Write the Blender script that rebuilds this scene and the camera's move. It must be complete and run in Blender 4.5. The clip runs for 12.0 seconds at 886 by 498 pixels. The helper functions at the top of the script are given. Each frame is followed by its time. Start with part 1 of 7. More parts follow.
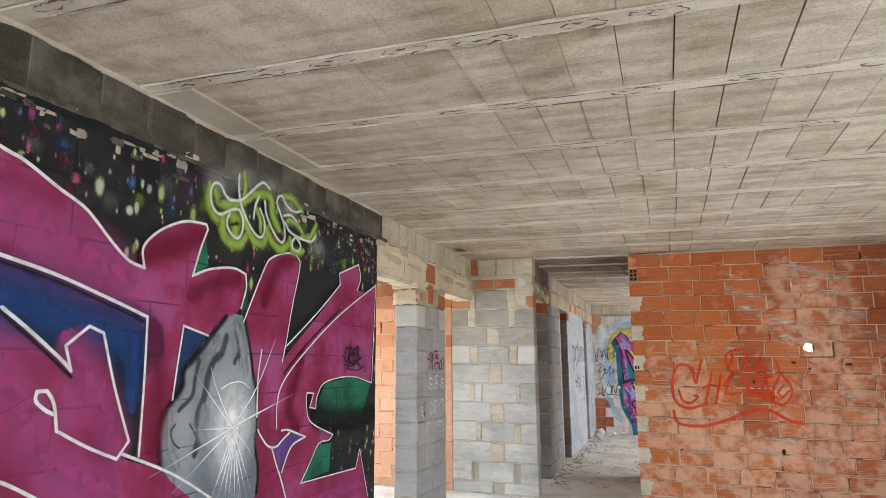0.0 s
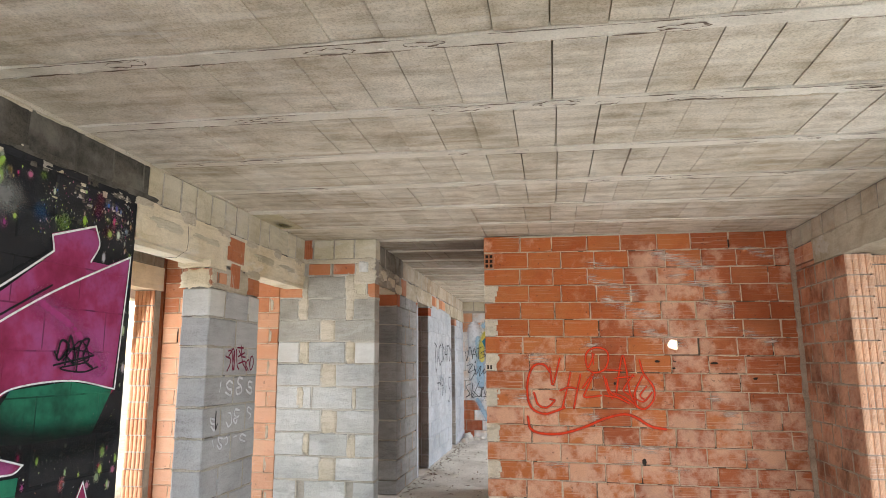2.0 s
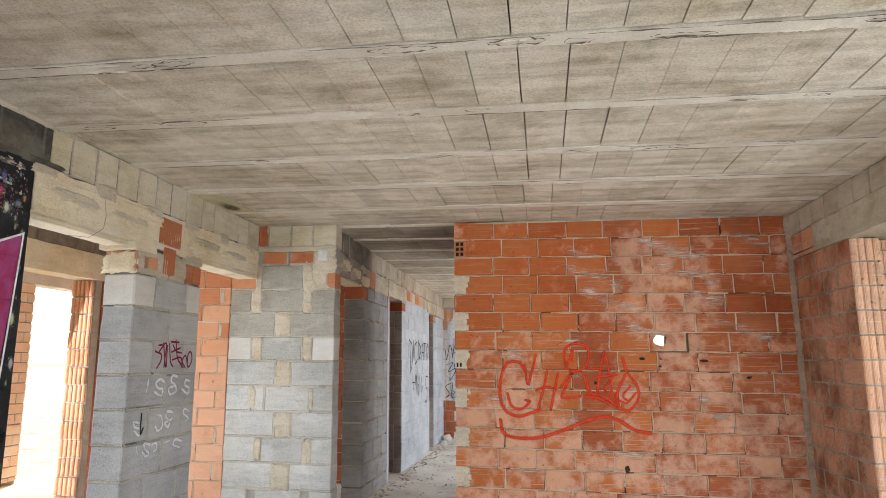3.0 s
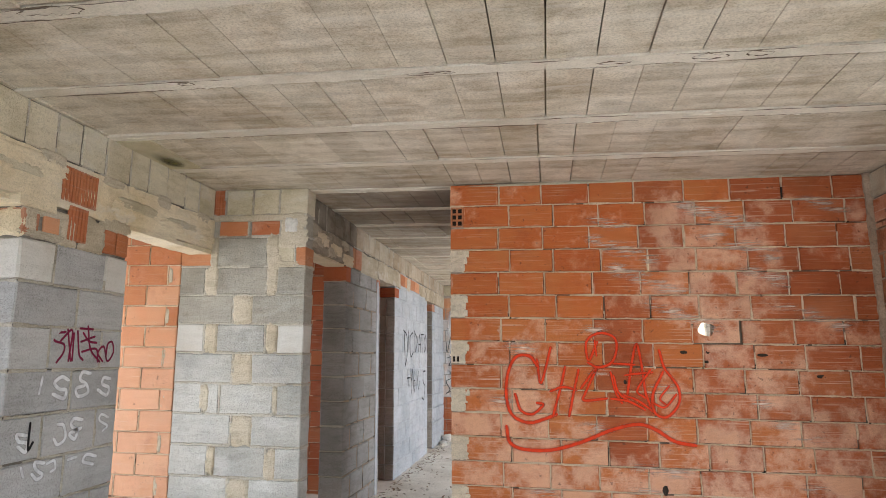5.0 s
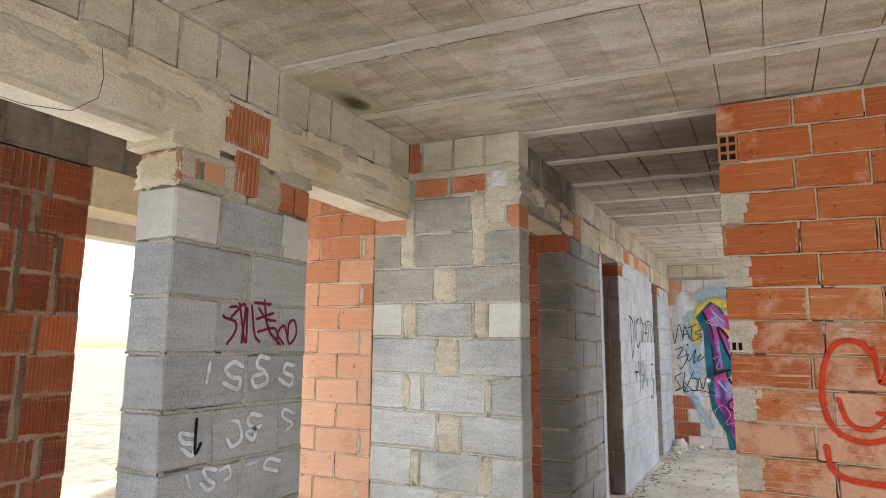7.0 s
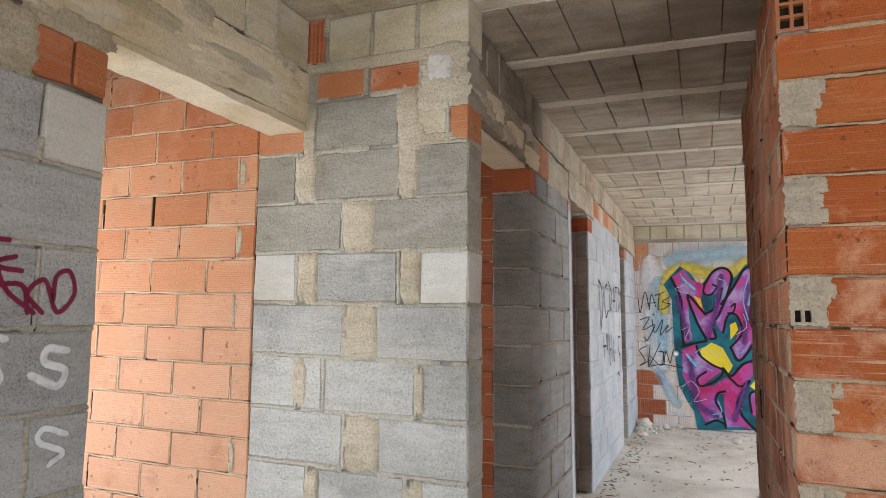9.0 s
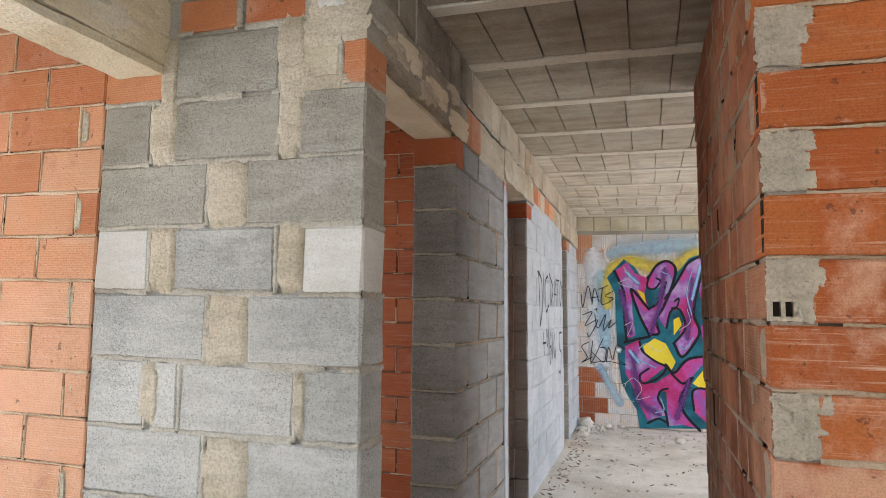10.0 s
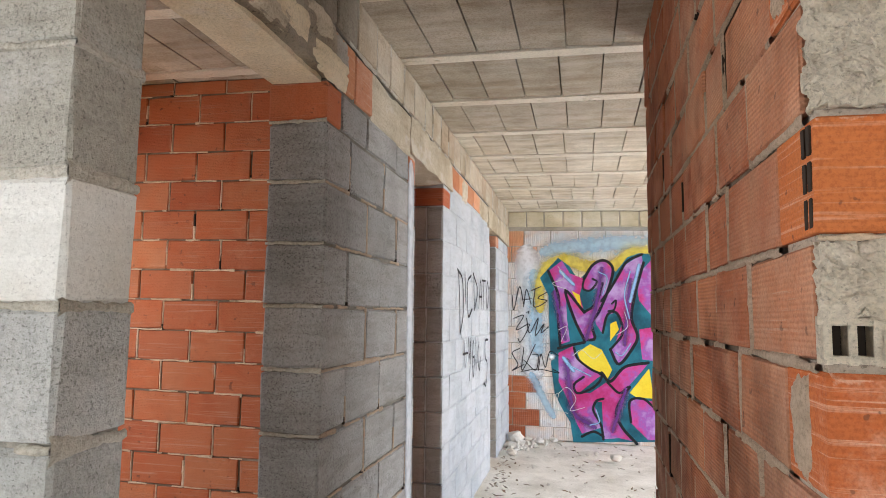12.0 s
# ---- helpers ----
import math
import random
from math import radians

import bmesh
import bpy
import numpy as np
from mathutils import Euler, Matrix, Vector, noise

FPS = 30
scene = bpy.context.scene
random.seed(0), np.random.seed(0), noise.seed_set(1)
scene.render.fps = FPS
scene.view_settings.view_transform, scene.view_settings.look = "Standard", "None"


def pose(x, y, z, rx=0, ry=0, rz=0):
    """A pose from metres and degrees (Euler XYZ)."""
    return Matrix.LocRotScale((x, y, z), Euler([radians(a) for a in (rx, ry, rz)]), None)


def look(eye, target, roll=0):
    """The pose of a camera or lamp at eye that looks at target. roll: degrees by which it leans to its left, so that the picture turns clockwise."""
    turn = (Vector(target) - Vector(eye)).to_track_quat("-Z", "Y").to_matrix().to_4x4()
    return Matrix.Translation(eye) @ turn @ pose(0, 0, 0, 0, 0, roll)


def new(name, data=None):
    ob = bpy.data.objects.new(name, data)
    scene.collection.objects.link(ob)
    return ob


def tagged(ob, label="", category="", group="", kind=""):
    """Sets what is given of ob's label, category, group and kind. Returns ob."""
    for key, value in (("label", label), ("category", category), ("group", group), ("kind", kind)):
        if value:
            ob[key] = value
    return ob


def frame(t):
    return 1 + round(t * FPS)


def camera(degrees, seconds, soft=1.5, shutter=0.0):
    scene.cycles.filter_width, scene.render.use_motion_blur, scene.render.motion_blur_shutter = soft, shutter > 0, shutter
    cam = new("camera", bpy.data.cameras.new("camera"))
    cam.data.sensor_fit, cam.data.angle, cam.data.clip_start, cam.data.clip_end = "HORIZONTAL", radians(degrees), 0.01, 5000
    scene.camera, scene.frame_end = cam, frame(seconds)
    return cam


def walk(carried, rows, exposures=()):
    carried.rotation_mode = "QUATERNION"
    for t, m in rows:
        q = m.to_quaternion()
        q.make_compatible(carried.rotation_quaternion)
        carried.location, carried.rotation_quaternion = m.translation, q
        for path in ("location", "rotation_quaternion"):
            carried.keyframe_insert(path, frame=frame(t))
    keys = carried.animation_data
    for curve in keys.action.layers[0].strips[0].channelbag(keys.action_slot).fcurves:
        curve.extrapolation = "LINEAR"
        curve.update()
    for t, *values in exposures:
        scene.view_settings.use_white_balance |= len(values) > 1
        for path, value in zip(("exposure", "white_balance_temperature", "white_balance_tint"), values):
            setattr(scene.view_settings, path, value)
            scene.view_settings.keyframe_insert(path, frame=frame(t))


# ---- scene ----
cam = camera(69.0, 12.0, soft=0.6)
PATH = [
    (0, (0.162, 0.728, 1.332), (-0.473, 2.591, 1.683), -0.4),
    (0.5, (0.195, 1.004, 1.315), (-0.345, 2.898, 1.665), -0.4),
    (1, (0.337, 1.296, 1.321), (-0.096, 3.217, 1.669), -0.5),
    (1.5, (0.442, 1.536, 1.329), (0.088, 3.473, 1.68), -0.6),
    (2, (0.419, 1.878, 1.319), (0.096, 3.82, 1.669), -0.5),
    (2.5, (0.535, 2.133, 1.327), (0.231, 4.079, 1.674), -0.6),
    (3, (0.529, 2.407, 1.296), (0.235, 4.354, 1.646), -0.4),
    (5, (0.458, 3.382, 1.304), (0.147, 5.331, 1.632), -0.2),
    (5.5, (0.386, 3.576, 1.302), (0.016, 5.513, 1.633), -0.2),
    (6, (0.246, 3.755, 1.271), (-0.41, 5.615, 1.601), 0.1),
    (6.5, (0.043, 3.983, 1.282), (-0.78, 5.777, 1.606), 0.3),
    (7, (-0.001, 4.295, 1.266), (-0.882, 6.064, 1.573), 0.3),
    (7.5, (-0.055, 4.58, 1.257), (-0.925, 6.358, 1.544), 0.3),
    (7.7, (-0.109, 4.693, 1.274), (-0.945, 6.49, 1.542), 0.4),
    (9.3, (-0.455, 5.546, 1.272), (-1.165, 7.403, 1.487), 0.3),
    (9.5, (-0.494, 5.647, 1.257), (-1.163, 7.518, 1.477), 0.4),
    (10, (-0.412, 5.907, 1.27), (-1.01, 7.805, 1.472), 0.3),
    (10.5, (-0.374, 6.094, 1.271), (-0.855, 8.025, 1.473), 0.4),
    (11, (-0.452, 6.355, 1.278), (-0.883, 8.298, 1.477), 0.6),
    (11.5, (-0.427, 6.577, 1.296), (-0.843, 8.523, 1.496), 0.6),
    (12, (-0.416, 6.71, 1.313), (-0.833, 8.655, 1.515), 0.3),
]
walk(cam, [(t, look(eye, target, roll)) for t, eye, target, roll in PATH], ((0, 1.50), (1, 1.62), (3, 1.55), (5.5, 1.55), (6.5, 1.44), (7.5, 1.48), (9.5, 1.52), (10, 1.58), (10.5, 1.72), (12, 2.04)))

from mathutils.geometry import tessellate_polygon

# ---- world and light ----
world = bpy.data.worlds.new("sky")
scene.world = world
world.use_nodes = True
wt = world.node_tree
sky = wt.nodes.new("ShaderNodeTexSky")
sky.sky_type = "NISHITA"
sky.sun_disc = False
sky.sun_elevation, sky.sun_rotation = radians(46), radians(339)
sky.air_density, sky.dust_density = 1.0, 2.5
wt.links.new(sky.outputs[0], wt.nodes["Background"].inputs[0])
wt.nodes["Background"].inputs[1].default_value = 0.15

sun = new("sun", bpy.data.lights.new("sun", "SUN"))
sun.data.energy, sun.data.angle, sun.data.color = 4.0, radians(12), (1.0, 0.95, 0.88)
sun.matrix_world = look((-3, 8, 9), (0, 0, 0))


def daylight(name, place, target, wide, high, watts, tint=(0.91, 0.968, 1.07)):
    """A sheet of sky light in an opening."""
    lamp = new(name, bpy.data.lights.new(name, "AREA"))
    lamp.data.shape, lamp.data.size, lamp.data.size_y = "RECTANGLE", wide, high
    lamp.data.energy, lamp.data.color = watts, tint
    lamp.matrix_world = look(place, target)
    return lamp


daylight("daylight_rear", (-0.35, -2.75, 1.15), (-0.2, 5.0, 1.2), 2.6, 1.9, 62)
daylight("daylight_window", (3.3, 3.7, 1.15), (-1.7, 3.9, -1.6), 4.2, 1.8, 30)
daylight("daylight_porch", (-3.55, 6.93, 1.0), (0.0, 7.0, 0.0), 0.85, 1.9, 12)
daylight("daylight_passage", (-3.55, 5.45, 1.0), (0.0, 6.2, 0.0), 0.85, 1.9, 17)
daylight("daylight_far_room", (3.4, 11.6, 1.2), (0.0, 11.6, -1.0), 3.4, 1.9, 60)
daylight("daylight_side_room", (-3.4, 8.55, 1.45), (0.0, 8.55, -1.6), 1.3, 1.2, 8)

# ---- materials ----


def material(name, rough=0.9):
    m = bpy.data.materials.new(name)
    m.use_nodes = True
    t = m.node_tree
    b = t.nodes["Principled BSDF"]
    b.inputs["Roughness"].default_value = rough
    b.inputs["Specular IOR Level"].default_value = 0.25
    return m, t, b


def node(t, kind, **sockets):
    n = t.nodes.new("ShaderNode" + kind)
    for key, value in sockets.items():
        n.inputs[key.replace("_", " ")].default_value = value
    return n


def mapped(t, scale=(1, 1, 1), space="world", shift=False):
    """Coordinates in metres, of the world or of the piece, with a chance shift for each piece."""
    if space == "world":
        c = t.nodes.new("ShaderNodeNewGeometry").outputs["Position"]
    else:
        c = t.nodes.new("ShaderNodeTexCoord").outputs["Object"]
    if shift:
        info = t.nodes.new("ShaderNodeObjectInfo")
        add = t.nodes.new("ShaderNodeVectorMath")
        add.operation = "MULTIPLY_ADD"
        t.links.new(info.outputs["Random"], add.inputs[0])
        add.inputs[1].default_value = (17.0, 31.0, 11.0)
        t.links.new(c, add.inputs[2])
        c = add.outputs[0]
    m = t.nodes.new("ShaderNodeMapping")
    m.inputs["Scale"].default_value = scale
    t.links.new(c, m.inputs["Vector"])
    return m.outputs[0]


def grain(t, coords, scale, detail=4.0, rough=0.6):
    n = node(t, "TexNoise", Scale=scale, Detail=detail, Roughness=rough)
    t.links.new(coords, n.inputs["Vector"])
    return n.outputs[0]


def band(t, value, low, high):
    """Stretches value so that low gives 0 and high 1, softly."""
    n = t.nodes.new("ShaderNodeMapRange")
    n.interpolation_type = "SMOOTHSTEP"
    t.links.new(value, n.inputs["Value"])
    n.inputs["From Min"].default_value, n.inputs["From Max"].default_value = low, high
    return n.outputs[0]


def times(t, a, b, operation="MULTIPLY"):
    n = t.nodes.new("ShaderNodeMath")
    n.operation = operation
    for socket, v in zip(n.inputs, (a, b)):
        if isinstance(v, (int, float)):
            socket.default_value = v
        else:
            t.links.new(v, socket)
    return n.outputs[0]


def blend(t, a, b, factor, mode="MIX"):
    n = t.nodes.new("ShaderNodeMix")
    n.data_type, n.blend_type = "RGBA", mode
    for socket, v in ((n.inputs["Factor"], factor), (n.inputs["A"], a), (n.inputs["B"], b)):
        if isinstance(v, (int, float)):
            socket.default_value = v
        elif isinstance(v, tuple):
            socket.default_value = (*v, 1.0)[:4]
        else:
            t.links.new(v, socket)
    return n.outputs["Result"]


def ramp(t, value, colours):
    n = t.nodes.new("ShaderNodeValToRGB")
    t.links.new(value, n.inputs[0])
    e = n.color_ramp.elements
    while len(e) < len(colours):
        e.new(0.5)
    for i, c in enumerate(colours):
        e[i].position, e[i].color = i / (len(colours) - 1), (*c, 1.0)
    return n.outputs[0]


def relief(t, b, height, strength, metres):
    n = node(t, "Bump", Strength=strength, Distance=metres)
    t.links.new(height, n.inputs["Height"])
    t.links.new(n.outputs[0], b.inputs["Normal"])


def rim(t, own, size, reach):
    """Ragged film of mortar along the edges of a piece about size large."""
    split = t.nodes.new("ShaderNodeSeparateXYZ")
    t.links.new(t.nodes.new("ShaderNodeTexCoord").outputs["Generated"], split.inputs[0])
    facing = t.nodes.new("ShaderNodeSeparateXYZ")
    t.links.new(t.nodes.new("ShaderNodeTexCoord").outputs["Normal"], facing.inputs[0])
    near = []
    for axis, length in ((0, size[0]), (2, size[1])):
        off = times(t, times(t, split.outputs[axis], -0.5, "ADD"), 0.0, "ABSOLUTE")
        near.append(times(t, times(t, off, -1.0, "MULTIPLY"), 0.5, "ADD"))
        near[-1] = times(t, times(t, near[-1], length), times(t, facing.outputs[axis], 0.0, "ABSOLUTE"), "ADD")
    d = times(t, near[0], near[1], "MINIMUM")
    ragged = times(t, times(t, grain(t, own, 13.0, 6.0, 0.7), -0.5, "ADD"), reach * 5.0)
    return band(t, times(t, d, ragged, "ADD"), reach * 0.55, reach * 0.1)


def brick_material(name, colours, chalk, chalk_low, chalk_high, ribbing=(0, 0, 1), rib_depth=0.12, pale_below=0.0, grime=0.0, wash=None):
    m, t, b = material(name, 0.88)
    info = t.nodes.new("ShaderNodeObjectInfo")
    w, own = mapped(t), mapped(t, space="own", shift=True)
    base = ramp(t, info.outputs["Random"], colours)
    base = blend(t, base, (0.27, 0.070, 0.030), times(t, band(t, grain(t, own, 7.0), 0.55, 0.8), 0.5))
    large = grain(t, w, 0.9, 3.0, 0.6)
    # more of the chalk colour towards the floor
    if pale_below:
        height = t.nodes.new("ShaderNodeSeparateXYZ")
        t.links.new(w, height.inputs[0])
        large = times(t, large, times(t, times(t, height.outputs[2], -1.45, "ADD"), -pale_below), "ADD")
    if wash:
        aside = t.nodes.new("ShaderNodeSeparateXYZ")
        t.links.new(w, aside.inputs[0])
        large = times(t, large, times(t, band(t, aside.outputs[0], *wash), 0.12), "ADD")
        large = times(t, large, -0.08, "ADD")
    large = band(t, large, 0.40, 0.62)
    blot = grain(t, own, 5.0, 7.0, 0.66)
    dust = band(t, times(t, times(t, large, 0.16), blot, "ADD"), chalk_low - 0.06, chalk_high + 0.06)
    scrape = band(t, grain(t, mapped(t, (2.5, 2.5, 120.0), "own", True), 1.0, 4.0, 0.65), 0.54, 0.68)
    dust = times(t, dust, times(t, times(t, scrape, times(t, times(t, large, 0.65), 0.28, "ADD")), 0.0, "ADD"), "MAXIMUM")
    base = blend(t, base, chalk, times(t, dust, 0.68))
    base = blend(t, base, tuple(c * 0.86 for c in chalk), times(t, rim(t, own, (0.28, 0.14), 0.014), 0.45))
    base = blend(t, base, (0.76, 0.74, 0.72), band(t, grain(t, w, 230.0, 3.0), 0.38, 0.72), "MULTIPLY")
    base = blend(t, base, (0.06, 0.035, 0.025), times(t, band(t, grain(t, own, 30.0, 3.0), 0.66, 0.70), 0.55))
    base = blend(t, base, (1.0, 0.80, 0.66), band(t, grain(t, own, 5.0, 3.0), 0.35, 0.7), "MULTIPLY")
    if grime:
        base = blend(t, base, (0.36, 0.31, 0.27), times(t, band(t, grain(t, w, 3.0, 6.0, 0.65), 0.42, 0.68), grime), "MULTIPLY")
    t.links.new(base, b.inputs["Base Color"])
    wave = t.nodes.new("ShaderNodeTexWave")
    wave.bands_direction = "Z" if ribbing[2] else "X"
    wave.inputs["Scale"].default_value = 42.0
    wave.inputs["Distortion"].default_value = 1.2
    t.links.new(mapped(t, space="own"), wave.inputs["Vector"])
    streak = blend(t, base, (1.0, 0.86, 0.76), times(t, times(t, wave.outputs[1], band(t, grain(t, own, 6.0, 3.0), 0.35, 0.65)), rib_depth * 0.9), "SOFT_LIGHT")
    t.links.new(streak, b.inputs["Base Color"])
    h = times(t, times(t, wave.outputs[1], rib_depth), grain(t, w, 120.0, 5.0), "ADD")
    relief(t, b, h, 0.6, 0.0045)
    return m


def concrete_material(name, colours, stain, speckle=0.5, dark=(0.62, 0.60, 0.57), bump=0.6, ghost=0.0, soot=None, banding=0.0, pores=0.55, edges=0.0, film=(0.50, 0.47, 0.40)):
    m, t, b = material(name, 0.93)
    info = t.nodes.new("ShaderNodeObjectInfo")
    w, own = mapped(t), mapped(t, space="own", shift=True)
    base = ramp(t, info.outputs["Random"], colours)
    base = blend(t, base, stain, times(t, band(t, grain(t, own, 3.2, 5.0), 0.48, 0.72), 0.55))
    cloud = grain(t, w, 1.7, 4.0)
    base = blend(t, base, dark, band(t, cloud, 0.40, 0.72), "MULTIPLY")
    spots = grain(t, w, 110.0, 3.0, 0.75)
    base = blend(t, base, (0.50, 0.49, 0.47), times(t, band(t, spots, 0.40, 0.72), speckle), "MULTIPLY")
    drift = grain(t, mapped(t, (5.0, 5.0, 26.0), "own", True), 1.0, 6.0, 0.7)
    base = blend(t, base, (0.70, 0.69, 0.66), times(t, band(t, drift, 0.42, 0.66), speckle), "MULTIPLY")
    if pores:
        pits = band(t, times(t, grain(t, mapped(t, (170.0, 170.0, 210.0)), 1.0, 2.0, 0.6), times(t, grain(t, w, 6.0, 3.0), 0.30), "ADD"), 0.73, 0.82)
        base = blend(t, base, (0.30, 0.29, 0.27), times(t, pits, pores), "MULTIPLY")
        patches = band(t, grain(t, own, 4.5, 5.0, 0.6), 0.40, 0.75)
        base = blend(t, base, film, times(t, patches, 0.35))
    if edges:
        base = blend(t, base, film, times(t, rim(t, own, (0.39, 0.19), edges * 1.3), 0.75))
    if ghost:
        base = blend(t, base, (0.72, 0.71, 0.68), times(t, band(t, grain(t, mapped(t, (2.5, 2.5, 5.0)), 1.0, 5.0), 0.56, 0.64), ghost))
    if banding:
        each = t.nodes.new("ShaderNodeNewGeometry").outputs["Random Per Island"]
        base = blend(t, base, (0.80, 0.78, 0.74), times(t, each, 0.75), "MULTIPLY")
        cell = grain(t, w, 5.5, 6.0, 0.68)
        base = blend(t, base, (0.70, 0.63, 0.53), times(t, band(t, cell, 0.47, 0.66), banding), "MULTIPLY")
        streaks = grain(t, mapped(t, (1.1, 9.0, 1.0)), 1.0, 5.0, 0.65)
        base = blend(t, base, (0.62, 0.57, 0.50), times(t, band(t, streaks, 0.46, 0.66), banding), "MULTIPLY")
        base = blend(t, base, (0.66, 0.63, 0.57), times(t, band(t, grain(t, mapped(t, (2.0, 11.0, 1.0)), 1.3, 4.0), 0.60, 0.72), banding * 0.8))
        waves = node(t, "TexWave", Scale=2.3, Distortion=2.2, Detail=4.0, Detail_Scale=1.4, Detail_Roughness=0.6)
        waves.bands_direction = "Y"
        t.links.new(mapped(t, (0.45, 1.0, 1.0)), waves.inputs["Vector"])
        fleck = band(t, grain(t, mapped(t, (2.2, 5.0, 1.0)), 1.6, 5.0, 0.6), 0.42, 0.62)
        base = blend(t, base, (0.60, 0.55, 0.48), times(t, times(t, band(t, waves.outputs[1], 0.62, 0.97), fleck), banding * 0.8), "MULTIPLY")
        base = blend(t, base, (0.86, 0.82, 0.73), times(t, times(t, band(t, waves.outputs[1], 0.30, 0.04), fleck), banding * 0.55))
    # round patches of soot and of shade, both put into the colour
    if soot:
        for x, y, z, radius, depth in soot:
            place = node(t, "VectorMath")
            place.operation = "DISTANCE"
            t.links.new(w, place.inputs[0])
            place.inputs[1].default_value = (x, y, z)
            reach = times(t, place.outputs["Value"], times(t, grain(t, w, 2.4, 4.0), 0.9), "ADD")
            darkened = band(t, reach, radius + 0.55, radius - 0.35)
            base = blend(t, base, (0.15, 0.11, 0.08), times(t, darkened, depth))
    t.links.new(base, b.inputs["Base Color"])
    h = times(t, grain(t, w, 90.0, 6.0, 0.7), times(t, grain(t, w, 14.0, 3.0), 0.7), "ADD")
    relief(t, b, h, bump, 0.006)
    return m


ORANGE = [(0.37, 0.118, 0.050), (0.48, 0.200, 0.088), (0.42, 0.145, 0.060), (0.52, 0.240, 0.118), (0.45, 0.170, 0.072)]
RED = [(0.36, 0.105, 0.048), (0.45, 0.150, 0.066), (0.40, 0.120, 0.052), (0.48, 0.185, 0.085)]
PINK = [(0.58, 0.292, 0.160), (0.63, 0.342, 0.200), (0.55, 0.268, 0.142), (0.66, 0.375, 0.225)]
GREY = [(0.48, 0.475, 0.435), (0.60, 0.59, 0.545), (0.53, 0.525, 0.48), (0.65, 0.64, 0.595)]
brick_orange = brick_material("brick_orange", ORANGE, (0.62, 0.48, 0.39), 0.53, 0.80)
brick_wall = brick_material("brick_wall", [(0.46, 0.128, 0.036), (0.53, 0.165, 0.050), (0.49, 0.145, 0.042), (0.54, 0.180, 0.057), (0.43, 0.116, 0.034)], (0.80, 0.61, 0.48), 0.61, 0.70, rib_depth=0.2, pale_below=0.20, wash=(0.2, 1.3))
brick_russet = brick_material("brick_russet", [(0.38, 0.098, 0.036), (0.45, 0.132, 0.048), (0.41, 0.112, 0.040), (0.47, 0.152, 0.058)], (0.80, 0.61, 0.48), 0.61, 0.70, rib_depth=0.2, pale_below=0.12, grime=0.3, wash=(0.2, 1.3))
brick_red = brick_material("brick_red", RED, (0.52, 0.36, 0.28), 0.66, 0.95)
brick_dirty = brick_material("brick_dirty", [(0.34, 0.100, 0.044), (0.43, 0.150, 0.066), (0.38, 0.120, 0.052), (0.46, 0.180, 0.084)], (0.50, 0.37, 0.28), 0.48, 0.74, rib_depth=0.5, grime=0.85, pale_below=0.2)
brick_pink = brick_material("brick_pink", PINK, (0.72, 0.53, 0.42), 0.52, 0.82, pale_below=0.35)
# strong sunlight on the porch pier, put into the brick colour
brick_pale = brick_material("brick_pale", [(0.80, 0.64, 0.50), (0.84, 0.72, 0.60), (0.78, 0.58, 0.44), (0.86, 0.78, 0.68)], (0.86, 0.80, 0.72), 0.45, 0.7)
brick_reveal = brick_material("brick_reveal", [(0.50, 0.235, 0.125), (0.56, 0.285, 0.160), (0.46, 0.20, 0.10)], (0.66, 0.46, 0.33), 0.52, 0.78, (1, 0, 0), 0.5)
brick_fluted = brick_material("brick_fluted", [(0.62, 0.36, 0.22), (0.66, 0.41, 0.27), (0.60, 0.34, 0.21)], (0.78, 0.60, 0.48), 0.55, 0.80, (1, 0, 0), 0.8)
brick_fluted_red = brick_material("brick_fluted_red", [(0.16, 0.044, 0.024), (0.26, 0.080, 0.040), (0.20, 0.056, 0.028), (0.30, 0.105, 0.050)], (0.42, 0.30, 0.21), 0.62, 0.92, (1, 0, 0), 0.8)
block_grey = concrete_material("block_grey", GREY, (0.50, 0.50, 0.49), 0.5, (0.72, 0.72, 0.72), 1.3, ghost=0.3, pores=0.6, edges=0.014, film=(0.50, 0.485, 0.445))
block_aged = concrete_material("block_aged", [(0.37, 0.35, 0.30), (0.45, 0.425, 0.365), (0.41, 0.385, 0.33)], (0.33, 0.30, 0.24), 0.5, (0.72, 0.70, 0.66), 1.3, ghost=0.15, pores=0.6, edges=0.012, film=(0.46, 0.42, 0.34))
block_pier = concrete_material("block_pier", [(0.44, 0.437, 0.432), (0.53, 0.527, 0.515), (0.48, 0.477, 0.47)], (0.46, 0.46, 0.46), 0.5, (0.78, 0.78, 0.78), 1.0, pores=0.5, edges=0.010, film=(0.46, 0.45, 0.42))
block_dark = concrete_material("block_dark", [(0.31, 0.303, 0.29), (0.42, 0.408, 0.39), (0.36, 0.35, 0.335)], (0.34, 0.32, 0.295), 0.7, (0.70, 0.69, 0.67), 1.0, pores=0.8, edges=0.008, film=(0.30, 0.285, 0.262))
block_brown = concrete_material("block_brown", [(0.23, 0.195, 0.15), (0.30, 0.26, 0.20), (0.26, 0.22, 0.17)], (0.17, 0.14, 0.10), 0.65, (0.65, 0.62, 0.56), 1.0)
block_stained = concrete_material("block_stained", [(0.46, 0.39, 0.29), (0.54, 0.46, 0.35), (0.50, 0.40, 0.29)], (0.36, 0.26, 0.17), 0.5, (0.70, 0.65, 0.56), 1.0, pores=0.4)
block_cream = concrete_material("block_cream", [(0.60, 0.585, 0.54), (0.66, 0.645, 0.60)], (0.52, 0.49, 0.43), 0.25, (0.86, 0.84, 0.80), 0.5, pores=0.35, edges=0.008)
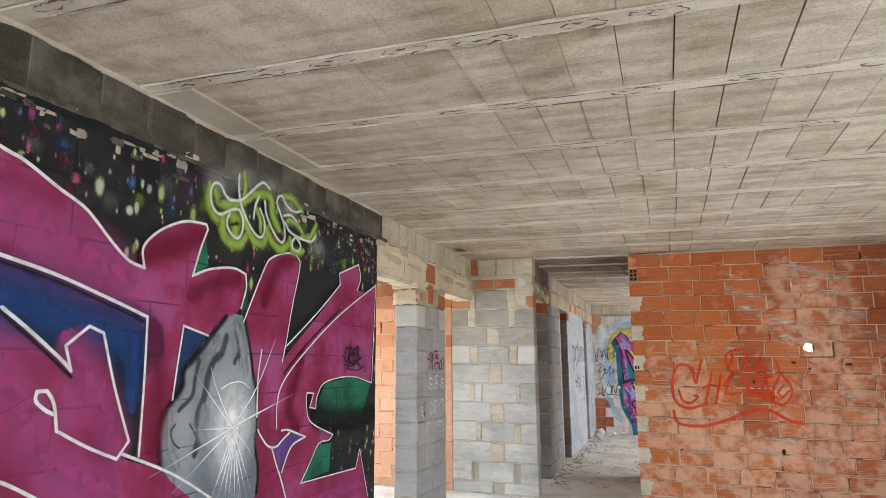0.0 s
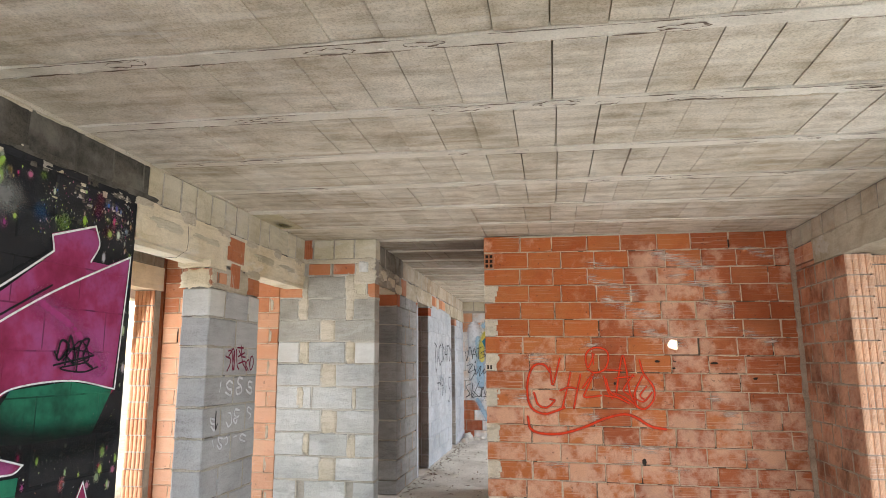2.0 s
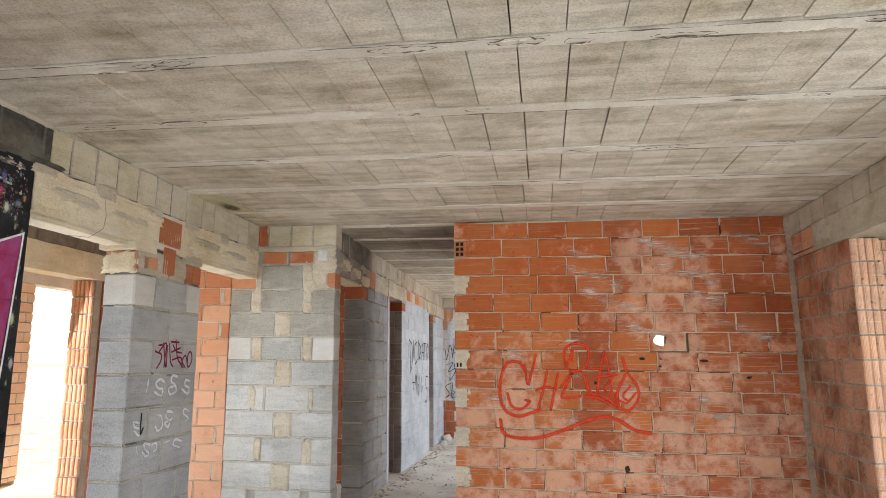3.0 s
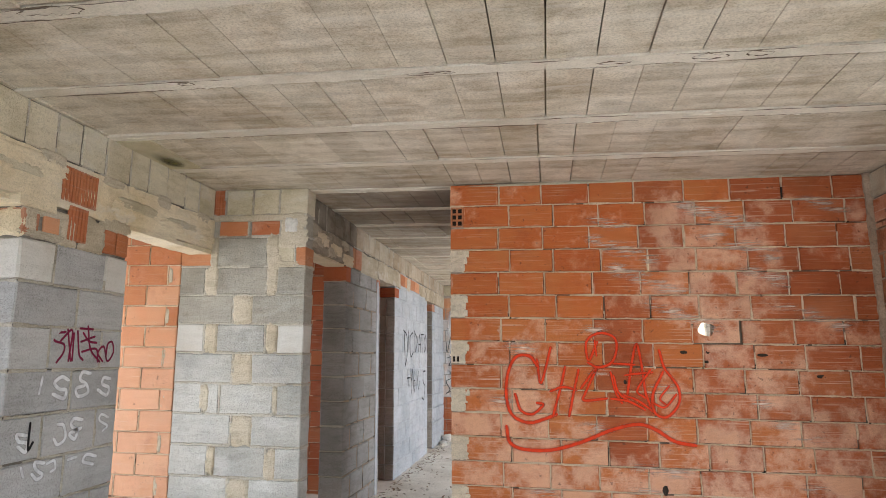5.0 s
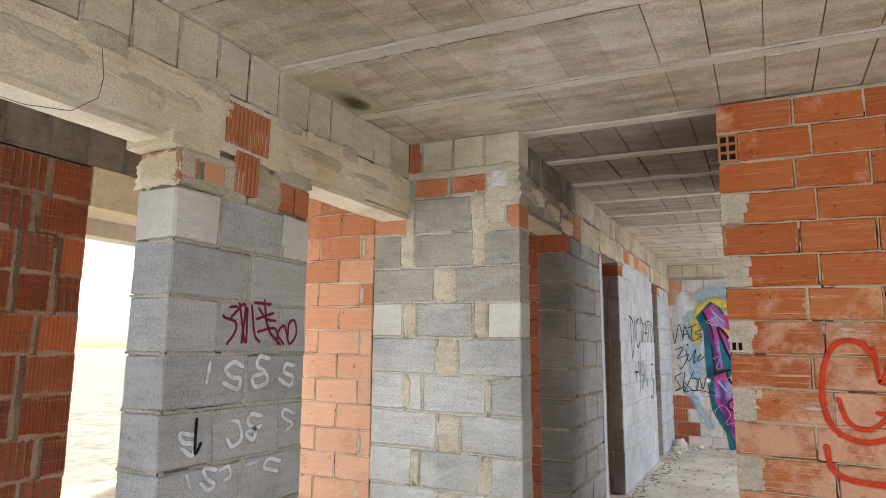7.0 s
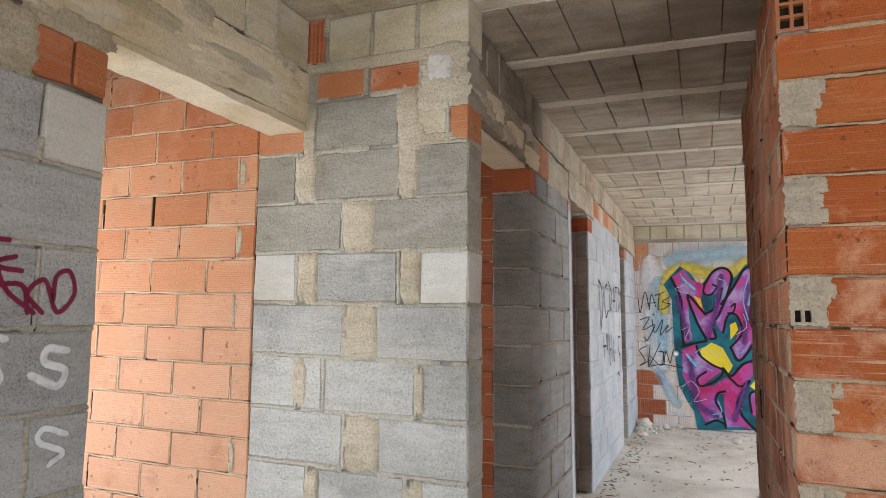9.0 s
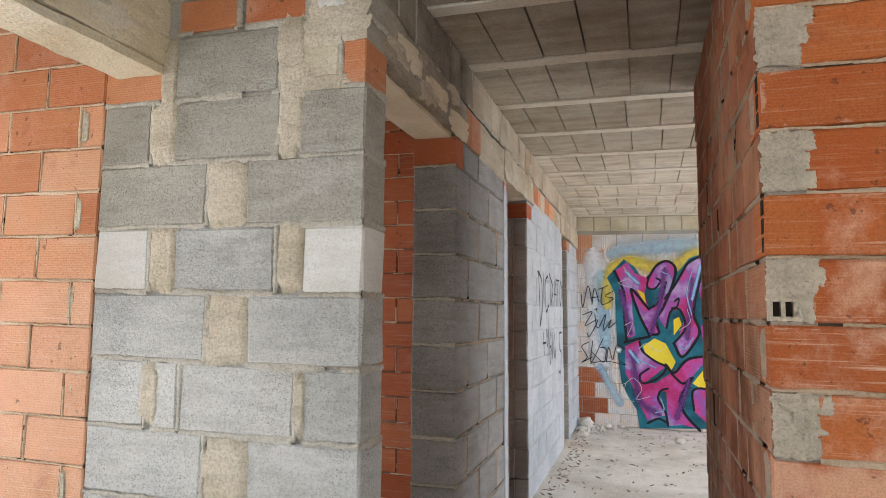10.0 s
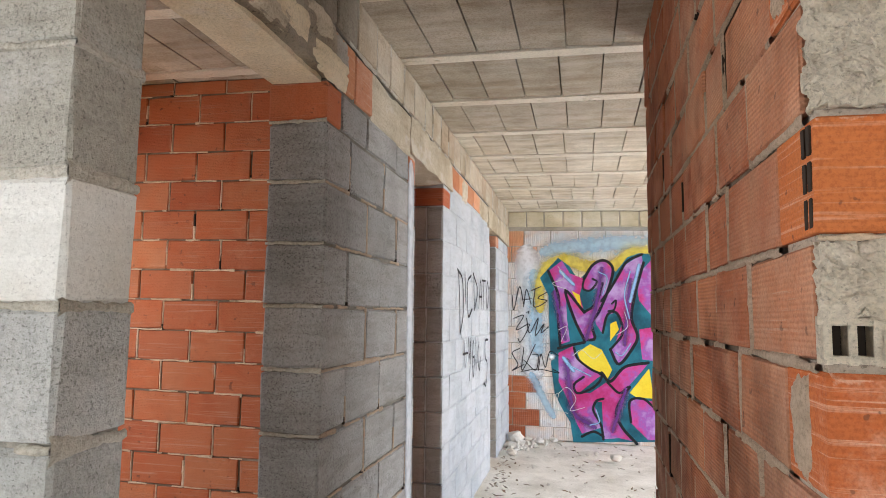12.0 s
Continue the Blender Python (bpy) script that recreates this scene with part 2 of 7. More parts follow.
block_beige = concrete_material("block_beige", [(0.62, 0.56, 0.42), (0.73, 0.66, 0.50), (0.67, 0.60, 0.45)], (0.48, 0.41, 0.27), 0.45, (0.72, 0.68, 0.58), 1.0, ghost=0.2, pores=0.35, edges=0.010, film=(0.50, 0.45, 0.35))
block_white = concrete_material("block_white", [(0.48, 0.505, 0.53), (0.55, 0.575, 0.60), (0.51, 0.535, 0.56)], (0.42, 0.45, 0.48), 0.45, (0.78, 0.80, 0.82), 0.7, pores=0.5, edges=0.006, film=(0.52, 0.52, 0.51))
mortar = concrete_material("mortar", [(0.42, 0.385, 0.325), (0.47, 0.43, 0.37)], (0.32, 0.285, 0.235), 0.5, (0.72, 0.70, 0.66), 1.0)
joint_warm = concrete_material("joint_warm", [(0.44, 0.35, 0.27), (0.50, 0.41, 0.32)], (0.30, 0.23, 0.17), 0.5, (0.72, 0.70, 0.66), 1.0)
joint_dark = concrete_material("joint_dark", [(0.16, 0.145, 0.12), (0.2, 0.18, 0.15)], (0.30, 0.27, 0.22), 0.5, (0.72, 0.70, 0.66), 1.0)
joint_brown = concrete_material("joint_brown", [(0.17, 0.115, 0.075), (0.22, 0.15, 0.10)], (0.30, 0.22, 0.15), 0.5, (0.72, 0.70, 0.66), 1.0)
patch_mortar = concrete_material("patch_mortar", [(0.60, 0.53, 0.41), (0.64, 0.565, 0.435), (0.56, 0.50, 0.395)], (0.49, 0.415, 0.30), 0.6, (0.86, 0.83, 0.77), 1.2, pores=0.0, film=(0.60, 0.56, 0.48))
mortar_crumb = concrete_material("mortar_crumb", [(0.88, 0.77, 0.61), (0.82, 0.72, 0.57)], (0.72, 0.60, 0.45), 0.45, (0.90, 0.87, 0.82), 2.0, pores=0.35, film=(0.74, 0.65, 0.52))
mortar_seam = concrete_material("mortar_seam", [(0.56, 0.52, 0.44)] * 2, (0.46, 0.42, 0.34), 0.7, (0.78, 0.75, 0.69), 1.2, pores=0.4)
seam_tan = concrete_material("seam_tan", [(0.72, 0.55, 0.39)] * 2, (0.58, 0.40, 0.26), 0.5, (0.80, 0.76, 0.70), 1.2, pores=0.3, film=(0.64, 0.48, 0.34))
seam_dirty = concrete_material("seam_dirty", [(0.36, 0.25, 0.17)] * 2, (0.22, 0.14, 0.09), 0.6, (0.72, 0.69, 0.64), 1.2, pores=0.3)
seam_dust = concrete_material("seam_dust", [(0.50, 0.38, 0.28)] * 2, (0.36, 0.25, 0.17), 0.7, (0.74, 0.71, 0.65), 1.2, pores=0.4, film=(0.46, 0.35, 0.26))
lintel_concrete = concrete_material("lintel_concrete", [(0.82, 0.72, 0.53), (0.86, 0.76, 0.57)], (0.64, 0.53, 0.35), 0.4, (0.84, 0.78, 0.66), 1.3, ghost=0.3, pores=0.3, film=(0.68, 0.60, 0.45))
lintel_worn = concrete_material("lintel_worn", [(0.54, 0.465, 0.35), (0.60, 0.52, 0.395)], (0.38, 0.30, 0.20), 0.55, (0.66, 0.61, 0.52), 1.4, ghost=0.25, pores=0.4, film=(0.50, 0.43, 0.32))
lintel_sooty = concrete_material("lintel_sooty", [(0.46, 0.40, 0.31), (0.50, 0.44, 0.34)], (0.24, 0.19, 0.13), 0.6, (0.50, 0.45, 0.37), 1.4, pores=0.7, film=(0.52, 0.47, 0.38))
# corridor soot mixed with painted shade; the last one only shades the side-room ceiling
SOOT_SHADE = ((-0.35, 7.95, 2.45, 0.75, 0.72), (-0.5, 9.2, 2.45, 1.9, 0.38), (-2.3, 8.6, 2.45, 0.95, 0.6))
slab_block = concrete_material("slab_block", [(0.84, 0.765, 0.632)] * 2, (0.70, 0.62, 0.47), 0.65, (0.84, 0.81, 0.75), 0.8, soot=SOOT_SHADE, banding=0.48, pores=0.0, film=(0.66, 0.63, 0.55))
slab_rib = concrete_material("slab_rib", [(0.82, 0.755, 0.635)] * 2, (0.68, 0.61, 0.49), 0.35, (0.84, 0.82, 0.78), 1.0, pores=0.0)
floor_dust = concrete_material("floor_dust", [(0.86, 0.83, 0.76)] * 2, (0.72, 0.68, 0.60), 0.5, (0.76, 0.74, 0.71), 0.8, pores=0.5, film=(0.88, 0.86, 0.80))
ground_soil = concrete_material("ground_soil", [(0.27, 0.25, 0.19)] * 2, (0.17, 0.18, 0.09), 0.4, (0.7, 0.7, 0.66), 0.8)
render_white = concrete_material("render_white", [(0.70, 0.69, 0.66)] * 2, (0.6, 0.58, 0.54), 0.2, (0.85, 0.84, 0.8), 0.4)

# near-black colour that paints the shade inside hollows
hollow_shade = material("dark_cavity", 1.0)[0]
hollow_shade.node_tree.nodes["Principled BSDF"].inputs["Base Color"].default_value = (0.035, 0.025, 0.018, 1)

# ---- building blocks of code ----
UP = Vector((0, 0, 1))
FALL, LEVEL_X = 0.019, -1.0     # the whole floor, its courses and its roof fall this much for each metre towards the window side
SETTLE = Matrix(((1, 0, 0, 0), (0, 1, 0, 0), (-FALL, 0, 1, FALL * LEVEL_X), (0, 0, 0, 1)))


def mesh_of(name, bm, mat):
    me = bpy.data.meshes.new(name)
    bm.to_mesh(me)
    bm.free()
    me.materials.append(mat)
    return me


def part(name, bm, mat, parent=None, label="", settle=True):
    if settle:
        bm.transform(SETTLE)
    ob = new(name, mesh_of(name, bm, mat))
    ob.parent = parent
    if label:
        tagged(ob, label)
    return ob


def add_box(bm, lo, hi):
    x0, y0, z0 = lo
    x1, y1, z1 = hi
    v = [bm.verts.new(p) for p in ((x0, y0, z0), (x1, y0, z0), (x1, y1, z0), (x0, y1, z0), (x0, y0, z1), (x1, y0, z1), (x1, y1, z1), (x0, y1, z1))]
    for f in ((3, 2, 1, 0), (4, 5, 6, 7), (0, 1, 5, 4), (1, 2, 6, 5), (2, 3, 7, 6), (3, 0, 4, 7)):
        bm.faces.new([v[i] for i in f])


def boxes(*pairs):
    bm = bmesh.new()
    for lo, hi in pairs:
        add_box(bm, lo, hi)
    return bm


def rough_box(length, depth, height, edge=0.004, wobble=0.0015, seed=0):
    """A worn piece: x along the wall, y into it from 0, centred in x and z."""
    rnd = random.Random(seed)
    bm = boxes(((-length / 2, 0, -height / 2), (length / 2, depth, height / 2)))
    bmesh.ops.bevel(bm, geom=list(bm.edges), offset=min(edge, depth / 3), segments=1, affect="EDGES")
    for v in bm.verts:
        v.co += Vector((rnd.uniform(-1, 1), rnd.uniform(-0.6, 0.6), rnd.uniform(-1, 1))) * wobble
    return bm


def fluted_box(length, depth, height, ridges, deep=0.014):
    """A hollow brick laid on its side, with round ridges running up its face."""
    bm = bmesh.new()
    rows = []
    n = ridges * 6
    for k in range(n + 1):
        a = k / n
        x = (a - 0.5) * length
        y = deep * (1 - abs(math.sin(math.pi * a * ridges)) ** 0.5)
        rows.append((bm.verts.new((x, y, -height / 2)), bm.verts.new((x, y, height / 2))))
    for p, q in zip(rows, rows[1:]):
        bm.faces.new((p[0], q[0], q[1], p[1]))
    for z, side in ((-height / 2, 0), (height / 2, 1)):
        back = [bm.verts.new((length / 2, depth, z)), bm.verts.new((-length / 2, depth, z))]
        bm.faces.new([r[side] for r in rows] + back)
    bmesh.ops.recalc_face_normals(bm, faces=bm.faces)
    return bm


PIECES = {}


def piece_mesh(kind, length, depth, height, mat, variant):
    key = (kind, round(length, 3), round(depth, 3), round(height, 3), mat.name, variant)
    if key not in PIECES:
        if kind == "fluted":
            bm = fluted_box(length, depth, height, max(2, round(length / 0.045)))
        elif kind == "combed":
            bm = fluted_box(length, depth, height, max(3, round(length / 0.021)), 0.005)
        else:
            edge, wobble = (0.007, 0.0035) if kind == "block" else (0.0045, 0.0022)
            bm = rough_box(length, depth, height, edge, wobble, seed=hash_of(key))
        PIECES[key] = mesh_of(kind, bm, mat)
    return PIECES[key]


def hash_of(key):
    return sum((i + 1) * ord(c) for i, c in enumerate(str(key)))


def wall_pose(origin, face):
    """Axes of a wall's face: x along it, y into it. face: the side it looks to, one of -y, +y, +x, -x."""
    u, n = {"-y": ((1, 0, 0), (0, 1, 0)), "+y": ((-1, 0, 0), (0, -1, 0)), "+x": ((0, 1, 0), (-1, 0, 0)), "-x": ((0, -1, 0), (1, 0, 0))}[face]
    m = Matrix.Identity(4)
    for i in range(3):
        m[i][0], m[i][1], m[i][2], m[i][3] = u[i], n[i], UP[i], origin[i]
    return SETTLE @ m


def lay(parent, base, kind, length, thick, height, mat, along, z, rnd, jitter=0.002):
    """One piece of a wall, as an object of its own."""
    ob = new(kind if kind not in ("fluted", "combed") else "brick", piece_mesh(kind, length, thick, height, mat, rnd.randrange(4)))
    ob.parent = parent
    ob.matrix_local = base @ pose(along, rnd.uniform(-jitter, jitter), z, rnd.uniform(-0.4, 0.4), rnd.uniform(-0.45, 0.45), rnd.uniform(-0.4, 0.4))
    return ob


def seam_strip(bm, p, q, half, salt, cover):
    """A ragged bead of mortar squeezed from a joint, with breaks where the joint stays open."""
    p, q = Vector(p), Vector(q)
    run = (q - p).length
    n = max(2, int(run / 0.011))
    d = (q - p) / run
    side = Vector((-d.y, d.x))
    prev = None
    for i in range(n + 1):
        s = run * i / n
        k = Vector((s * 7.0 + salt, salt * 0.37, 0.0))
        open_joint = noise.noise(k * 0.9 + Vector((0, 7, 0))) > cover
        if open_joint:
            prev = None
            continue
        grow = max(0.0, noise.noise(k * 0.8)) * 2.0
        wide = [half * (0.7 + grow + 0.9 * abs(noise.noise(k * 3.1 + Vector((0, 0, 5.0 * j)))) + 0.6 * noise.noise(k * 8.0 + Vector((0, 3.0 * j, 1)))) for j in (0, 1)]
        c = p + d * s + side * (0.003 * noise.noise(k * 1.7))
        out = 0.001 + 0.003 * abs(noise.noise(k * 6.0))
        a, b = c - side * wide[0], c + side * wide[1]
        ring = [bm.verts.new(v) for v in ((a.x, 0.0035, a.y), ((a * 0.55 + c * 0.45).x, -out, (a * 0.55 + c * 0.45).y), ((b * 0.55 + c * 0.45).x, -out * 0.8, (b * 0.55 + c * 0.45).y), (b.x, 0.0035, b.y))]
        if prev:
            for j in range(3):
                bm.faces.new((prev[j], prev[j + 1], ring[j + 1], ring[j]))
        prev = ring


def seams_of(parent, base, edges, seam, seed):
    """All the mortar beads of one wall face, as one part."""
    mat, half, cover = seam
    bm = bmesh.new()
    for i, (p, q) in enumerate(edges):
        if (Vector(q) - Vector(p)).length > 0.03:
            seam_strip(bm, p, q, half, seed * 13.7 + i * 3.1, cover)
    bmesh.ops.recalc_face_normals(bm, faces=bm.faces)
    for f in bm.faces:
        f.smooth = True
    bm.transform(base)
    tagged(part("mortar_seams", bm, mat, parent, settle=False), kind="stuff")


def rows_of(parent, origin, face, thick, courses, seed, joint=0.009, length=0.0, seam=None):
    """Pieces set out course by course: (low, high, ((from, to, kind, material), ...))."""
    rnd = random.Random(seed)
    base = wall_pose((origin[0], origin[1], 0), face)
    edges = []
    for low, high, pieces in courses:
        for a, b, kind, mat in pieces:
            edges.append(((a + 0.004, low), (b - 0.004, low)))
            if b < length - 0.02:
                edges.append(((b, low), (b, high)))
            a, b = a + (joint / 2 if a > 0.001 else 0), b - (joint / 2 if abs(b - length) > 0.001 else 0)
            lay(parent, base, kind, b - a, thick, high - low - joint, mat, (a + b) / 2, (low + high) / 2, rnd, 0.0015)
    if seam:
        seams_of(parent, base, edges, seam, seed)


def masonry(parent, origin, face, length, low, high, thick, kind, mat, unit, course, top=None, joint=0.011, bond=0.5, shift=0.0, skip=(), choose=None, jitter=0.002, seed=1, span=None, wander=0.006, gaps=0.0, slits=0.15, seam=None):
    """Lays courses of pieces over the stretch from origin along the face; the topmost full joint lies at top. Every piece is an object under parent."""
    rnd = random.Random(seed)
    base = wall_pose((origin[0], origin[1], 0), face)
    top = high if top is None else top
    row = 0
    gap_shade = bmesh.new()
    edges = []
    z1 = top
    while z1 < high - 0.02:
        z1 += course
        row -= 1
    while z1 > low + 0.02:
        za, zb = max(low, z1 - course), min(high, z1)
        start, end = span(row) if span else (0.0, length)
        cuts = [start]
        s = -((row % 2) * bond * unit + shift) % unit - unit
        while s < end - 0.05:
            if s > start + 0.05:
                cuts.append(s + (rnd.uniform(-wander, wander)))
            s += unit
        cuts.append(end)
        for i, (a, b) in enumerate(zip(cuts, cuts[1:])):
            if any(a < k[1] - 0.02 and b > k[0] + 0.02 and za < k[3] - 0.02 and zb > k[2] + 0.02 for k in skip):
                continue
            edges.append(((a, za), (b, za)))
            if b < end - 0.01:
                edges.append(((b, za), (b, zb)))
            # shadow lines of open joints, painted as dark boxes just proud of the face
            if b < end - 0.001 and rnd.random() < gaps:
                tall = zb - za - joint
                h = rnd.uniform(0.75, 1.0) * tall if rnd.random() < slits else rnd.uniform(0.012, 0.035)
                c, m = b + rnd.uniform(-0.001, 0.001), za + joint / 2 + h / 2
                add_box(gap_shade, (c - joint * 0.42, -0.001, m - h / 2), (c + joint * 0.3, 0.012, m + h / 2))
                if rnd.random() < 0.5:
                    w = rnd.uniform(0.008, 0.03)
                    add_box(gap_shade, (c - w, -0.001, za - joint * 0.1), (c + w * 0.7, 0.012, za + joint * 0.5))
            use = (choose(row, i, (a + b) / 2, (za + zb) / 2) if choose else None) or mat
            ja = 0 if a <= start + 0.001 else joint / 2
            jb = 0 if b >= end - 0.001 else joint / 2
            lay(parent, base, kind, round((b - a - ja - jb) / 0.006) * 0.006, thick, zb - za - joint, use, (a + ja + b - jb) / 2, (za + zb) / 2, rnd, jitter)
        z1 -= course
        row += 1
    if seam:
        seams_of(parent, base, edges, seam, seed)
    if gaps:
        gap_shade.transform(base)
        tagged(part("joint_gaps", gap_shade, hollow_shade, parent, settle=False), kind="stuff")
    else:
        gap_shade.free()


def core(name, origin, face, length, low, high, thick, label, mat=None, holes=(), inset=0.008, ends=0.016):
    """The bed of mortar that shows in the joints of a wall; the wall's pieces hang under it."""
    bm = bmesh.new()
    cuts = [(ends, length - ends, low, high)]
    for h in holes:
        nxt = []
        for a, b, c, d in cuts:
            if h[0] > b or h[1] < a or h[2] > d or h[3] < c:
                nxt.append((a, b, c, d))
                continue
            nxt += [q for q in ((a, h[0], c, d), (h[1], b, c, d), (h[0], h[1], c, h[2]), (h[0], h[1], h[3], d)) if q[1] - q[0] > 0.001 and q[3] - q[2] > 0.001]
        cuts = nxt
    for a, b, c, d in cuts:
        add_box(bm, (a, inset, c), (b, thick - inset, d))
    bm.transform(wall_pose((origin[0], origin[1], 0), face))
    return tagged(part(name, bm, mat or mortar, settle=False), label, "wall", kind="structure")


def rough_beam(lo, hi, seed=0, amp=0.006, step=0.05, fine=1.0):
    """A cast block with an uneven skin."""
    bm = bmesh.new()
    lo, hi = Vector(lo), Vector(hi)
    seen = {}

    def vert(p):
        key = tuple(round(c, 4) for c in p)
        if key not in seen:
            q = Vector(p) * 6.0 * fine + Vector((seed, 0, 0))
            d = Vector((noise.noise(q), noise.noise(q + Vector((9, 0, 0))), noise.noise(q + Vector((0, 9, 0)))))
            q *= 4.0
            e = Vector((noise.noise(q), noise.noise(q + Vector((9, 0, 0))), noise.noise(q + Vector((0, 9, 0)))))
            seen[key] = bm.verts.new(Vector(p) + d * amp + e * amp * 0.5)
        return seen[key]

    for axis in range(3):
        u, v = (axis + 1) % 3, (axis + 2) % 3
        nu, nv = max(1, round((hi[u] - lo[u]) / step)), max(1, round((hi[v] - lo[v]) / step))
        for side in (0, 1):
            for i in range(nu):
                for j in range(nv):
                    quad = []
                    for di, dj in ((0, 0), (1, 0), (1, 1), (0, 1)):
                        p = [0, 0, 0]
                        p[axis] = (lo, hi)[side][axis]
                        p[u] = lo[u] + (hi[u] - lo[u]) * (i + di) / nu
                        p[v] = lo[v] + (hi[v] - lo[v]) * (j + dj) / nv
                        quad.append(vert(p))
                    bm.faces.new(quad if side else quad[::-1])
    return bm


def smear(parent, origin, face, along, z, wide, high, seed, mat=None, thick=0.006, name="mortar_patch", square=True):
    """A trowelled patch of mortar with a ragged edge, on a wall's face."""
    rnd = random.Random(seed)
    bm = bmesh.new()
    rings, n = 4, 44
    grid = []
    for r in range(rings + 1):
        f = r / rings
        row = []
        for k in range(n):
            a = 2 * math.pi * k / n
            c, s = math.cos(a), math.sin(a)
            q = max(abs(c), abs(s)) ** 0.75 if square else 1.0
            rag = 1 + 0.20 * noise.noise((c * 2 + seed, s * 2, 3.3)) + 0.22 * noise.noise((c * 6 + seed, s * 6, 1.1)) + 0.1 * noise.noise((c * 15, s * 15 + seed, 1.1))
            x, y = c / q * wide / 1.85 * f * rag, s / q * high / 1.85 * f * rag
            out = -0.010 if r == rings else thick * (0.75 + 0.5 * noise.noise((x * 30 + seed, y * 30, 0)))
            row.append(bm.verts.new((x, 0.002 - out, y)))
        grid.append(row)
    for r in range(rings):
        for k in range(n):
            m = (k + 1) % n
            bm.faces.new((grid[r][k], grid[r + 1][k], grid[r + 1][m], grid[r][m]))
    bmesh.ops.remove_doubles(bm, verts=bm.verts, dist=0.0001)
    for f in bm.faces:
        f.smooth = True
    ob = part(name, bm, mat or patch_mortar, parent, settle=False)
    ob.matrix_local = wall_pose((origin[0], origin[1], 0), face) @ pose(along, 0, z)
    return ob


def hollow_end(wide, high, deep=0.07, cols=2, rows=3, web=0.010):
    """The open end of a hollow brick: webs round its cells."""
    bm = bmesh.new()
    for i in range(cols + 1):
        x = -wide / 2 + (wide - web) * i / cols
        add_box(bm, (x, 0, -high / 2), (x + web, deep, high / 2))
    for j in range(rows + 1):
        z = -high / 2 + 0.0012 + (high - web - 0.0024) * j / rows
        add_box(bm, (-wide / 2 + 0.002, 0.0008, z), (wide / 2 - 0.002, deep - 0.0008, z + web))
    return bm


def brick_end(parent, m, wide, high, deep, mat, cols=2, rows=3, web=0.010):
    """A brick's open end; a dark plate behind the webs paints the shade of its cells."""
    ob = part("brick_end", hollow_end(wide, high, deep, cols, rows, web), mat, parent, settle=False)
    ob.matrix_local = m
    back = part("cell", boxes(((-wide / 2 + 0.001, deep - 0.002, -high / 2 + 0.001), (wide / 2 - 0.001, deep + 0.003, high / 2 - 0.001))), hollow_shade, ob, settle=False)
    return ob


def paint_material(name, colours, lines=True, rough=0.7):
    """Spray paint laid over blocks: clouded colour, with the joints of the wall showing through."""
    m, t, b = material(name, rough)
    w = mapped(t)
    base = ramp(t, band(t, grain(t, w, 3.5, 4.0), 0.32, 0.68), colours)
    base = blend(t, base, (0.72, 0.72, 0.72), times(t, band(t, grain(t, w, 60.0, 3.0), 0.45, 0.8), 0.5), "MULTIPLY")
    h = grain(t, w, 110.0, 5.0)
    if lines:
        split = t.nodes.new("ShaderNodeSeparateXYZ")
        t.links.new(w, split.inputs[0])
        join = t.nodes.new("ShaderNodeCombineXYZ")
        t.links.new(times(t, split.outputs[1], 3.0 + 40.2, "ADD"), join.inputs[0])
        t.links.new(times(t, split.outputs[2], 4.2 - 1.99, "ADD"), join.inputs[1])
        bricks = node(t, "TexBrick", Scale=1.0, Mortar_Size=0.005, Mortar_Smooth=0.6, Brick_Width=0.402, Row_Height=0.2)
        t.links.new(join.outputs[0], bricks.inputs["Vector"])
        worn = times(t, bricks.outputs["Fac"], band(t, grain(t, w, 7.0, 3.0), 0.42, 0.62))
        base = blend(t, base, (0.20, 0.17, 0.17), times(t, worn, 0.75), "MULTIPLY")
        h = times(t, times(t, h, 0.6), times(t, bricks.outputs["Fac"], -1.0), "ADD")
    t.links.new(base, b.inputs["Base Color"])
    relief(t, b, h, 0.5, 0.004)
    return m


def spray_material(name, colour, soft=0.5, cover=1.0, radial=False, dragged=False):
    """A sprayed line: dense along its middle, speckled and thin at its rims."""
    m, t, b = material(name, 0.75)
    w = mapped(t)
    uv = t.nodes.new("ShaderNodeTexCoord").outputs["UV"]
    split = t.nodes.new("ShaderNodeSeparateXYZ")
    t.links.new(uv, split.inputs[0])
    if radial:
        d = node(t, "VectorMath")
        d.operation = "DISTANCE"
        t.links.new(uv, d.inputs[0])
        d.inputs[1].default_value = (0.5, 0.5, 0.0)
        off = times(t, d.outputs["Value"], 2.0)
    else:
        off = times(t, times(t, times(t, split.outputs[1], -0.5, "ADD"), 0.0, "ADD"), 2.0)
        off = times(t, off, 0.0, "ABSOLUTE")
    off = times(t, off, times(t, times(t, grain(t, w, 130.0, 3.0), -0.5, "ADD"), 0.5), "ADD")
    alpha = times(t, band(t, off, 1.0, 1.0 - soft), cover)
    if dragged:
        alpha = times(t, alpha, band(t, grain(t, mapped(t, (7.0, 7.0, 95.0)), 1.0, 5.0, 0.65), 0.44, 0.60))
    shade = blend(t, colour, tuple(c * 0.72 for c in colour), band(t, grain(t, w, 22.0, 3.0), 0.4, 0.7))
    t.links.new(shade, b.inputs["Base Color"])
    t.links.new(alpha, b.inputs["Alpha"])
    return m


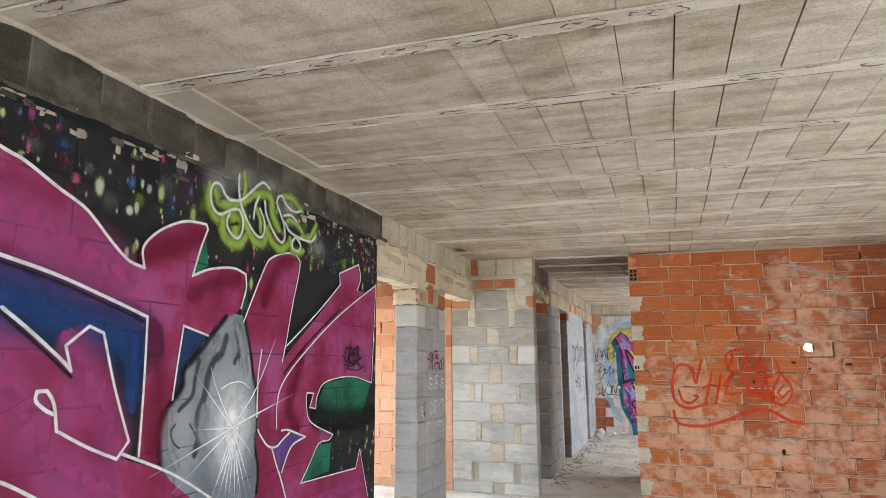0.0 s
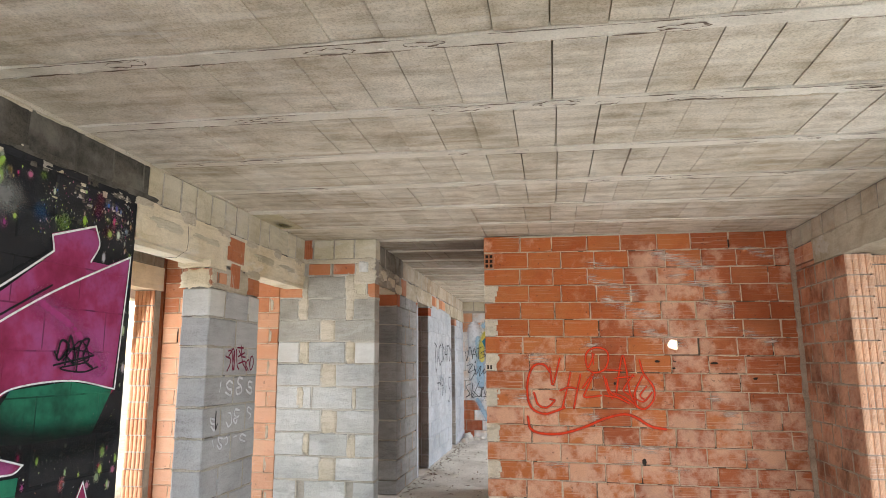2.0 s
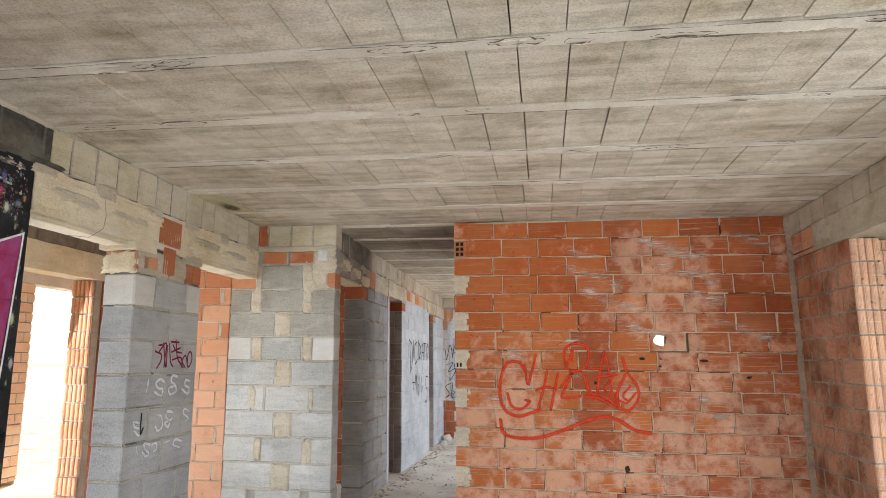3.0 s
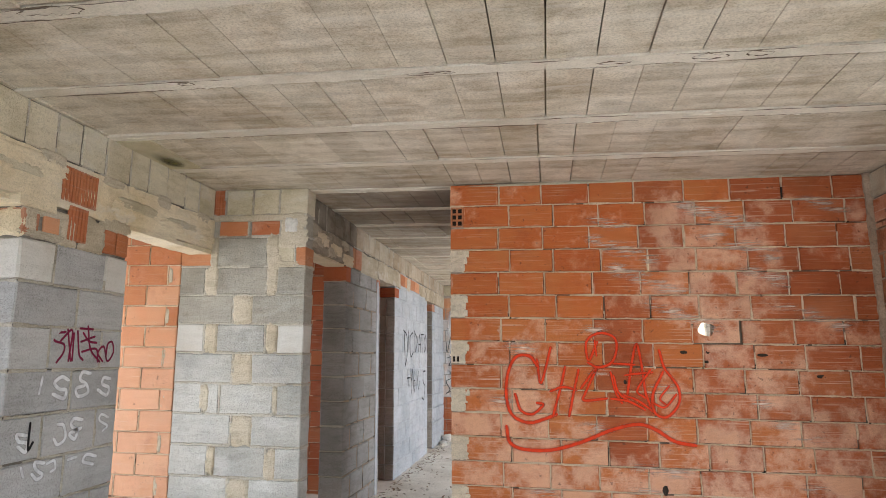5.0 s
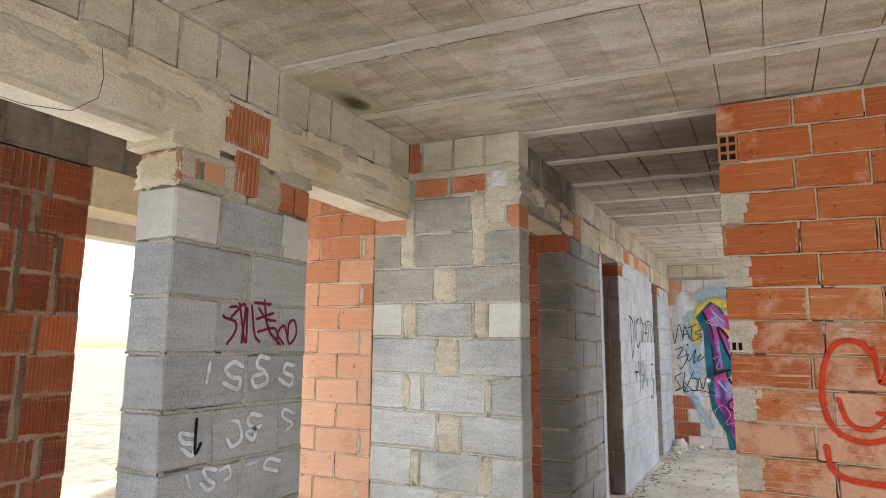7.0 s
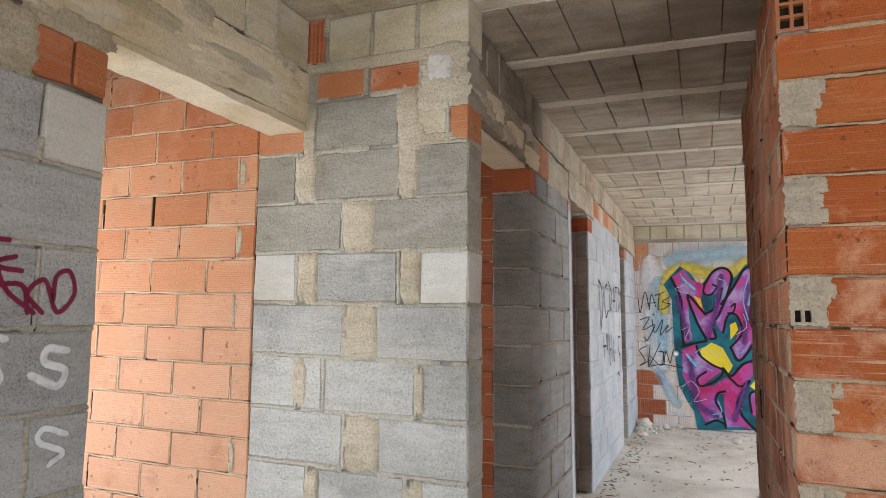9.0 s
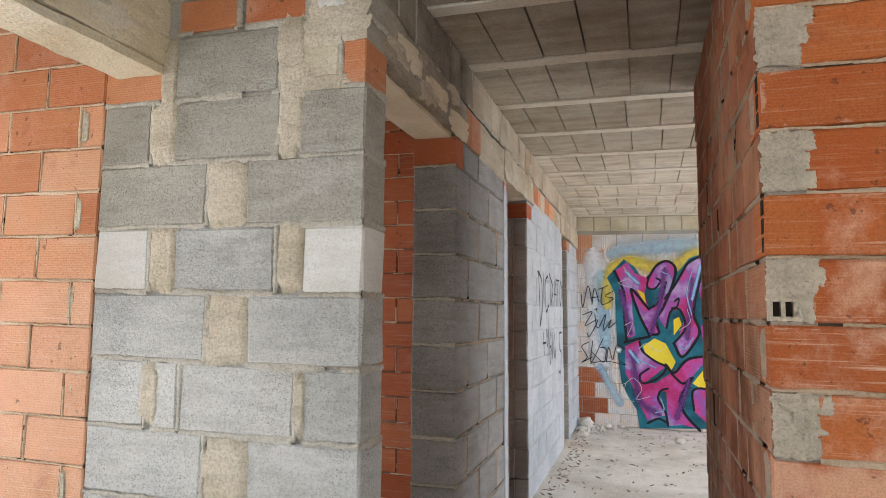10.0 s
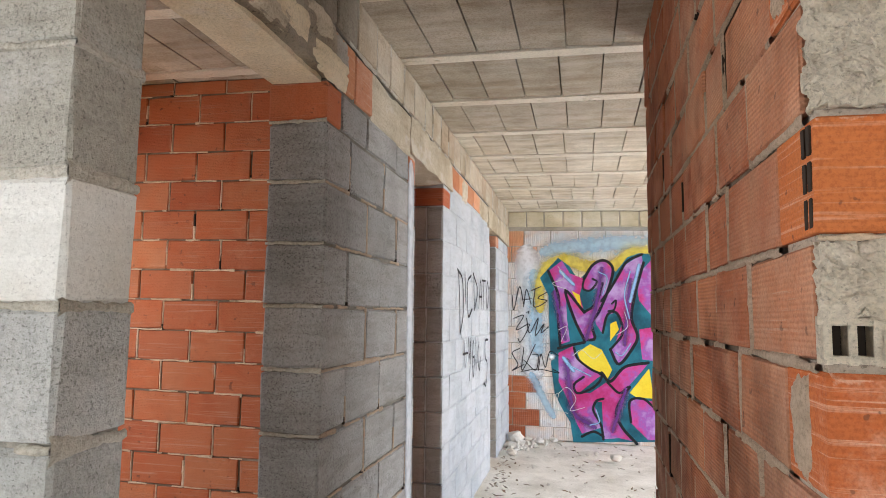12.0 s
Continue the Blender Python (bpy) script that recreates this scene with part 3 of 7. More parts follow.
def curve_points(pts, closed=False, steps=6):
    """A smooth line through the given points."""
    if len(pts) < 3:
        return [Vector(p) for p in pts]
    p = [Vector(q) for q in pts]
    p = [p[0] * 2 - p[1]] + p + [p[-1] * 2 - p[-2]]
    out = []
    for i in range(1, len(p) - 2):
        for k in range(steps):
            f = k / steps
            a, b, c, d = p[i - 1], p[i], p[i + 1], p[i + 2]
            out.append(0.5 * ((2 * b) + (c - a) * f + (2 * a - 5 * b + 4 * c - d) * f * f + (3 * b - a - 3 * c + d) * f ** 3))
    return out + [p[-2]]


def strokes(pts):
    """Cuts a line at its sharp corners, so that each run bends smoothly."""
    p = [Vector(q) for q in pts]
    runs, start = [], 0
    for i in range(1, len(p) - 1):
        a, b = p[i] - p[i - 1], p[i + 1] - p[i]
        if a.length > 1e-6 and b.length > 1e-6 and a.angle(b) > radians(52):
            runs.append(p[start:i + 1])
            start = i
    return runs + [p[start:]]


def ribbon(pts, wide, place, taper=False, sharp=False):
    """A flat painted line on a wall with rounded ends; place turns (along, up) into the world. Sharp lines keep mitred corners."""
    bm = bmesh.new()
    layer = bm.loops.layers.uv.new("UVMap")
    line = []
    for run in strokes(pts) if sharp else [pts]:
        line += curve_points(run)[1 if line else 0:]
    half = [wide / 2 * ((1 - i / (len(line) - 1)) ** 0.7 * 0.9 + 0.1 if taper else 1) for i in range(len(line))]
    if not taper:
        first, last = (line[0] - line[1]).normalized(), (line[-1] - line[-2]).normalized()
        caps = [(wide / 2 * k, wide / 2 * math.sqrt(1 - k * k)) for k in (0.97, 0.85, 0.62, 0.33)]
        line = [line[0] + first * d for d, w in caps] + line + [line[-1] + last * d for d, w in caps[::-1]]
        half = [w for d, w in caps] + half + [w for d, w in caps[::-1]]
    rows = []
    for i, p in enumerate(line):
        a, b = line[max(0, i - 1)], line[min(len(line) - 1, i + 1)]
        u, v = p - a, b - p
        u = u.normalized() if u.length > 1e-6 else v.normalized()
        v = v.normalized() if v.length > 1e-6 else u
        d = u + v
        d = d.normalized() if d.length > 0.05 else u
        stretch = min(2.2, 1 / max(0.3, d.dot(u)))
        nrm = Vector((-d.y, d.x)) * half[i] * stretch
        rows.append((bm.verts.new(place(p + nrm)), bm.verts.new(place(p - nrm))))
    for i, (p, q) in enumerate(zip(rows, rows[1:])):
        f = bm.faces.new((p[0], p[1], q[1], q[0]))
        for loop, uv in zip(f.loops, ((i, 1), (i, 0), (i + 1, 0), (i + 1, 1))):
            loop[layer].uv = uv
    return bm


def filled(pts, place):
    bm = bmesh.new()
    flat = [Vector((p[0], p[1], 0.0)) for p in pts]
    v = [bm.verts.new(place(p)) for p in flat]
    for tri in tessellate_polygon([flat]):
        bm.faces.new([v[i] for i in tri])
    return bm


def spot(centre, wide, place, tall=1.0):
    bm = bmesh.new()
    layer = bm.loops.layers.uv.new("UVMap")
    c = Vector(centre)
    corners = [Vector((-0.5, -0.5)), Vector((0.5, -0.5)), Vector((0.5, 0.5)), Vector((-0.5, 0.5))]
    f = bm.faces.new([bm.verts.new(place(c + Vector((q.x, q.y * tall)) * wide)) for q in corners])
    for loop, q in zip(f.loops, corners):
        loop[layer].uv = (q.x + 0.5, q.y + 0.5)
    return bm


def painting(name, label, category, shapes, paints, wall, at, gap=0.0035, step=0.0001):
    """Paint on a wall: every area and line is a part. wall: x or y, the axis that the wall stands across; at: its face and the way out of it."""
    face, way = at
    root = tagged(new(name), label, category)
    root.empty_display_size = 0.1
    for i, (kind, colour, wide, pts) in enumerate(shapes):
        d = face + way * (gap + step * i)
        place = (lambda p, d=d: (d, p[0], p[1])) if wall == "x" else (lambda p, d=d: (p[0], d, p[1]))
        if kind == "fill":
            part("painted_area", filled(pts, place), paints[colour], root, settle=False)
        elif kind == "glow":
            part("painted_glow", spot(pts[0], wide, place, pts[1][1]), paints["glow" if colour == "white" else colour], root, settle=False)
        else:
            part("painted_line", ribbon(pts, wide * (0.78 if colour == "white" else 1.2), place, colour == "starline", colour == "white"), paints[colour], root, settle=False)
    return root

# ---- the setting ----
CEIL = 2.45
LEFT = -1.82      # face of the painted wall
CROSS = 7.495     # face of the cross walls
BW = 7.512        # face of the tagged brick wall
HALL = -1.20      # left face of the corridor
FAR = 13.79
RIGHT = 2.40
OUT = -3.23       # inner face of the outer wall beside the porch

ground = bmesh.new()
R = 900.0
ground.faces.new([ground.verts.new(p) for p in ((-R, -R, -0.30), (R, -R, -0.30), (R, R, -0.30), (-R, R, -0.30))])
tagged(part("ground", ground, ground_soil, settle=False), "dry bare soil with sparse grass round the building", "ground", kind="structure")

fl = bmesh.new()
bmesh.ops.create_grid(fl, x_segments=110, y_segments=230, size=1.0)
for v in fl.verts:
    x, y = 0.1 + v.co.x * 3.75, 5.4 + v.co.y * 8.6
    lift = 0.010 * noise.noise((x * 1.3, y * 1.3, 0)) + 0.004 * noise.noise((x * 7, y * 7, 3))
    v.co = Vector((x, y, lift - 0.006))
for f in fl.faces:
    f.smooth = True
tagged(part("floor", fl, floor_dust), "dusty unfinished grey concrete floor slab", "floor", kind="structure")
tagged(part("floor_slab", boxes(((-5.5, -3.2, -0.29), (3.85, 14.0, -0.03))), lintel_concrete), "raw concrete slab under the dusty floor", "floor", kind="structure")

# ceiling: hollow blocks between joists, in one mesh
RIB0, BAY, BLOCK = 4.545, 0.61, 0.19


def build_ceiling():
    rnd = random.Random(5)
    bm = bmesh.new()
    for k in range(-12, 16):
        y0, y1 = RIB0 + k * BAY + 0.043, RIB0 + (k + 1) * BAY - 0.043
        x = 0.47 - 22 * BLOCK + rnd.uniform(-0.03, 0.03)
        while x < 3.8:
            drop = rnd.gauss(0, 0.0018)
            tilt = rnd.gauss(0, 0.0015)
            gap = rnd.choice((0.001, 0.0015, 0.002, 0.003) if x < -0.5 and y0 < 7.6 else (0.0015, 0.002, 0.003, 0.004, 0.005) if y0 < 7.6 else (0.004, 0.006, 0.008))
            if abs(x - 0.47) < 0.06 or abs(x + BLOCK - 0.47) < 0.06:
                gap = 0.006
            a, b = x + gap / 2, x + BLOCK - gap / 2
            v = [bm.verts.new(p) for p in ((a, y0, CEIL + drop - tilt), (b, y0, CEIL + drop + tilt), (b, y1, CEIL + drop + tilt), (a, y1, CEIL + drop - tilt))]
            w = [bm.verts.new((q.co.x, q.co.y, CEIL + 0.05)) for q in v]
            bm.faces.new(v[::-1])
            for i in range(4):
                j = (i + 1) % 4
                bm.faces.new((v[i], v[j], w[j], w[i]))
            x += BLOCK
    return bm


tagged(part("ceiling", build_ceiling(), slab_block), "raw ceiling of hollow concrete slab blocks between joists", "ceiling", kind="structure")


def joist(y):
    """A flat joist with straight edges and, in places, ragged ridges of squeezed mortar."""
    rnd = random.Random(round(y * 100))
    bm = bmesh.new()
    n = 150
    prev = None
    for i in range(n + 1):
        x = -3.65 + 7.45 * i / n
        wa = 0.0345 + 0.005 * noise.noise((x * 3, y * 3, 1)) + 0.003 * noise.noise((x * 19, y, 4))
        wb = 0.040 + 0.003 * noise.noise((x * 3, y * 3, 7)) + 0.0015 * noise.noise((x * 19, y, 9))
        z = CEIL - 0.006 + 0.0015 * noise.noise((x * 4, y * 2, 2))
        ring = [bm.verts.new(p) for p in ((x, y - wa, CEIL + 0.02), (x, y - wa + 0.002, z), (x, y + wb - 0.002, z), (x, y + wb, CEIL + 0.02))]
        if prev:
            for a in range(3):
                bm.faces.new((prev[a + 1], prev[a], ring[a], ring[a + 1]))
        prev = ring
    for edge in (0.042, rnd.uniform(-0.02, 0.02)):
        x = -3.6
        while x < 3.7:
            x += rnd.expovariate(2.2)
            run = rnd.uniform(0.15, 1.0)
            prev = None
            steps = int(run / 0.012)
            for i in range(steps + 1):
                xx = x + run * i / max(1, steps)
                fade = min(1.0, 4.0 * i / max(1, steps), 4.0 * (1 - i / max(1, steps)))
                w = (0.003 + 0.010 * abs(noise.noise((xx * 22, y, 3)))) * (0.3 + fade)
                c = y + edge + 0.012 * noise.noise((xx * 14, y * 5, edge * 90))
                d = (0.002 + 0.012 * abs(noise.noise((xx * 30, y, 8)))) * fade
                ring = [bm.verts.new(p) for p in ((xx, c - w, CEIL - 0.002), (xx, c - w * 0.3, CEIL - 0.003 - d), (xx, c + w * 0.5, CEIL - 0.003 - d * 0.7), (xx, c + w, CEIL - 0.002))]
                if prev:
                    for a in range(3):
                        bm.faces.new((prev[a + 1], prev[a], ring[a], ring[a + 1]))
                prev = ring
            x += run
    return bm


joists = tagged(new("ceiling_joists"), "pale concrete joists with ragged mortar along the ceiling", "joist", kind="structure")
for k in range(-12, 17):
    part("joist", joist(RIB0 + k * BAY), slab_rib, joists)


def crack(y, x, run, salt):
    """A wandering crack along a joist, its shade painted as a flat dark strip."""
    bm = bmesh.new()
    n = int(run / 0.012)
    prev = None
    for i in range(n + 1):
        s = x + run * i / n
        w = 0.0010 + 0.0060 * max(0.0, noise.noise((s * 9, salt, 1)) + 0.25) * min(1.0, 6.0 * i / n, 6.0 * (1 - i / n))
        c = y + 0.006 * noise.noise((s * 5, salt, 3)) + 0.004 * noise.noise((s * 23, salt, 5))
        ring = [bm.verts.new((s, c - w, CEIL - 0.0082)), bm.verts.new((s, c + w, CEIL - 0.0082))]
        if prev:
            bm.faces.new((prev[0], prev[1], ring[1], ring[0]))
        prev = ring
    return bm


def flake(x, y, run, wide, salt):
    """The rim of a flake of mortar come loose along a joist, its shade painted as a flat dark band."""
    bm = bmesh.new()
    n = max(18, int(run / 0.006))
    rows = []
    for i in range(n):
        a = 2 * math.pi * i / n
        c, d = math.cos(a), math.sin(a)
        k = Vector((c * run * 14, d * 2.0, salt))
        r = 1 + 0.9 * noise.noise(k) + 0.6 * noise.noise(k * 2.7) + 0.3 * noise.noise(k * 6.1)
        w = 0.0006 + 0.009 * max(0.0, 0.15 + noise.noise(k * 1.3 + Vector((0, 0, 5))))
        px, py = x + c * run / 2 + 0.012 * noise.noise(k * 2.0 + Vector((3, 0, 0))), y + d * wide / 2 * r
        rows.append((bm.verts.new((px + c * w, py + d * w, CEIL - 0.0088)), bm.verts.new((px - c * w, py - d * w, CEIL - 0.0088))))
    for i in range(n):
        p, q = rows[i], rows[(i + 1) % n]
        bm.faces.new((p[0], p[1], q[1], q[0]))
    return bm


cracked = random.Random(12)
for k in range(-6, 5):
    y = RIB0 + k * BAY
    for edge in (-0.034, 0.040):
        x = -1.8 + cracked.uniform(0, 0.3)
        while x < 2.2:
            run = cracked.uniform(0.3, 1.2)
            if cracked.random() < 0.78:
                part("crack", crack(y + edge, x, run, k * 7.3 + edge * 90 + x), joint_brown, joists)
            x += run + cracked.uniform(0.02, 0.4)
    x = -1.6
    while x < 1.9 and k < 3:
        run = cracked.uniform(0.07, 0.26)
        if cracked.random() < (0.75 if k in (-4, -3, -1, 0) else 0.4):
            part("flake", flake(x, y + cracked.uniform(-0.012, 0.016), run, cracked.uniform(0.018, 0.045), k * 3.7 + x), joint_brown, joists)
        x += run + cracked.uniform(0.0, 0.25)
tagged(part("roof_slab", boxes(((-4.9, -3.2, CEIL + 0.045), (2.75, 7.6, CEIL + 0.32)), ((-4.9, 7.6, CEIL + 0.045), (3.85, 14.2, CEIL + 0.32))), lintel_concrete), "concrete roof slab over the building", "roof", kind="structure")

# smooth filler boards where the blocks meet the left wall
fillers = tagged(new("ceiling_fillers"), "smooth concrete filler boards beside the wall", "ceiling", kind="structure")
filler_board = concrete_material("filler_board", [(0.58, 0.52, 0.42), (0.62, 0.56, 0.46)], (0.42, 0.38, 0.22), 0.12, (0.80, 0.78, 0.72), 0.25)
filler_stain = concrete_material("filler_stain", [(0.66, 0.58, 0.40), (0.68, 0.60, 0.42)], (0.42, 0.37, 0.18), 0.2, (0.55, 0.53, 0.40), 0.3)
for k in (-3, -2, 3):
    y0, y1 = RIB0 + k * BAY + 0.045, RIB0 + (k + 1) * BAY - 0.045
    wide = 0.20 if k % 2 else 0.155
    part("filler_board", boxes(((LEFT, y0, CEIL - 0.011), (LEFT + wide, y1, CEIL + 0.01))), filler_stain if k == 3 else filler_board, fillers)

damp = spray_material("damp_stain", (0.19, 0.165, 0.06), 1.0, 0.75, True)
for y, wide, d in ((6.76, 0.34, 0.0120), (6.82, 0.20, 0.0124)):
    part("stain", spot((0, 0), 1.0, lambda p, y=y, a=wide, d=d: (LEFT + 0.09 + p.x * 0.17, y + p.y * a, CEIL - d)), damp, fillers)

# ---- left wall: painted stretch, two openings, pier and lintels ----
DOOR = 5.03
block_black = concrete_material("block_black", [(0.014, 0.014, 0.016), (0.022, 0.022, 0.024), (0.03, 0.03, 0.032)], (0.045, 0.045, 0.05), 0.3, (0.8, 0.8, 0.8), 0.9, pores=0.3, film=(0.05, 0.048, 0.045))
black_joint = concrete_material("black_joint", [(0.02, 0.02, 0.022)] * 2, (0.03, 0.028, 0.026), 0.3, (0.8, 0.8, 0.8), 0.8, film=(0.03, 0.028, 0.026))
block_sooty = concrete_material("block_sooty", [(0.060, 0.055, 0.046), (0.105, 0.095, 0.076), (0.078, 0.070, 0.058)], (0.17, 0.15, 0.115), 0.7, (0.60, 0.58, 0.54), 1.0, pores=0.7, film=(0.38, 0.35, 0.29))
wl = core("wall_left", (LEFT, -3.0), "+x", DOOR + 3.0, 0, 2.235, 0.2, "concrete block wall covered in a large painted mural", black_joint, inset=0.003, ends=0.003)
masonry(wl, (LEFT, -3.0), "+x", DOOR + 3.0, 0, 2.235, 0.2, "block", block_black, 0.402, 0.2, 1.99, jitter=0.0007, seed=2, joint=0.006, wander=0.0)

lintels = tagged(new("beam_left"), "rough cast concrete lintels over two openings", "beam", kind="structure")
part("lintel", rough_beam((LEFT - 0.2, DOOR + 0.002, 2.0), (LEFT + 0.004, 6.04, 2.229), 1, 0.010, 0.03), lintel_concrete, lintels)
part("lintel_board", rough_beam((LEFT - 0.17, DOOR + 0.01, 1.975), (LEFT - 0.035, 5.845, 2.003), 2, 0.002), lintel_concrete, lintels)
part("lintel_end", rough_beam((LEFT - 0.2, 6.042, 1.995), (LEFT - 0.003, 6.55, 2.229), 3, 0.011, 0.03), lintel_concrete, lintels)
part("lintel", rough_beam((LEFT - 0.2, 6.552, 2.01), (LEFT + 0.006, 7.03, 2.229), 4, 0.012, 0.03), lintel_concrete, lintels)
part("lintel", rough_beam((LEFT - 0.2, 7.036, 2.02), (LEFT + 0.002, CROSS + 0.02, 2.229), 5, 0.010, 0.03), lintel_concrete, lintels)
part("lintel_board", rough_beam((LEFT - 0.18, 6.59, 1.990), (LEFT - 0.004, CROSS - 0.004, 2.016), 6, 0.006, 0.02), lintel_concrete, lintels)
part("mortar_cap", rough_beam((LEFT - 0.215, 5.80, 1.955), (LEFT + 0.018, 6.02, 2.005), 7, 0.005, 0.02), lintel_concrete, lintels)
for k in range(22):
    y = 0.06 + 0.112 * k
    if not 0.98 < y < 1.34:
        smear(lintels, (LEFT + 0.007, DOOR), "+x", y, 2.215 - 0.045 * (k * 7 % 4) + 0.006 * (k % 2), 0.16 + 0.09 * (k % 4), 0.045 + 0.022 * (k * 5 % 3), 420 + k, (patch_mortar, lintel_concrete, block_beige, lintel_concrete)[k % 4], 0.009 + 0.003 * (k % 3))
# hollow bricks built into the lintel's end
for a, b, c, d in ((6.06, 6.305, 2.035, 2.205), (6.115, 6.252, 1.850, 2.020)):
    ob = part("brick", fluted_box(b - a, 0.05, d - c, round((b - a) / 0.023), 0.012), brick_red, lintels, settle=False)
    ob.matrix_local = wall_pose((LEFT + 0.007, (a + b) / 2, 0), "+x") @ pose(0, 0, (c + d) / 2, 0, 1.5, 0)

td = core("wall_left_top_dark", (LEFT, -3.0), "+x", 8.12, 2.235, CEIL, 0.2, "row of blocks under the ceiling painted dark grey", block_sooty, inset=0.004)
masonry(td, (LEFT, -3.0), "+x", 8.12, 2.235, CEIL, 0.2, "block", block_sooty, 0.26, 0.215, CEIL, bond=0.0, seed=34, wander=0.06, joint=0.008)
part("edge_mortar", rough_beam((LEFT - 0.01, 0.2, CEIL - 0.018), (LEFT + 0.008, 5.1, CEIL + 0.004), 91, 0.006, 0.02, 2.0), filler_board, td)
for k in range(15):
    smear(td, (LEFT, -3.0), "+x", 4.2 + 0.27 * k + 0.05 * (k % 3), 2.443 - 0.004 * (k % 2), 0.30 + 0.1 * (k % 3), 0.016 + 0.008 * (k % 4), 300 + k, patch_mortar, 0.007)
    smear(td, (LEFT, -3.0), "+x", 4.3 + 0.26 * k + 0.07 * (k % 4), 2.232 + 0.008 * (k % 3), 0.16 + 0.08 * (k % 4), 0.02 + 0.012 * (k % 3), 330 + k, block_sooty, 0.005)
crust = random.Random(77)
for k in range(90):
    smear(wl, (LEFT, -3.0), "+x", crust.uniform(3.6, 7.95), crust.gauss(2.200, 0.030), crust.uniform(0.02, 0.13), crust.uniform(0.01, 0.045), 500 + k, (patch_mortar, block_sooty, mortar)[k % 3], 0.003)
for k in range(60):
    smear(wl, (LEFT, -3.0), "+x", crust.uniform(7.35, 7.99), crust.gauss(2.12, 0.05), crust.uniform(0.012, 0.055), crust.uniform(0.008, 0.03), 560 + k, (block_beige, block_sooty, mortar, block_black, block_sooty)[k % 5], 0.003)
tw = core("wall_left_top", (LEFT, 5.12), "+x", 2.375, 2.235, CEIL, 0.2, "row of concrete blocks between lintel and ceiling", joint_dark)
masonry(tw, (LEFT, 5.12), "+x", 2.375, 2.235, CEIL, 0.2, "block", block_beige, 0.184, 0.215, CEIL, bond=0.0, shift=0.04, seed=3, wander=0.012, joint=0.006, seam=(mortar_seam, 0.004, 0.12))

p1 = core("wall_pier", (LEFT, 5.85), "+x", 0.74, 0, 1.99, 0.2, "grey block pier with small spray tags between two openings", joint_dark, inset=0.013, ends=0.008)
G, C, B, O, F = block_pier, block_cream, block_beige, brick_orange, mortar
courses = [(1.625, 1.82, ((0, 0.21, "block", C), (0.21, 0.565, "block", G), (0.565, 0.74, "block", C)))]
z = 1.625
for k in range(9):
    low = max(0.0, z - 0.197)
    cut = (0.0, 0.385, 0.74) if k % 2 == 0 else (0.0, 0.225, 0.58, 0.74)
    courses.append((low, z, tuple((a, b, "block", G) for a, b in zip(cut, cut[1:]))))
    z -= 0.197
rows_of(p1, (LEFT, 5.85), "+x", 0.2, courses, 4, length=0.74, seam=(mortar_seam, 0.007, 0.40))
G = block_grey
rows_of(p1, (LEFT, 5.85), "+x", 0.2, [(1.825, 1.955, ((0.0, 0.10, "brick", O), (0.12, 0.225, "brick", brick_pink), (0.53, 0.635, "brick", O), (0.635, 0.735, "brick", O)))], 5)
smear(p1, (LEFT, 5.85), "+x", 0.28, 1.88, 0.12, 0.15, 41)
smear(p1, (LEFT, 5.85), "+x", 0.045, 1.90, 0.075, 0.11, 43, thick=0.004)
smear(p1, (LEFT, 5.85), "+x", 0.14, 1.845, 0.28, 0.035, 44)
smear(p1, (LEFT, 5.85), "+x", 0.16, 1.955, 0.30, 0.04, 45)
smear(p1, (LEFT - 0.2, 5.845), "-y", 0.10, 1.885, 0.21, 0.12, 46, lintel_concrete)
smear(p1, (LEFT, 5.85), "+x", 0.63, 1.985, 0.24, 0.07, 47)
smear(p1, (LEFT, 5.85), "+x", 0.46, 1.90, 0.17, 0.17, 42)

# ---- cross wall: grey block pier and orange brick stretch ----
p2 = core("wall_block", (-2.05, CROSS), "-y", 0.912, 0, CEIL, 0.150, "grey block wall end with cream blocks and mortar patches", mortar, inset=0.010, ends=0.008)
W = 0.912
courses = [
    (2.262, CEIL, ((0.205, 0.31, "combed", O), (0.315, 0.515, "block", B), (0.515, 0.71, "block", B), (0.71, W, "block", B))),
    (2.115, 2.225, ((0.27, 0.49, "brick", O), (0.51, 0.725, "brick", O))),
    (1.905, 2.108, ((0.27, 0.64, "block", block_aged), (0.69, W - 0.08, "block", B))),
    (1.905, 2.04, ((0.0, 0.255, "brick", O), (W - 0.075, W, "brick", O))),
    (1.71, 1.905, ((0.0, 0.19, "block", block_aged), (0.27, 0.645, "block", block_aged), (0.705, W, "block", block_aged))),
    (1.515, 1.71, ((0.0, 0.405, "block", block_aged), (0.535, W, "block", block_aged))),
    (1.318, 1.512, ((0.0, 0.205, "block", C), (0.29, 0.64, "block", G), (0.722, W, "block", C))),
    (1.117, 1.318, ((0.0, 0.42, "block", G), (0.552, W, "block", G))),
    (0.917, 1.117, ((0.0, 0.215, "block", G), (0.235, 0.335, "block", G), (0.335, 0.715, "block", G), (0.735, W, "block", G))),
    (0.717, 0.917, ((0.0, 0.425, "block", G), (0.565, W, "block", G))),
    (0.517, 0.717, ((0.0, 0.27, "block", G), (0.315, 0.675, "block", G), (0.735, W, "block", G))),
    (0.317, 0.517, ((0.0, 0.42, "block", G), (0.56, W, "block", G))),
    (0.117, 0.317, ((0.0, 0.21, "block", G), (0.28, 0.66, "block", G), (0.72, W, "block", G))),
    (0.0, 0.117, ((0.0, 0.42, "block", G), (0.55, W, "block", G))),
]
rows_of(p2, (-2.05, CROSS), "-y", 0.150, courses, 6, length=W, seam=(mortar_seam, 0.0085, 0.40))
n = 0
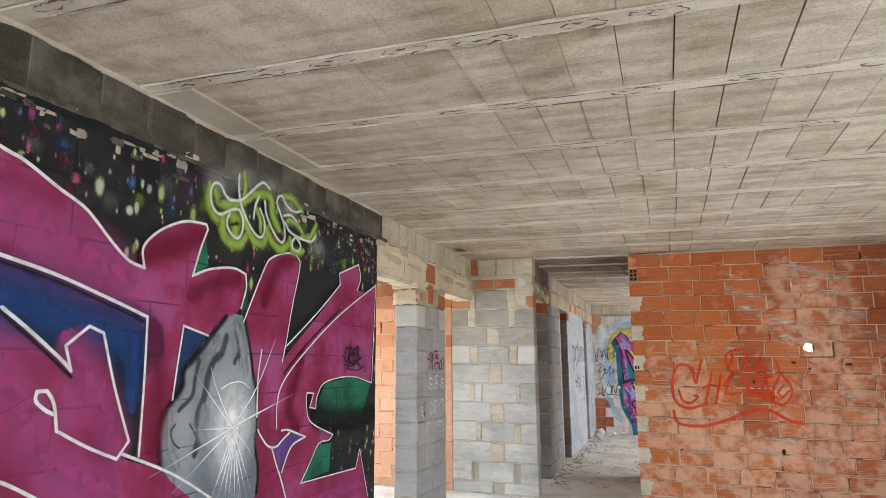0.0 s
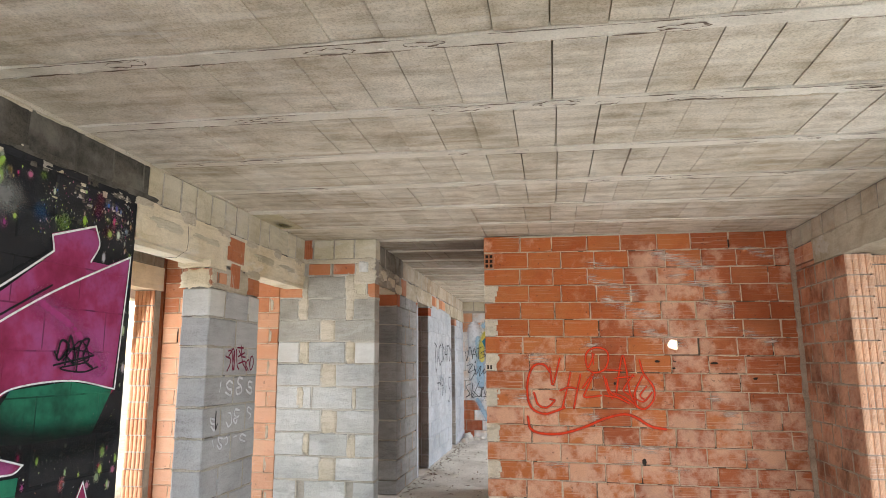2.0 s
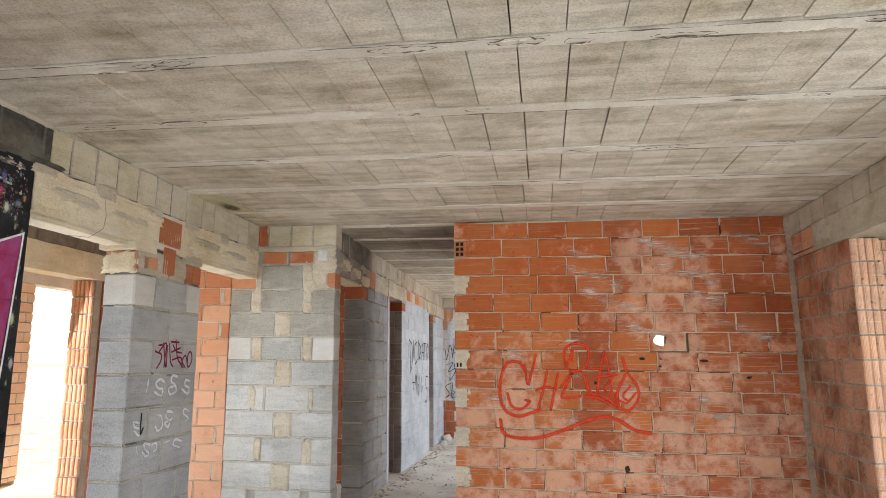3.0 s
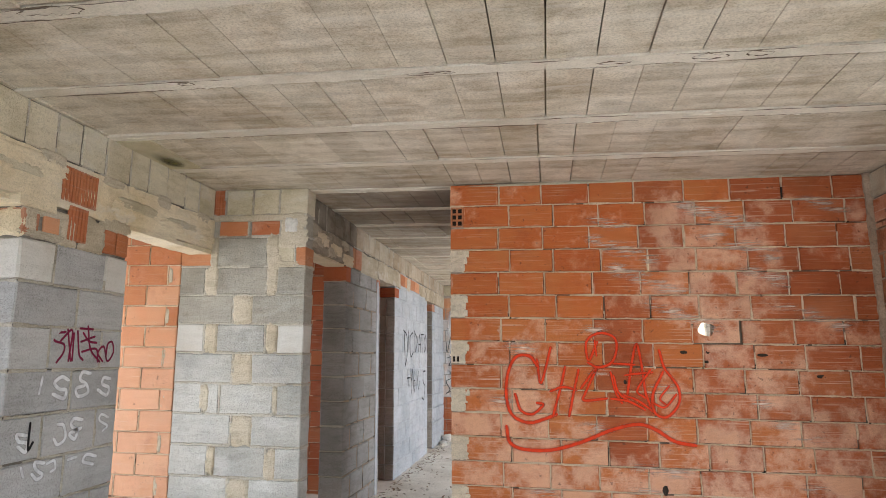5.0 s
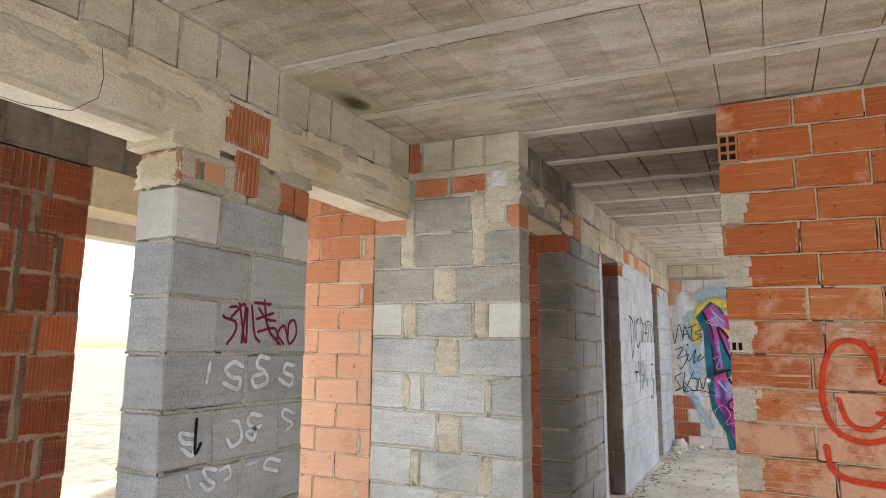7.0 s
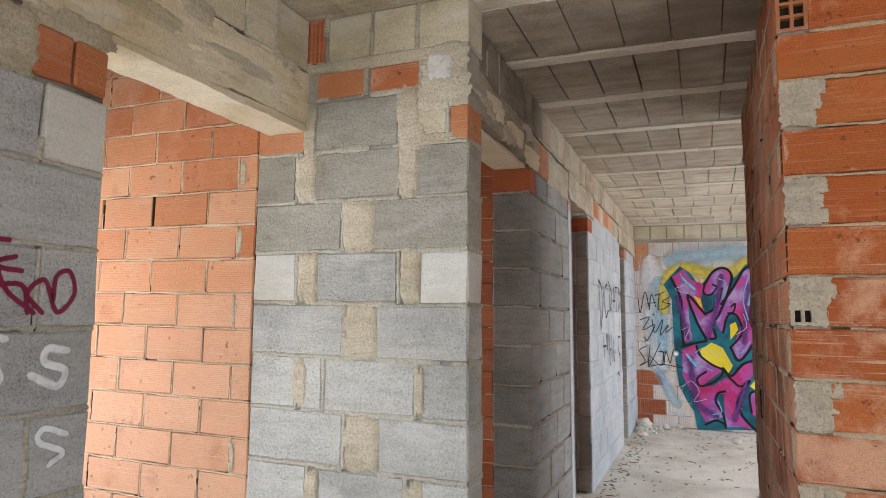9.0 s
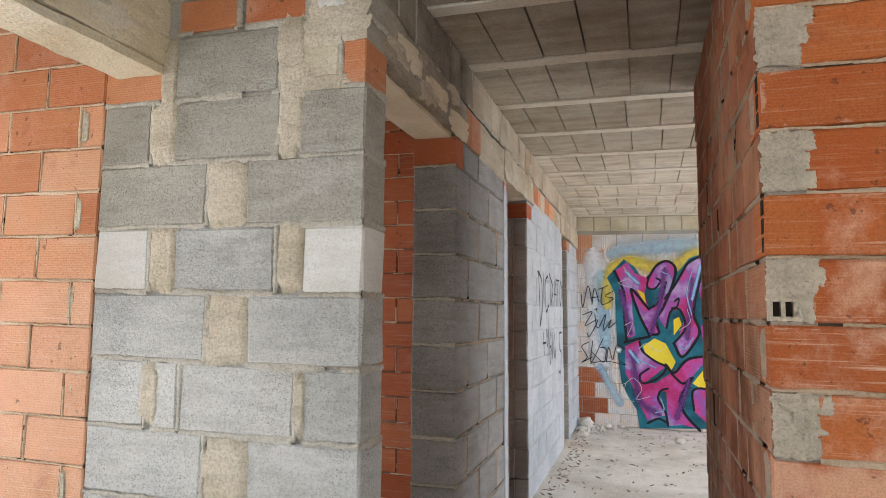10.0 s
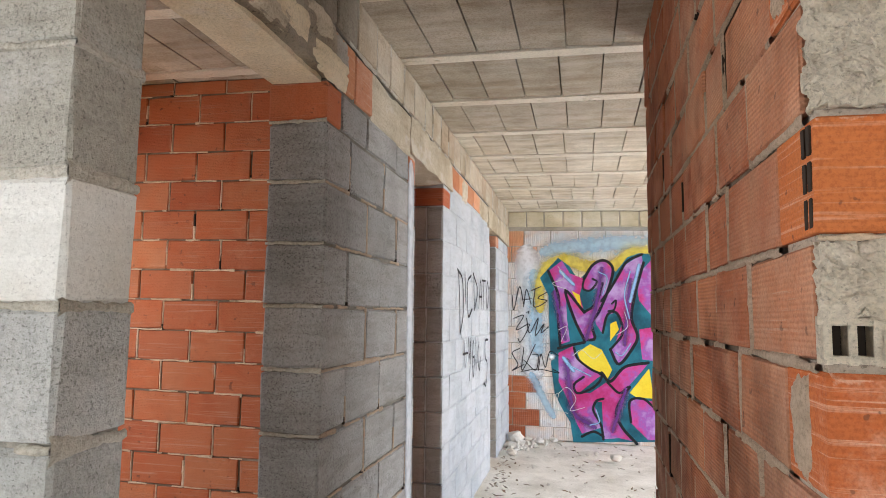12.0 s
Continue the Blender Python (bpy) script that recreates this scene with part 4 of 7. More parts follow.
for s, z, w, h in ((0.23, 1.81, 0.10, 0.20), (0.675, 1.81, 0.085, 0.22), (0.47, 1.61, 0.15, 0.20), (0.25, 1.415, 0.10, 0.20), (0.685, 1.43, 0.085, 0.21), (0.485, 1.215, 0.15, 0.22), (0.225, 1.02, 0.07, 0.19), (0.725, 1.02, 0.04, 0.18), (0.495, 0.815, 0.16, 0.20), (0.29, 0.615, 0.06, 0.18), (0.705, 0.60, 0.09, 0.20), (0.49, 0.415, 0.16, 0.2), (0.67, 2.02, 0.10, 0.24), (0.80, 2.17, 0.17, 0.13), (0.245, 1.99, 0.06, 0.24), (0.30, 2.245, 0.4, 0.04), (0.77, 1.92, 0.2, 0.05), (0.10, 2.15, 0.17, 0.2), (0.80, 2.09, 0.2, 0.14), (0.83, 2.235, 0.14, 0.10), (0.60, 2.245, 0.5, 0.05), (0.69, 1.93, 0.12, 0.12)):
    n += 1
    smear(p2, (-2.05, CROSS), "-y", s, z, w, h, 50 + n)
smear(p2, (-2.05, CROSS), "-y", 0.80, 2.19, 0.10, 0.11, 88, block_cream, 0.016)

COURSES = sorted({c[0] for c in courses if c[0] > 0})
seams_of(p2, wall_pose((-2.05 + W, CROSS, 0), "+x"), [((-0.004, z), (0.150, z)) for z in COURSES], (mortar_seam, 0.010, 0.7), 71)
seams_of(p1, wall_pose((LEFT - 0.2, 5.85, 0), "-y"), [((0.0, z), (0.2, z)) for z in [1.625 - 0.197 * k for k in range(8)]], (mortar_seam, 0.008, 0.5), 72)

wo = core("wall_orange", (-3.21, CROSS), "-y", 1.16, 0, CEIL, 0.12, "orange hollow brick partition behind the openings", joint_brown)
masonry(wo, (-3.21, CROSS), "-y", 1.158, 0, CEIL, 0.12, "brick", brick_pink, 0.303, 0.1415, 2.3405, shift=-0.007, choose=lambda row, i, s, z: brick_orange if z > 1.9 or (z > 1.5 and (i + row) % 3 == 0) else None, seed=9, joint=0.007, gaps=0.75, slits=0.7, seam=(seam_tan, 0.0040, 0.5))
for k in range(0, 15, 2):
    smear(wo, (-3.21, CROSS), "-y", 1.072 + 0.008 * (k % 3), 2.3405 - 0.1415 * (k + 1.5), 0.030 + 0.008 * (k % 2), 0.12, 640 + k, patch_mortar, 0.004)

# ---- outer wall of the side passage ----
ow = core("wall_outer_pier", (OUT, 6.0), "+x", 0.50, 0, 2.19, 0.22, "weathered hollow brick pier beside the porch opening", joint_brown)
pier_rnd = random.Random(10)
rows = []
for k in range(11):
    cuts = ((0.0, 0.26, 0.285, 0.49), (0.0, 0.13, 0.16, 0.33, 0.36, 0.49), (0.0, 0.20, 0.235, 0.49))[(k * 2 + k // 3) % 3]
    rows.append((max(0.0, 2.19 - 0.2 * (k + 1)), 2.19 - 0.2 * k, tuple((a, b, pier_rnd.choice(("combed", "combed", "fluted")), pier_rnd.choice((brick_fluted_red, brick_fluted_red, brick_red))) for a, b in zip(cuts[::2], cuts[1::2]))))
rows_of(ow, (OUT, 6.0), "+x", 0.22, rows, 10, joint=0.012, length=0.49, seam=(seam_dirty, 0.010, 0.35))
masonry(ow, (OUT - 0.22, 5.995), "-y", 0.22, 0, 2.19, 0.06, "fluted", brick_fluted_red, 0.22, 0.2, 2.19, seed=11, bond=0)
os_ = core("wall_outer_stub", (OUT, 7.38), "+x", 0.11, 0, 1.98, 0.22, "end of outer wall with fluted hollow bricks")
masonry(os_, (OUT - 0.215, 7.372), "-y", 0.205, 0, 1.98, 0.10, "fluted", brick_reveal, 0.215, 0.147, 1.98, seed=12, bond=0, jitter=0.009, joint=0.013)
lo = tagged(new("lintel_outer"), "concrete lintels over the porch openings", "beam", kind="structure")
part("lintel", rough_beam((OUT - 0.2, 5.0, 1.98), (OUT, 5.99, 2.2), 8, 0.004), lintel_worn, lo)
part("lintel", rough_beam((OUT - 0.2, 6.50, 1.98), (OUT, CROSS - 0.002, 2.2), 9, 0.004), lintel_concrete, lo)
ot = core("wall_outer_top", (OUT, -3.0), "+x", 10.49, 2.2, CEIL, 0.2, "row of grey blocks over the outer lintel", joint_dark)
masonry(ot, (OUT, -3.0), "+x", 10.49, 2.2, CEIL, 0.2, "block", block_brown, 0.22, 0.25, CEIL, bond=0.0, seed=13)
tagged(part("wall_outer_rear", boxes(((OUT - 0.2, -3.0, 0), (OUT, 5.0, 2.2))), brick_red), "outer brick wall of the side passage", "wall", kind="structure")

# porch outside
tagged(part("porch_slab", boxes(((-5.45, 3.0, 2.29), (OUT - 0.2, 10.5, 2.48))), render_white), "pale concrete porch slab outside", "roof", kind="structure")
tagged(part("porch_beam", boxes(((-5.40, 3.0, 2.14), (-5.15, 10.5, 2.29))), render_white), "pale edge beam of the porch", "beam", kind="structure")
pp = core("porch_pier", (-5.15, 8.71), "+x", 0.23, -0.03, 2.14, 0.26, "brick pier carrying the porch, coloured pale as if sunlit")
masonry(pp, (-5.15, 8.71), "+x", 0.23, 0, 2.14, 0.26, "brick", brick_pale, 0.24, 0.11, 2.14, seed=14)

# ---- tagged brick wall and corridor side ----
EDGE = -0.152
HOLE = (1.514, 1.614, 1.460, 1.555)
END = 0.089
OPEN_ENDS = (4, 6)
wb = core("wall_brick", (EDGE, BW), "-y", 2.525, 0, CEIL, 0.14, "orange hollow brick wall with a red spray tag", joint_brown, holes=(HOLE, (0.0, 0.10, -0.1, 2.6)), inset=0.014)
masonry(wb, (EDGE, BW), "-y", 2.525, 0, CEIL, 0.14, "brick", brick_wall, 0.2895, 0.147, 2.447, bond=0.784, shift=-0.0265, skip=((1.57, 1.63, 1.43, 1.55),), seed=15, choose=lambda row, i, s, z: brick_russet if math.sin(row * 12.9 + i * 78.2) * 0.5 + 0.5 < (s - 0.7) * 0.75 else None, span=lambda row: (0.0 if row % 2 == 0 else END, 2.525), joint=0.009, wander=0.008, gaps=0.75, slits=0.06, seam=(seam_tan, 0.0044, 0.45))
smear(wb, (EDGE, BW), "-y", 1.3, 2.445, 2.4, 0.022, 60, thick=0.008)
base = wall_pose((EDGE, BW, 0), "-y")


def broken_brick(wide, high, cx, cz, radius, seed):
    """The face of a hollow brick with a ragged hole knocked through it."""
    bm = bmesh.new()
    n = 28
    loops = []
    for ring in range(3):
        row = []
        for k in range(n):
            a = 2 * math.pi * k / n
            c, s = math.cos(a), math.sin(a)
            if ring == 0:
                q = max(abs(c) / (wide / 2), abs(s) / (high / 2))
                p = (c / q, 0.0, s / q)
            else:
                r = radius * (1 + 0.25 * noise.noise((c * 1.6 + seed, s * 1.6, 0)) + 0.12 * noise.noise((c * 5, s * 5 + seed, 2)))
                p = (cx + r * c, 0.0 if ring == 1 else 0.016, cz + r * s * 0.92)
            row.append(bm.verts.new(p))
        loops.append(row)
    for p, q in zip(loops, loops[1:]):
        for k in range(n):
            m = (k + 1) % n
            bm.faces.new((p[k], q[k], q[m], p[m]))
    return bm


ob = part("brick", broken_brick(0.281, 0.137, -0.045, 0.014, 0.046, 5), brick_wall, wb, settle=False)
ob.matrix_local = base @ pose(1.610, 0.0, 1.4915)
# chips and small holes, their inner shade put into dark raised patches
for k, (x, z, w, h) in enumerate(((1.27, 1.365, 0.05, 0.025), (1.41, 1.37, 0.025, 0.03), (1.40, 1.31, 0.03, 0.02), (1.72, 1.355, 0.07, 0.02), (2.03, 1.235, 0.06, 0.025), (0.45, 1.53, 0.022, 0.02), (1.33, 1.53, 0.02, 0.018), (0.25, 1.515, 0.02, 0.014), (1.56, 1.66, 0.025, 0.08), (1.74, 1.69, 0.02, 0.06), (1.70, 1.68, 0.012, 0.05), (1.12, 0.56, 0.04, 0.06), (0.78, 1.48, 0.03, 0.04), (0.92, 1.18, 0.025, 0.03), (1.0, 1.30, 0.09, 0.012), (1.02, 1.36, 0.05, 0.012))):
    smear(wb, (EDGE, BW), "-y", x - EDGE, z, w, h, 70 + k, hollow_shade, 0.0035, "chip", False)
# thin films of mortar dragged over the bricks
film = spray_material("mortar_film", (0.76, 0.59, 0.47), 1.0, 0.85, True, True)
drag = random.Random(63)
for k in range(56):
    x, z = (0.75 + 1.5 * ((k * 0.618) % 1), 1.5 + 0.85 * ((k * 0.755) % 1)) if k < 40 else (drag.uniform(0.1, 2.3), drag.uniform(0.5, 1.4))
    if not (0.0 < x < 2.3 and 0.3 < z < 2.38):
        continue
    run, wide = drag.uniform(0.15, 0.38), drag.uniform(0.05, 0.13)
    d = BW - 0.0022 - 0.00002 * k
    part("mortar_film", spot((0, 0), 1.0, lambda p, d=d, x=x, z=z, a=run, b=wide: (x + p.x * a, d, z + p.y * b)), film, wb)
# corner: open brick ends and mortar on alternate courses
for k in range(17):
    z1 = 2.447 - 0.147 * k
    zc = z1 - 0.0735
    part("corner_joint", boxes(((EDGE + 0.007, BW + 0.009, z1 - 0.153), (EDGE + 0.1, BW + 0.13, z1 - 0.141))), joint_warm, wb)
    if k % 2 == 0:
        continue
    if k == 1:
        brick_end(wb, base @ pose(END / 2, 0.001, zc), END - 0.005, 0.137, 0.024, brick_orange)
        continue
    low = zc - 0.069
    if k == 7:
        brick_end(wb, base @ pose(0.031, 0.001, low + 0.027), 0.060, 0.054, 0.024, mortar_crumb, 2, 1, 0.009)
        part("mortar_end", rough_beam((EDGE + 0.062, BW - 0.002, low), (EDGE + END + 0.002, BW + 0.022, low + 0.06), 61, 0.006, 0.0040, 9.0), mortar_crumb, wb)
        low += 0.05
    part("mortar_end", rough_beam((EDGE + 0.002, BW - 0.002, low), (EDGE + END - 0.002, BW + 0.022, zc + 0.069), 20 + k, 0.009, 0.0040, 9.0), mortar_crumb, wb)
    for j in range(3):
        smear(wb, (EDGE, BW), "-y", 0.08 + 0.008 * ((k + j) % 3), zc + 0.045 * (j - 1) if k != 7 else zc + 0.01 + 0.022 * j, 0.035 + 0.012 * ((k * 3 + j) % 3), 0.05, 90 + 7 * k + j, mortar_crumb, thick=0.004)
wc = core("wall_corridor", (EDGE, 9.34), "-x", 1.688, 0, CEIL, 0.12, "rough brick side wall of the corridor", joint_brown)
masonry(wc, (EDGE, 9.34), "-x", 1.688, 0, CEIL, 0.12, "brick", brick_dirty, 0.235, 0.147, 2.447, jitter=0.0035, seed=16, span=lambda row: (0.0, 1.688 if row % 2 == 0 else 1.802), wander=0.045, joint=0.010, gaps=0.4, slits=0.18, seam=(seam_dust, 0.0065, 0.25))
side = wall_pose((EDGE, BW + 0.14, 0), "-x")
for k in range(0, 17, 2):
    zc = 2.447 - 0.147 * (k + 0.5)
    if k in OPEN_ENDS:
        # shade of open cells, drawn as thin dark boxes proud of the bricks
        for j in range(6):
            cell = part("cell", boxes(((-0.006, -0.0012, -0.016), (0.006, 0.004, 0.016)), ((-0.0045, -0.0014, -0.0175), (0.0045, 0.004, 0.0175))), hollow_shade, wc, settle=False)
            cell.matrix_local = side @ pose(0.110 + 0.017 * (j % 2), 0, zc + 0.043 * (j // 2 - 1))
    if k != 6:
        smear(wc, (EDGE, BW + 0.14), "-x", 0.03 + 0.01 * (k % 3), zc, 0.075, 0.13, 120 + k, seam_dust, 0.005)

# ---- right wall with window opening ----
wr = core("wall_right", (RIGHT, BW), "-x", 0.92, 0, 2.10, 0.16, "brick wall beside a large unglazed window opening", joint_warm)
masonry(wr, (RIGHT, BW), "-x", 0.90, 0, 2.10, 0.16, "combed", brick_dirty, 0.19, 0.147, 2.10, seed=17, wander=0.03, seam=(seam_dirty, 0.007, 0.2))
masonry(wr, (RIGHT + 0.002, 6.595), "-y", 0.17, 0, 2.10, 0.05, "fluted", brick_fluted, 0.18, 0.147, 2.10, seed=18, bond=0)
ro = core("wall_right_outer", (RIGHT + 0.19, 6.68), "-y", 0.16, 0, 2.10, 0.2, "outer leaf of the window reveal in hollow brick")
masonry(ro, (RIGHT + 0.19, 6.66), "-y", 0.16, 0, 2.10, 0.2, "combed", brick_fluted, 0.17, 0.147, 2.03, seed=19, bond=0)
br = tagged(new("beam_right"), "rough concrete lintel over the window opening", "beam", kind="structure")
part("lintel", rough_beam((RIGHT - 0.006, 2.9, 2.10), (RIGHT + 0.34, 7.1, 2.285), 12, 0.008, 0.03), lintel_worn, br)
part("lintel", rough_beam((RIGHT - 0.001, -3.0, 2.10), (RIGHT + 0.3, 2.89, 2.285), 13, 0.005, 0.1), lintel_worn, br)
masonry(wr, (RIGHT, BW), "-x", 0.41, 2.10, 2.285, 0.16, "combed", brick_orange, 0.2, 0.147, 2.285, seed=20)
rt = core("wall_right_top", (RIGHT, BW), "-x", 10.5, 2.285, CEIL, 0.2, "row of concrete blocks over the window lintel", joint_dark)
masonry(rt, (RIGHT, BW), "-x", 10.5, 2.285, CEIL, 0.2, "block", block_stained, 0.205, 0.18, CEIL, bond=0.0, seed=21)
part("corner_mortar", rough_beam((RIGHT - 0.032, BW - 0.024, 0.0), (RIGHT + 0.01, BW + 0.005, 2.44), 14, 0.013, 0.025, 2.0), seam_dust, wr)
tagged(part("wall_right_rear", boxes(((RIGHT, -3.0, 0), (RIGHT + 0.2, 0.3, 2.10))), brick_orange), "brick wall of the room behind the window", "wall", kind="structure")
tagged(part("wall_rear", boxes(((-3.4, -3.2, 0), (-1.7, -3.0, CEIL)), ((1.0, -3.2, 0), (2.6, -3.0, CEIL)), ((-1.7, -3.2, 2.2), (1.0, -3.0, CEIL))), brick_orange), "rear wall of the room with a wide opening", "wall", kind="structure")

# ---- corridor, left side ----
bh = tagged(new("beam_corridor"), "rough concrete lintels along the corridor", "beam", kind="structure")
# darker brown concrete over the first opening
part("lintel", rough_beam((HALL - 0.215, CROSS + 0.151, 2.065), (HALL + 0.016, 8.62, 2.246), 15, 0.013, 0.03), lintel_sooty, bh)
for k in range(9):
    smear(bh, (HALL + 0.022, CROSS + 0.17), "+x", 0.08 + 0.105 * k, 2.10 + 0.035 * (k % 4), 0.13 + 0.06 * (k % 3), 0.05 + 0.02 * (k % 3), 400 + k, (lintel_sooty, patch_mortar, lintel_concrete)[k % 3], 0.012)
part("lintel", rough_beam((HALL - 0.215, 9.60, 2.065), (HALL + 0.012, 10.60, 2.246), 16, 0.011, 0.03), lintel_worn, bh)
part("lintel", rough_beam((HALL - 0.215, 12.2, 2.065), (HALL + 0.012, FAR - 0.01, 2.246), 17, 0.009, 0.04), lintel_worn, bh)
part("lintel_board", rough_beam((HALL - 0.19, CROSS + 0.175, 2.048), (HALL - 0.02, 8.585, 2.068), 18, 0.002), lintel_concrete, bh)
ht = core("wall_corridor_top", (HALL + 0.012, CROSS + 0.151), "+x", 6.125, 2.25, CEIL, 0.2, "row of concrete blocks over the corridor beam", joint_dark)
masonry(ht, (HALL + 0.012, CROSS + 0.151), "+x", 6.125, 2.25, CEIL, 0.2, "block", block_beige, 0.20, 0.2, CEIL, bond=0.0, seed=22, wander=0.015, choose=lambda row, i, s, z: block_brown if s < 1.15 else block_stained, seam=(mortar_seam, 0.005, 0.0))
p3 = core("wall_corridor_pier", (HALL, 8.59), "+x", 1.12, 0, 2.25, 0.2, "dark grey block pier with a brick on top", joint_dark, ends=0.008)
D = block_dark
masonry(p3, (HALL, 8.59), "+x", 1.12, 0, 1.925, 0.2, "block", D, 0.40, 0.198, 1.925, shift=0.2, seed=23, wander=0.02, gaps=0.5, slits=0.4, seam=(seam_dust, 0.005, 0.15))
seams_of(p3, wall_pose((HALL - 0.2, 8.59, 0), "-y"), [((0.0, z), (0.2, z)) for z in [1.925 - 0.198 * k for k in range(9)]], (mortar_seam, 0.006, 0.5), 73)
rows_of(p3, (HALL, 8.59), "+x", 0.2, [(1.925, 2.06, ((0.0, 0.13, "brick", brick_red), (0.14, 0.40, "block", D), (0.40, 0.80, "block", D), (0.80, 1.0, "block", D), (1.0, 1.12, "brick", brick_red))), (2.065, 2.25, ((0.03, 0.25, "brick", brick_orange), (0.26, 0.45, "brick", brick_orange)))], 24)
smear(p3, (HALL, 8.59), "+x", 0.80, 2.15, 0.7, 0.2, 150, lintel_worn, 0.008)
smear(p3, (HALL, 8.59), "+x", 0.10, 2.16, 0.16, 0.18, 151, mortar, 0.012)
wd = core("wall_white", (HALL, 10.37), "+x", 1.98, 0, 2.25, 0.2, "block wall painted white with black lettering", block_white, inset=0.003)
masonry(wd, (HALL, 10.37), "+x", 1.98, 0, 1.94, 0.2, "block", block_white, 0.40, 0.198, 1.94, seed=25, jitter=0.0007, joint=0.0045, seam=(block_white, 0.004, 0.1))
rows_of(wd, (HALL, 10.37), "+x", 0.2, [(1.945, 2.06, ((0.0, 0.2, "brick", brick_red),)), (1.945, 2.10, ((0.2, 0.6, "block", block_white), (0.6, 1.0, "block", block_white), (1.0, 1.4, "block", block_white), (1.4, 1.98, "block", block_white))), (2.105, 2.25, ((0.22, 0.5, "brick", brick_orange), (0.5, 0.8, "brick", brick_pink), (0.8, 1.1, "brick", brick_orange), (1.1, 1.4, "brick", brick_pink), (1.4, 1.98, "block", block_beige)))], 26)
smear(wd, (HALL, 10.37), "+x", 1.62, 2.17, 0.5, 0.16, 152, lintel_worn, 0.008)
smear(wd, (HALL, 10.37), "+x", 0.72, 2.16, 0.22, 0.17, 153, patch_mortar, 0.008)
# bare grey end of the painted wall
jamb = [(max(0.0, 1.94 - 0.198 * (k + 1)), 1.94 - 0.198 * k, ((0.0, 0.1, "block", D), (0.1, 0.2, "block", D))) for k in range(10)]
rows_of(wd, (HALL - 0.2, 10.364), "-y", 0.012, jamb, 27)
# light on the pier's end, laid on as a soft whitish strip
lit_end = ribbon(((9.62, 0.0), (9.62, 1.0), (9.62, 1.95)), 0.18, lambda p: (HALL + 0.0045, p[0], p[1]))
part("painted_strip", lit_end, spray_material("white_mist", (0.60, 0.62, 0.64), 0.9, 0.8), p3)
we = core("wall_corridor_end", (HALL, 12.75), "+x", 1.04, 0, 2.06, 0.2, "block pier at the end of the corridor", block_white)
masonry(we, (HALL, 12.75), "+x", 1.04, 0, 1.94, 0.2, "block", block_white, 0.40, 0.198, 1.94, seed=28, seam=(block_white, 0.005, 0.1))
rows_of(we, (HALL, 12.75), "+x", 0.2, [(1.945, 2.06, ((0.0, 0.2, "brick", brick_orange), (0.2, 0.6, "block", block_white), (0.6, 1.04, "block", block_white)))], 29)
rows_of(we, (HALL - 0.2, 12.744), "-y", 0.012, jamb, 30)
ws = core("wall_side_room", (-3.3, 9.52), "-y", 1.9, 0, CEIL, 0.12, "red brick wall of the side room", joint_brown)
masonry(ws, (-3.3, 9.52), "-y", 1.9, 0, CEIL, 0.12, "brick", brick_red, 0.288, 0.1465, 2.378, shift=0.12, seed=31, joint=0.008, gaps=0.4, seam=(seam_tan, 0.004, 0.12))
so = tagged(part("wall_side_outer", boxes(((-3.5, CROSS + 0.12, 0), (-3.3, 7.85, CEIL)), ((-3.5, 9.25, 0), (-3.3, 14.0, CEIL)), ((-3.5, 7.85, 2.1), (-3.3, 9.25, CEIL)), ((-3.5, 7.85, 0), (-3.3, 9.25, 0.8))), brick_red), "outer brick wall of the side rooms with a window opening", "wall", kind="structure")

# ---- far wall ----
GAP = (3.88, 4.46, 0.95, 2.05)
wf = core("wall_far", (-1.6, FAR), "-y", 5.2, 0, CEIL, 0.14, "hollow brick wall covered with a colourful mural", holes=(GAP,))
white_brick = brick_material("brick_white", [(0.62, 0.63, 0.64), (0.70, 0.71, 0.72), (0.66, 0.66, 0.66), (0.74, 0.74, 0.75)], (0.80, 0.80, 0.80), 0.5, 0.8, (1, 0, 0), 0.6)


def far_bricks(row, i, s, z):
    if s > 2.6:
        return brick_red
    if s < 0.62 and z > 1.95:
        return brick_pink
    if s < 0.72 - z * 0.2 and z < 0.72:
        return brick_red
    return None


masonry(wf, (-1.6, FAR), "-y", 5.2, 0, 2.235, 0.14, "combed", white_brick, 0.29, 0.175, 2.235, skip=(GAP,), choose=far_bricks, seed=32, joint=0.007)
masonry(wf, (-1.6, FAR), "-y", 5.2, 2.27, CEIL, 0.14, "block", block_beige, 0.20, 0.19, CEIL, seed=33)
tagged(part("wall_far_right", boxes(((3.6, 7.6, 0), (3.8, 9.9, CEIL)), ((3.6, 13.4, 0), (3.8, 14.0, CEIL)), ((3.6, 9.9, 2.2), (3.8, 13.4, CEIL))), brick_orange), "outer wall of the far room with a wide opening", "wall", kind="structure")
tagged(part("wall_brick_side", boxes(((2.4, BW, 0), (3.6, BW + 0.14, CEIL))), brick_orange), "brick wall continuing beyond the room", "wall", kind="structure")

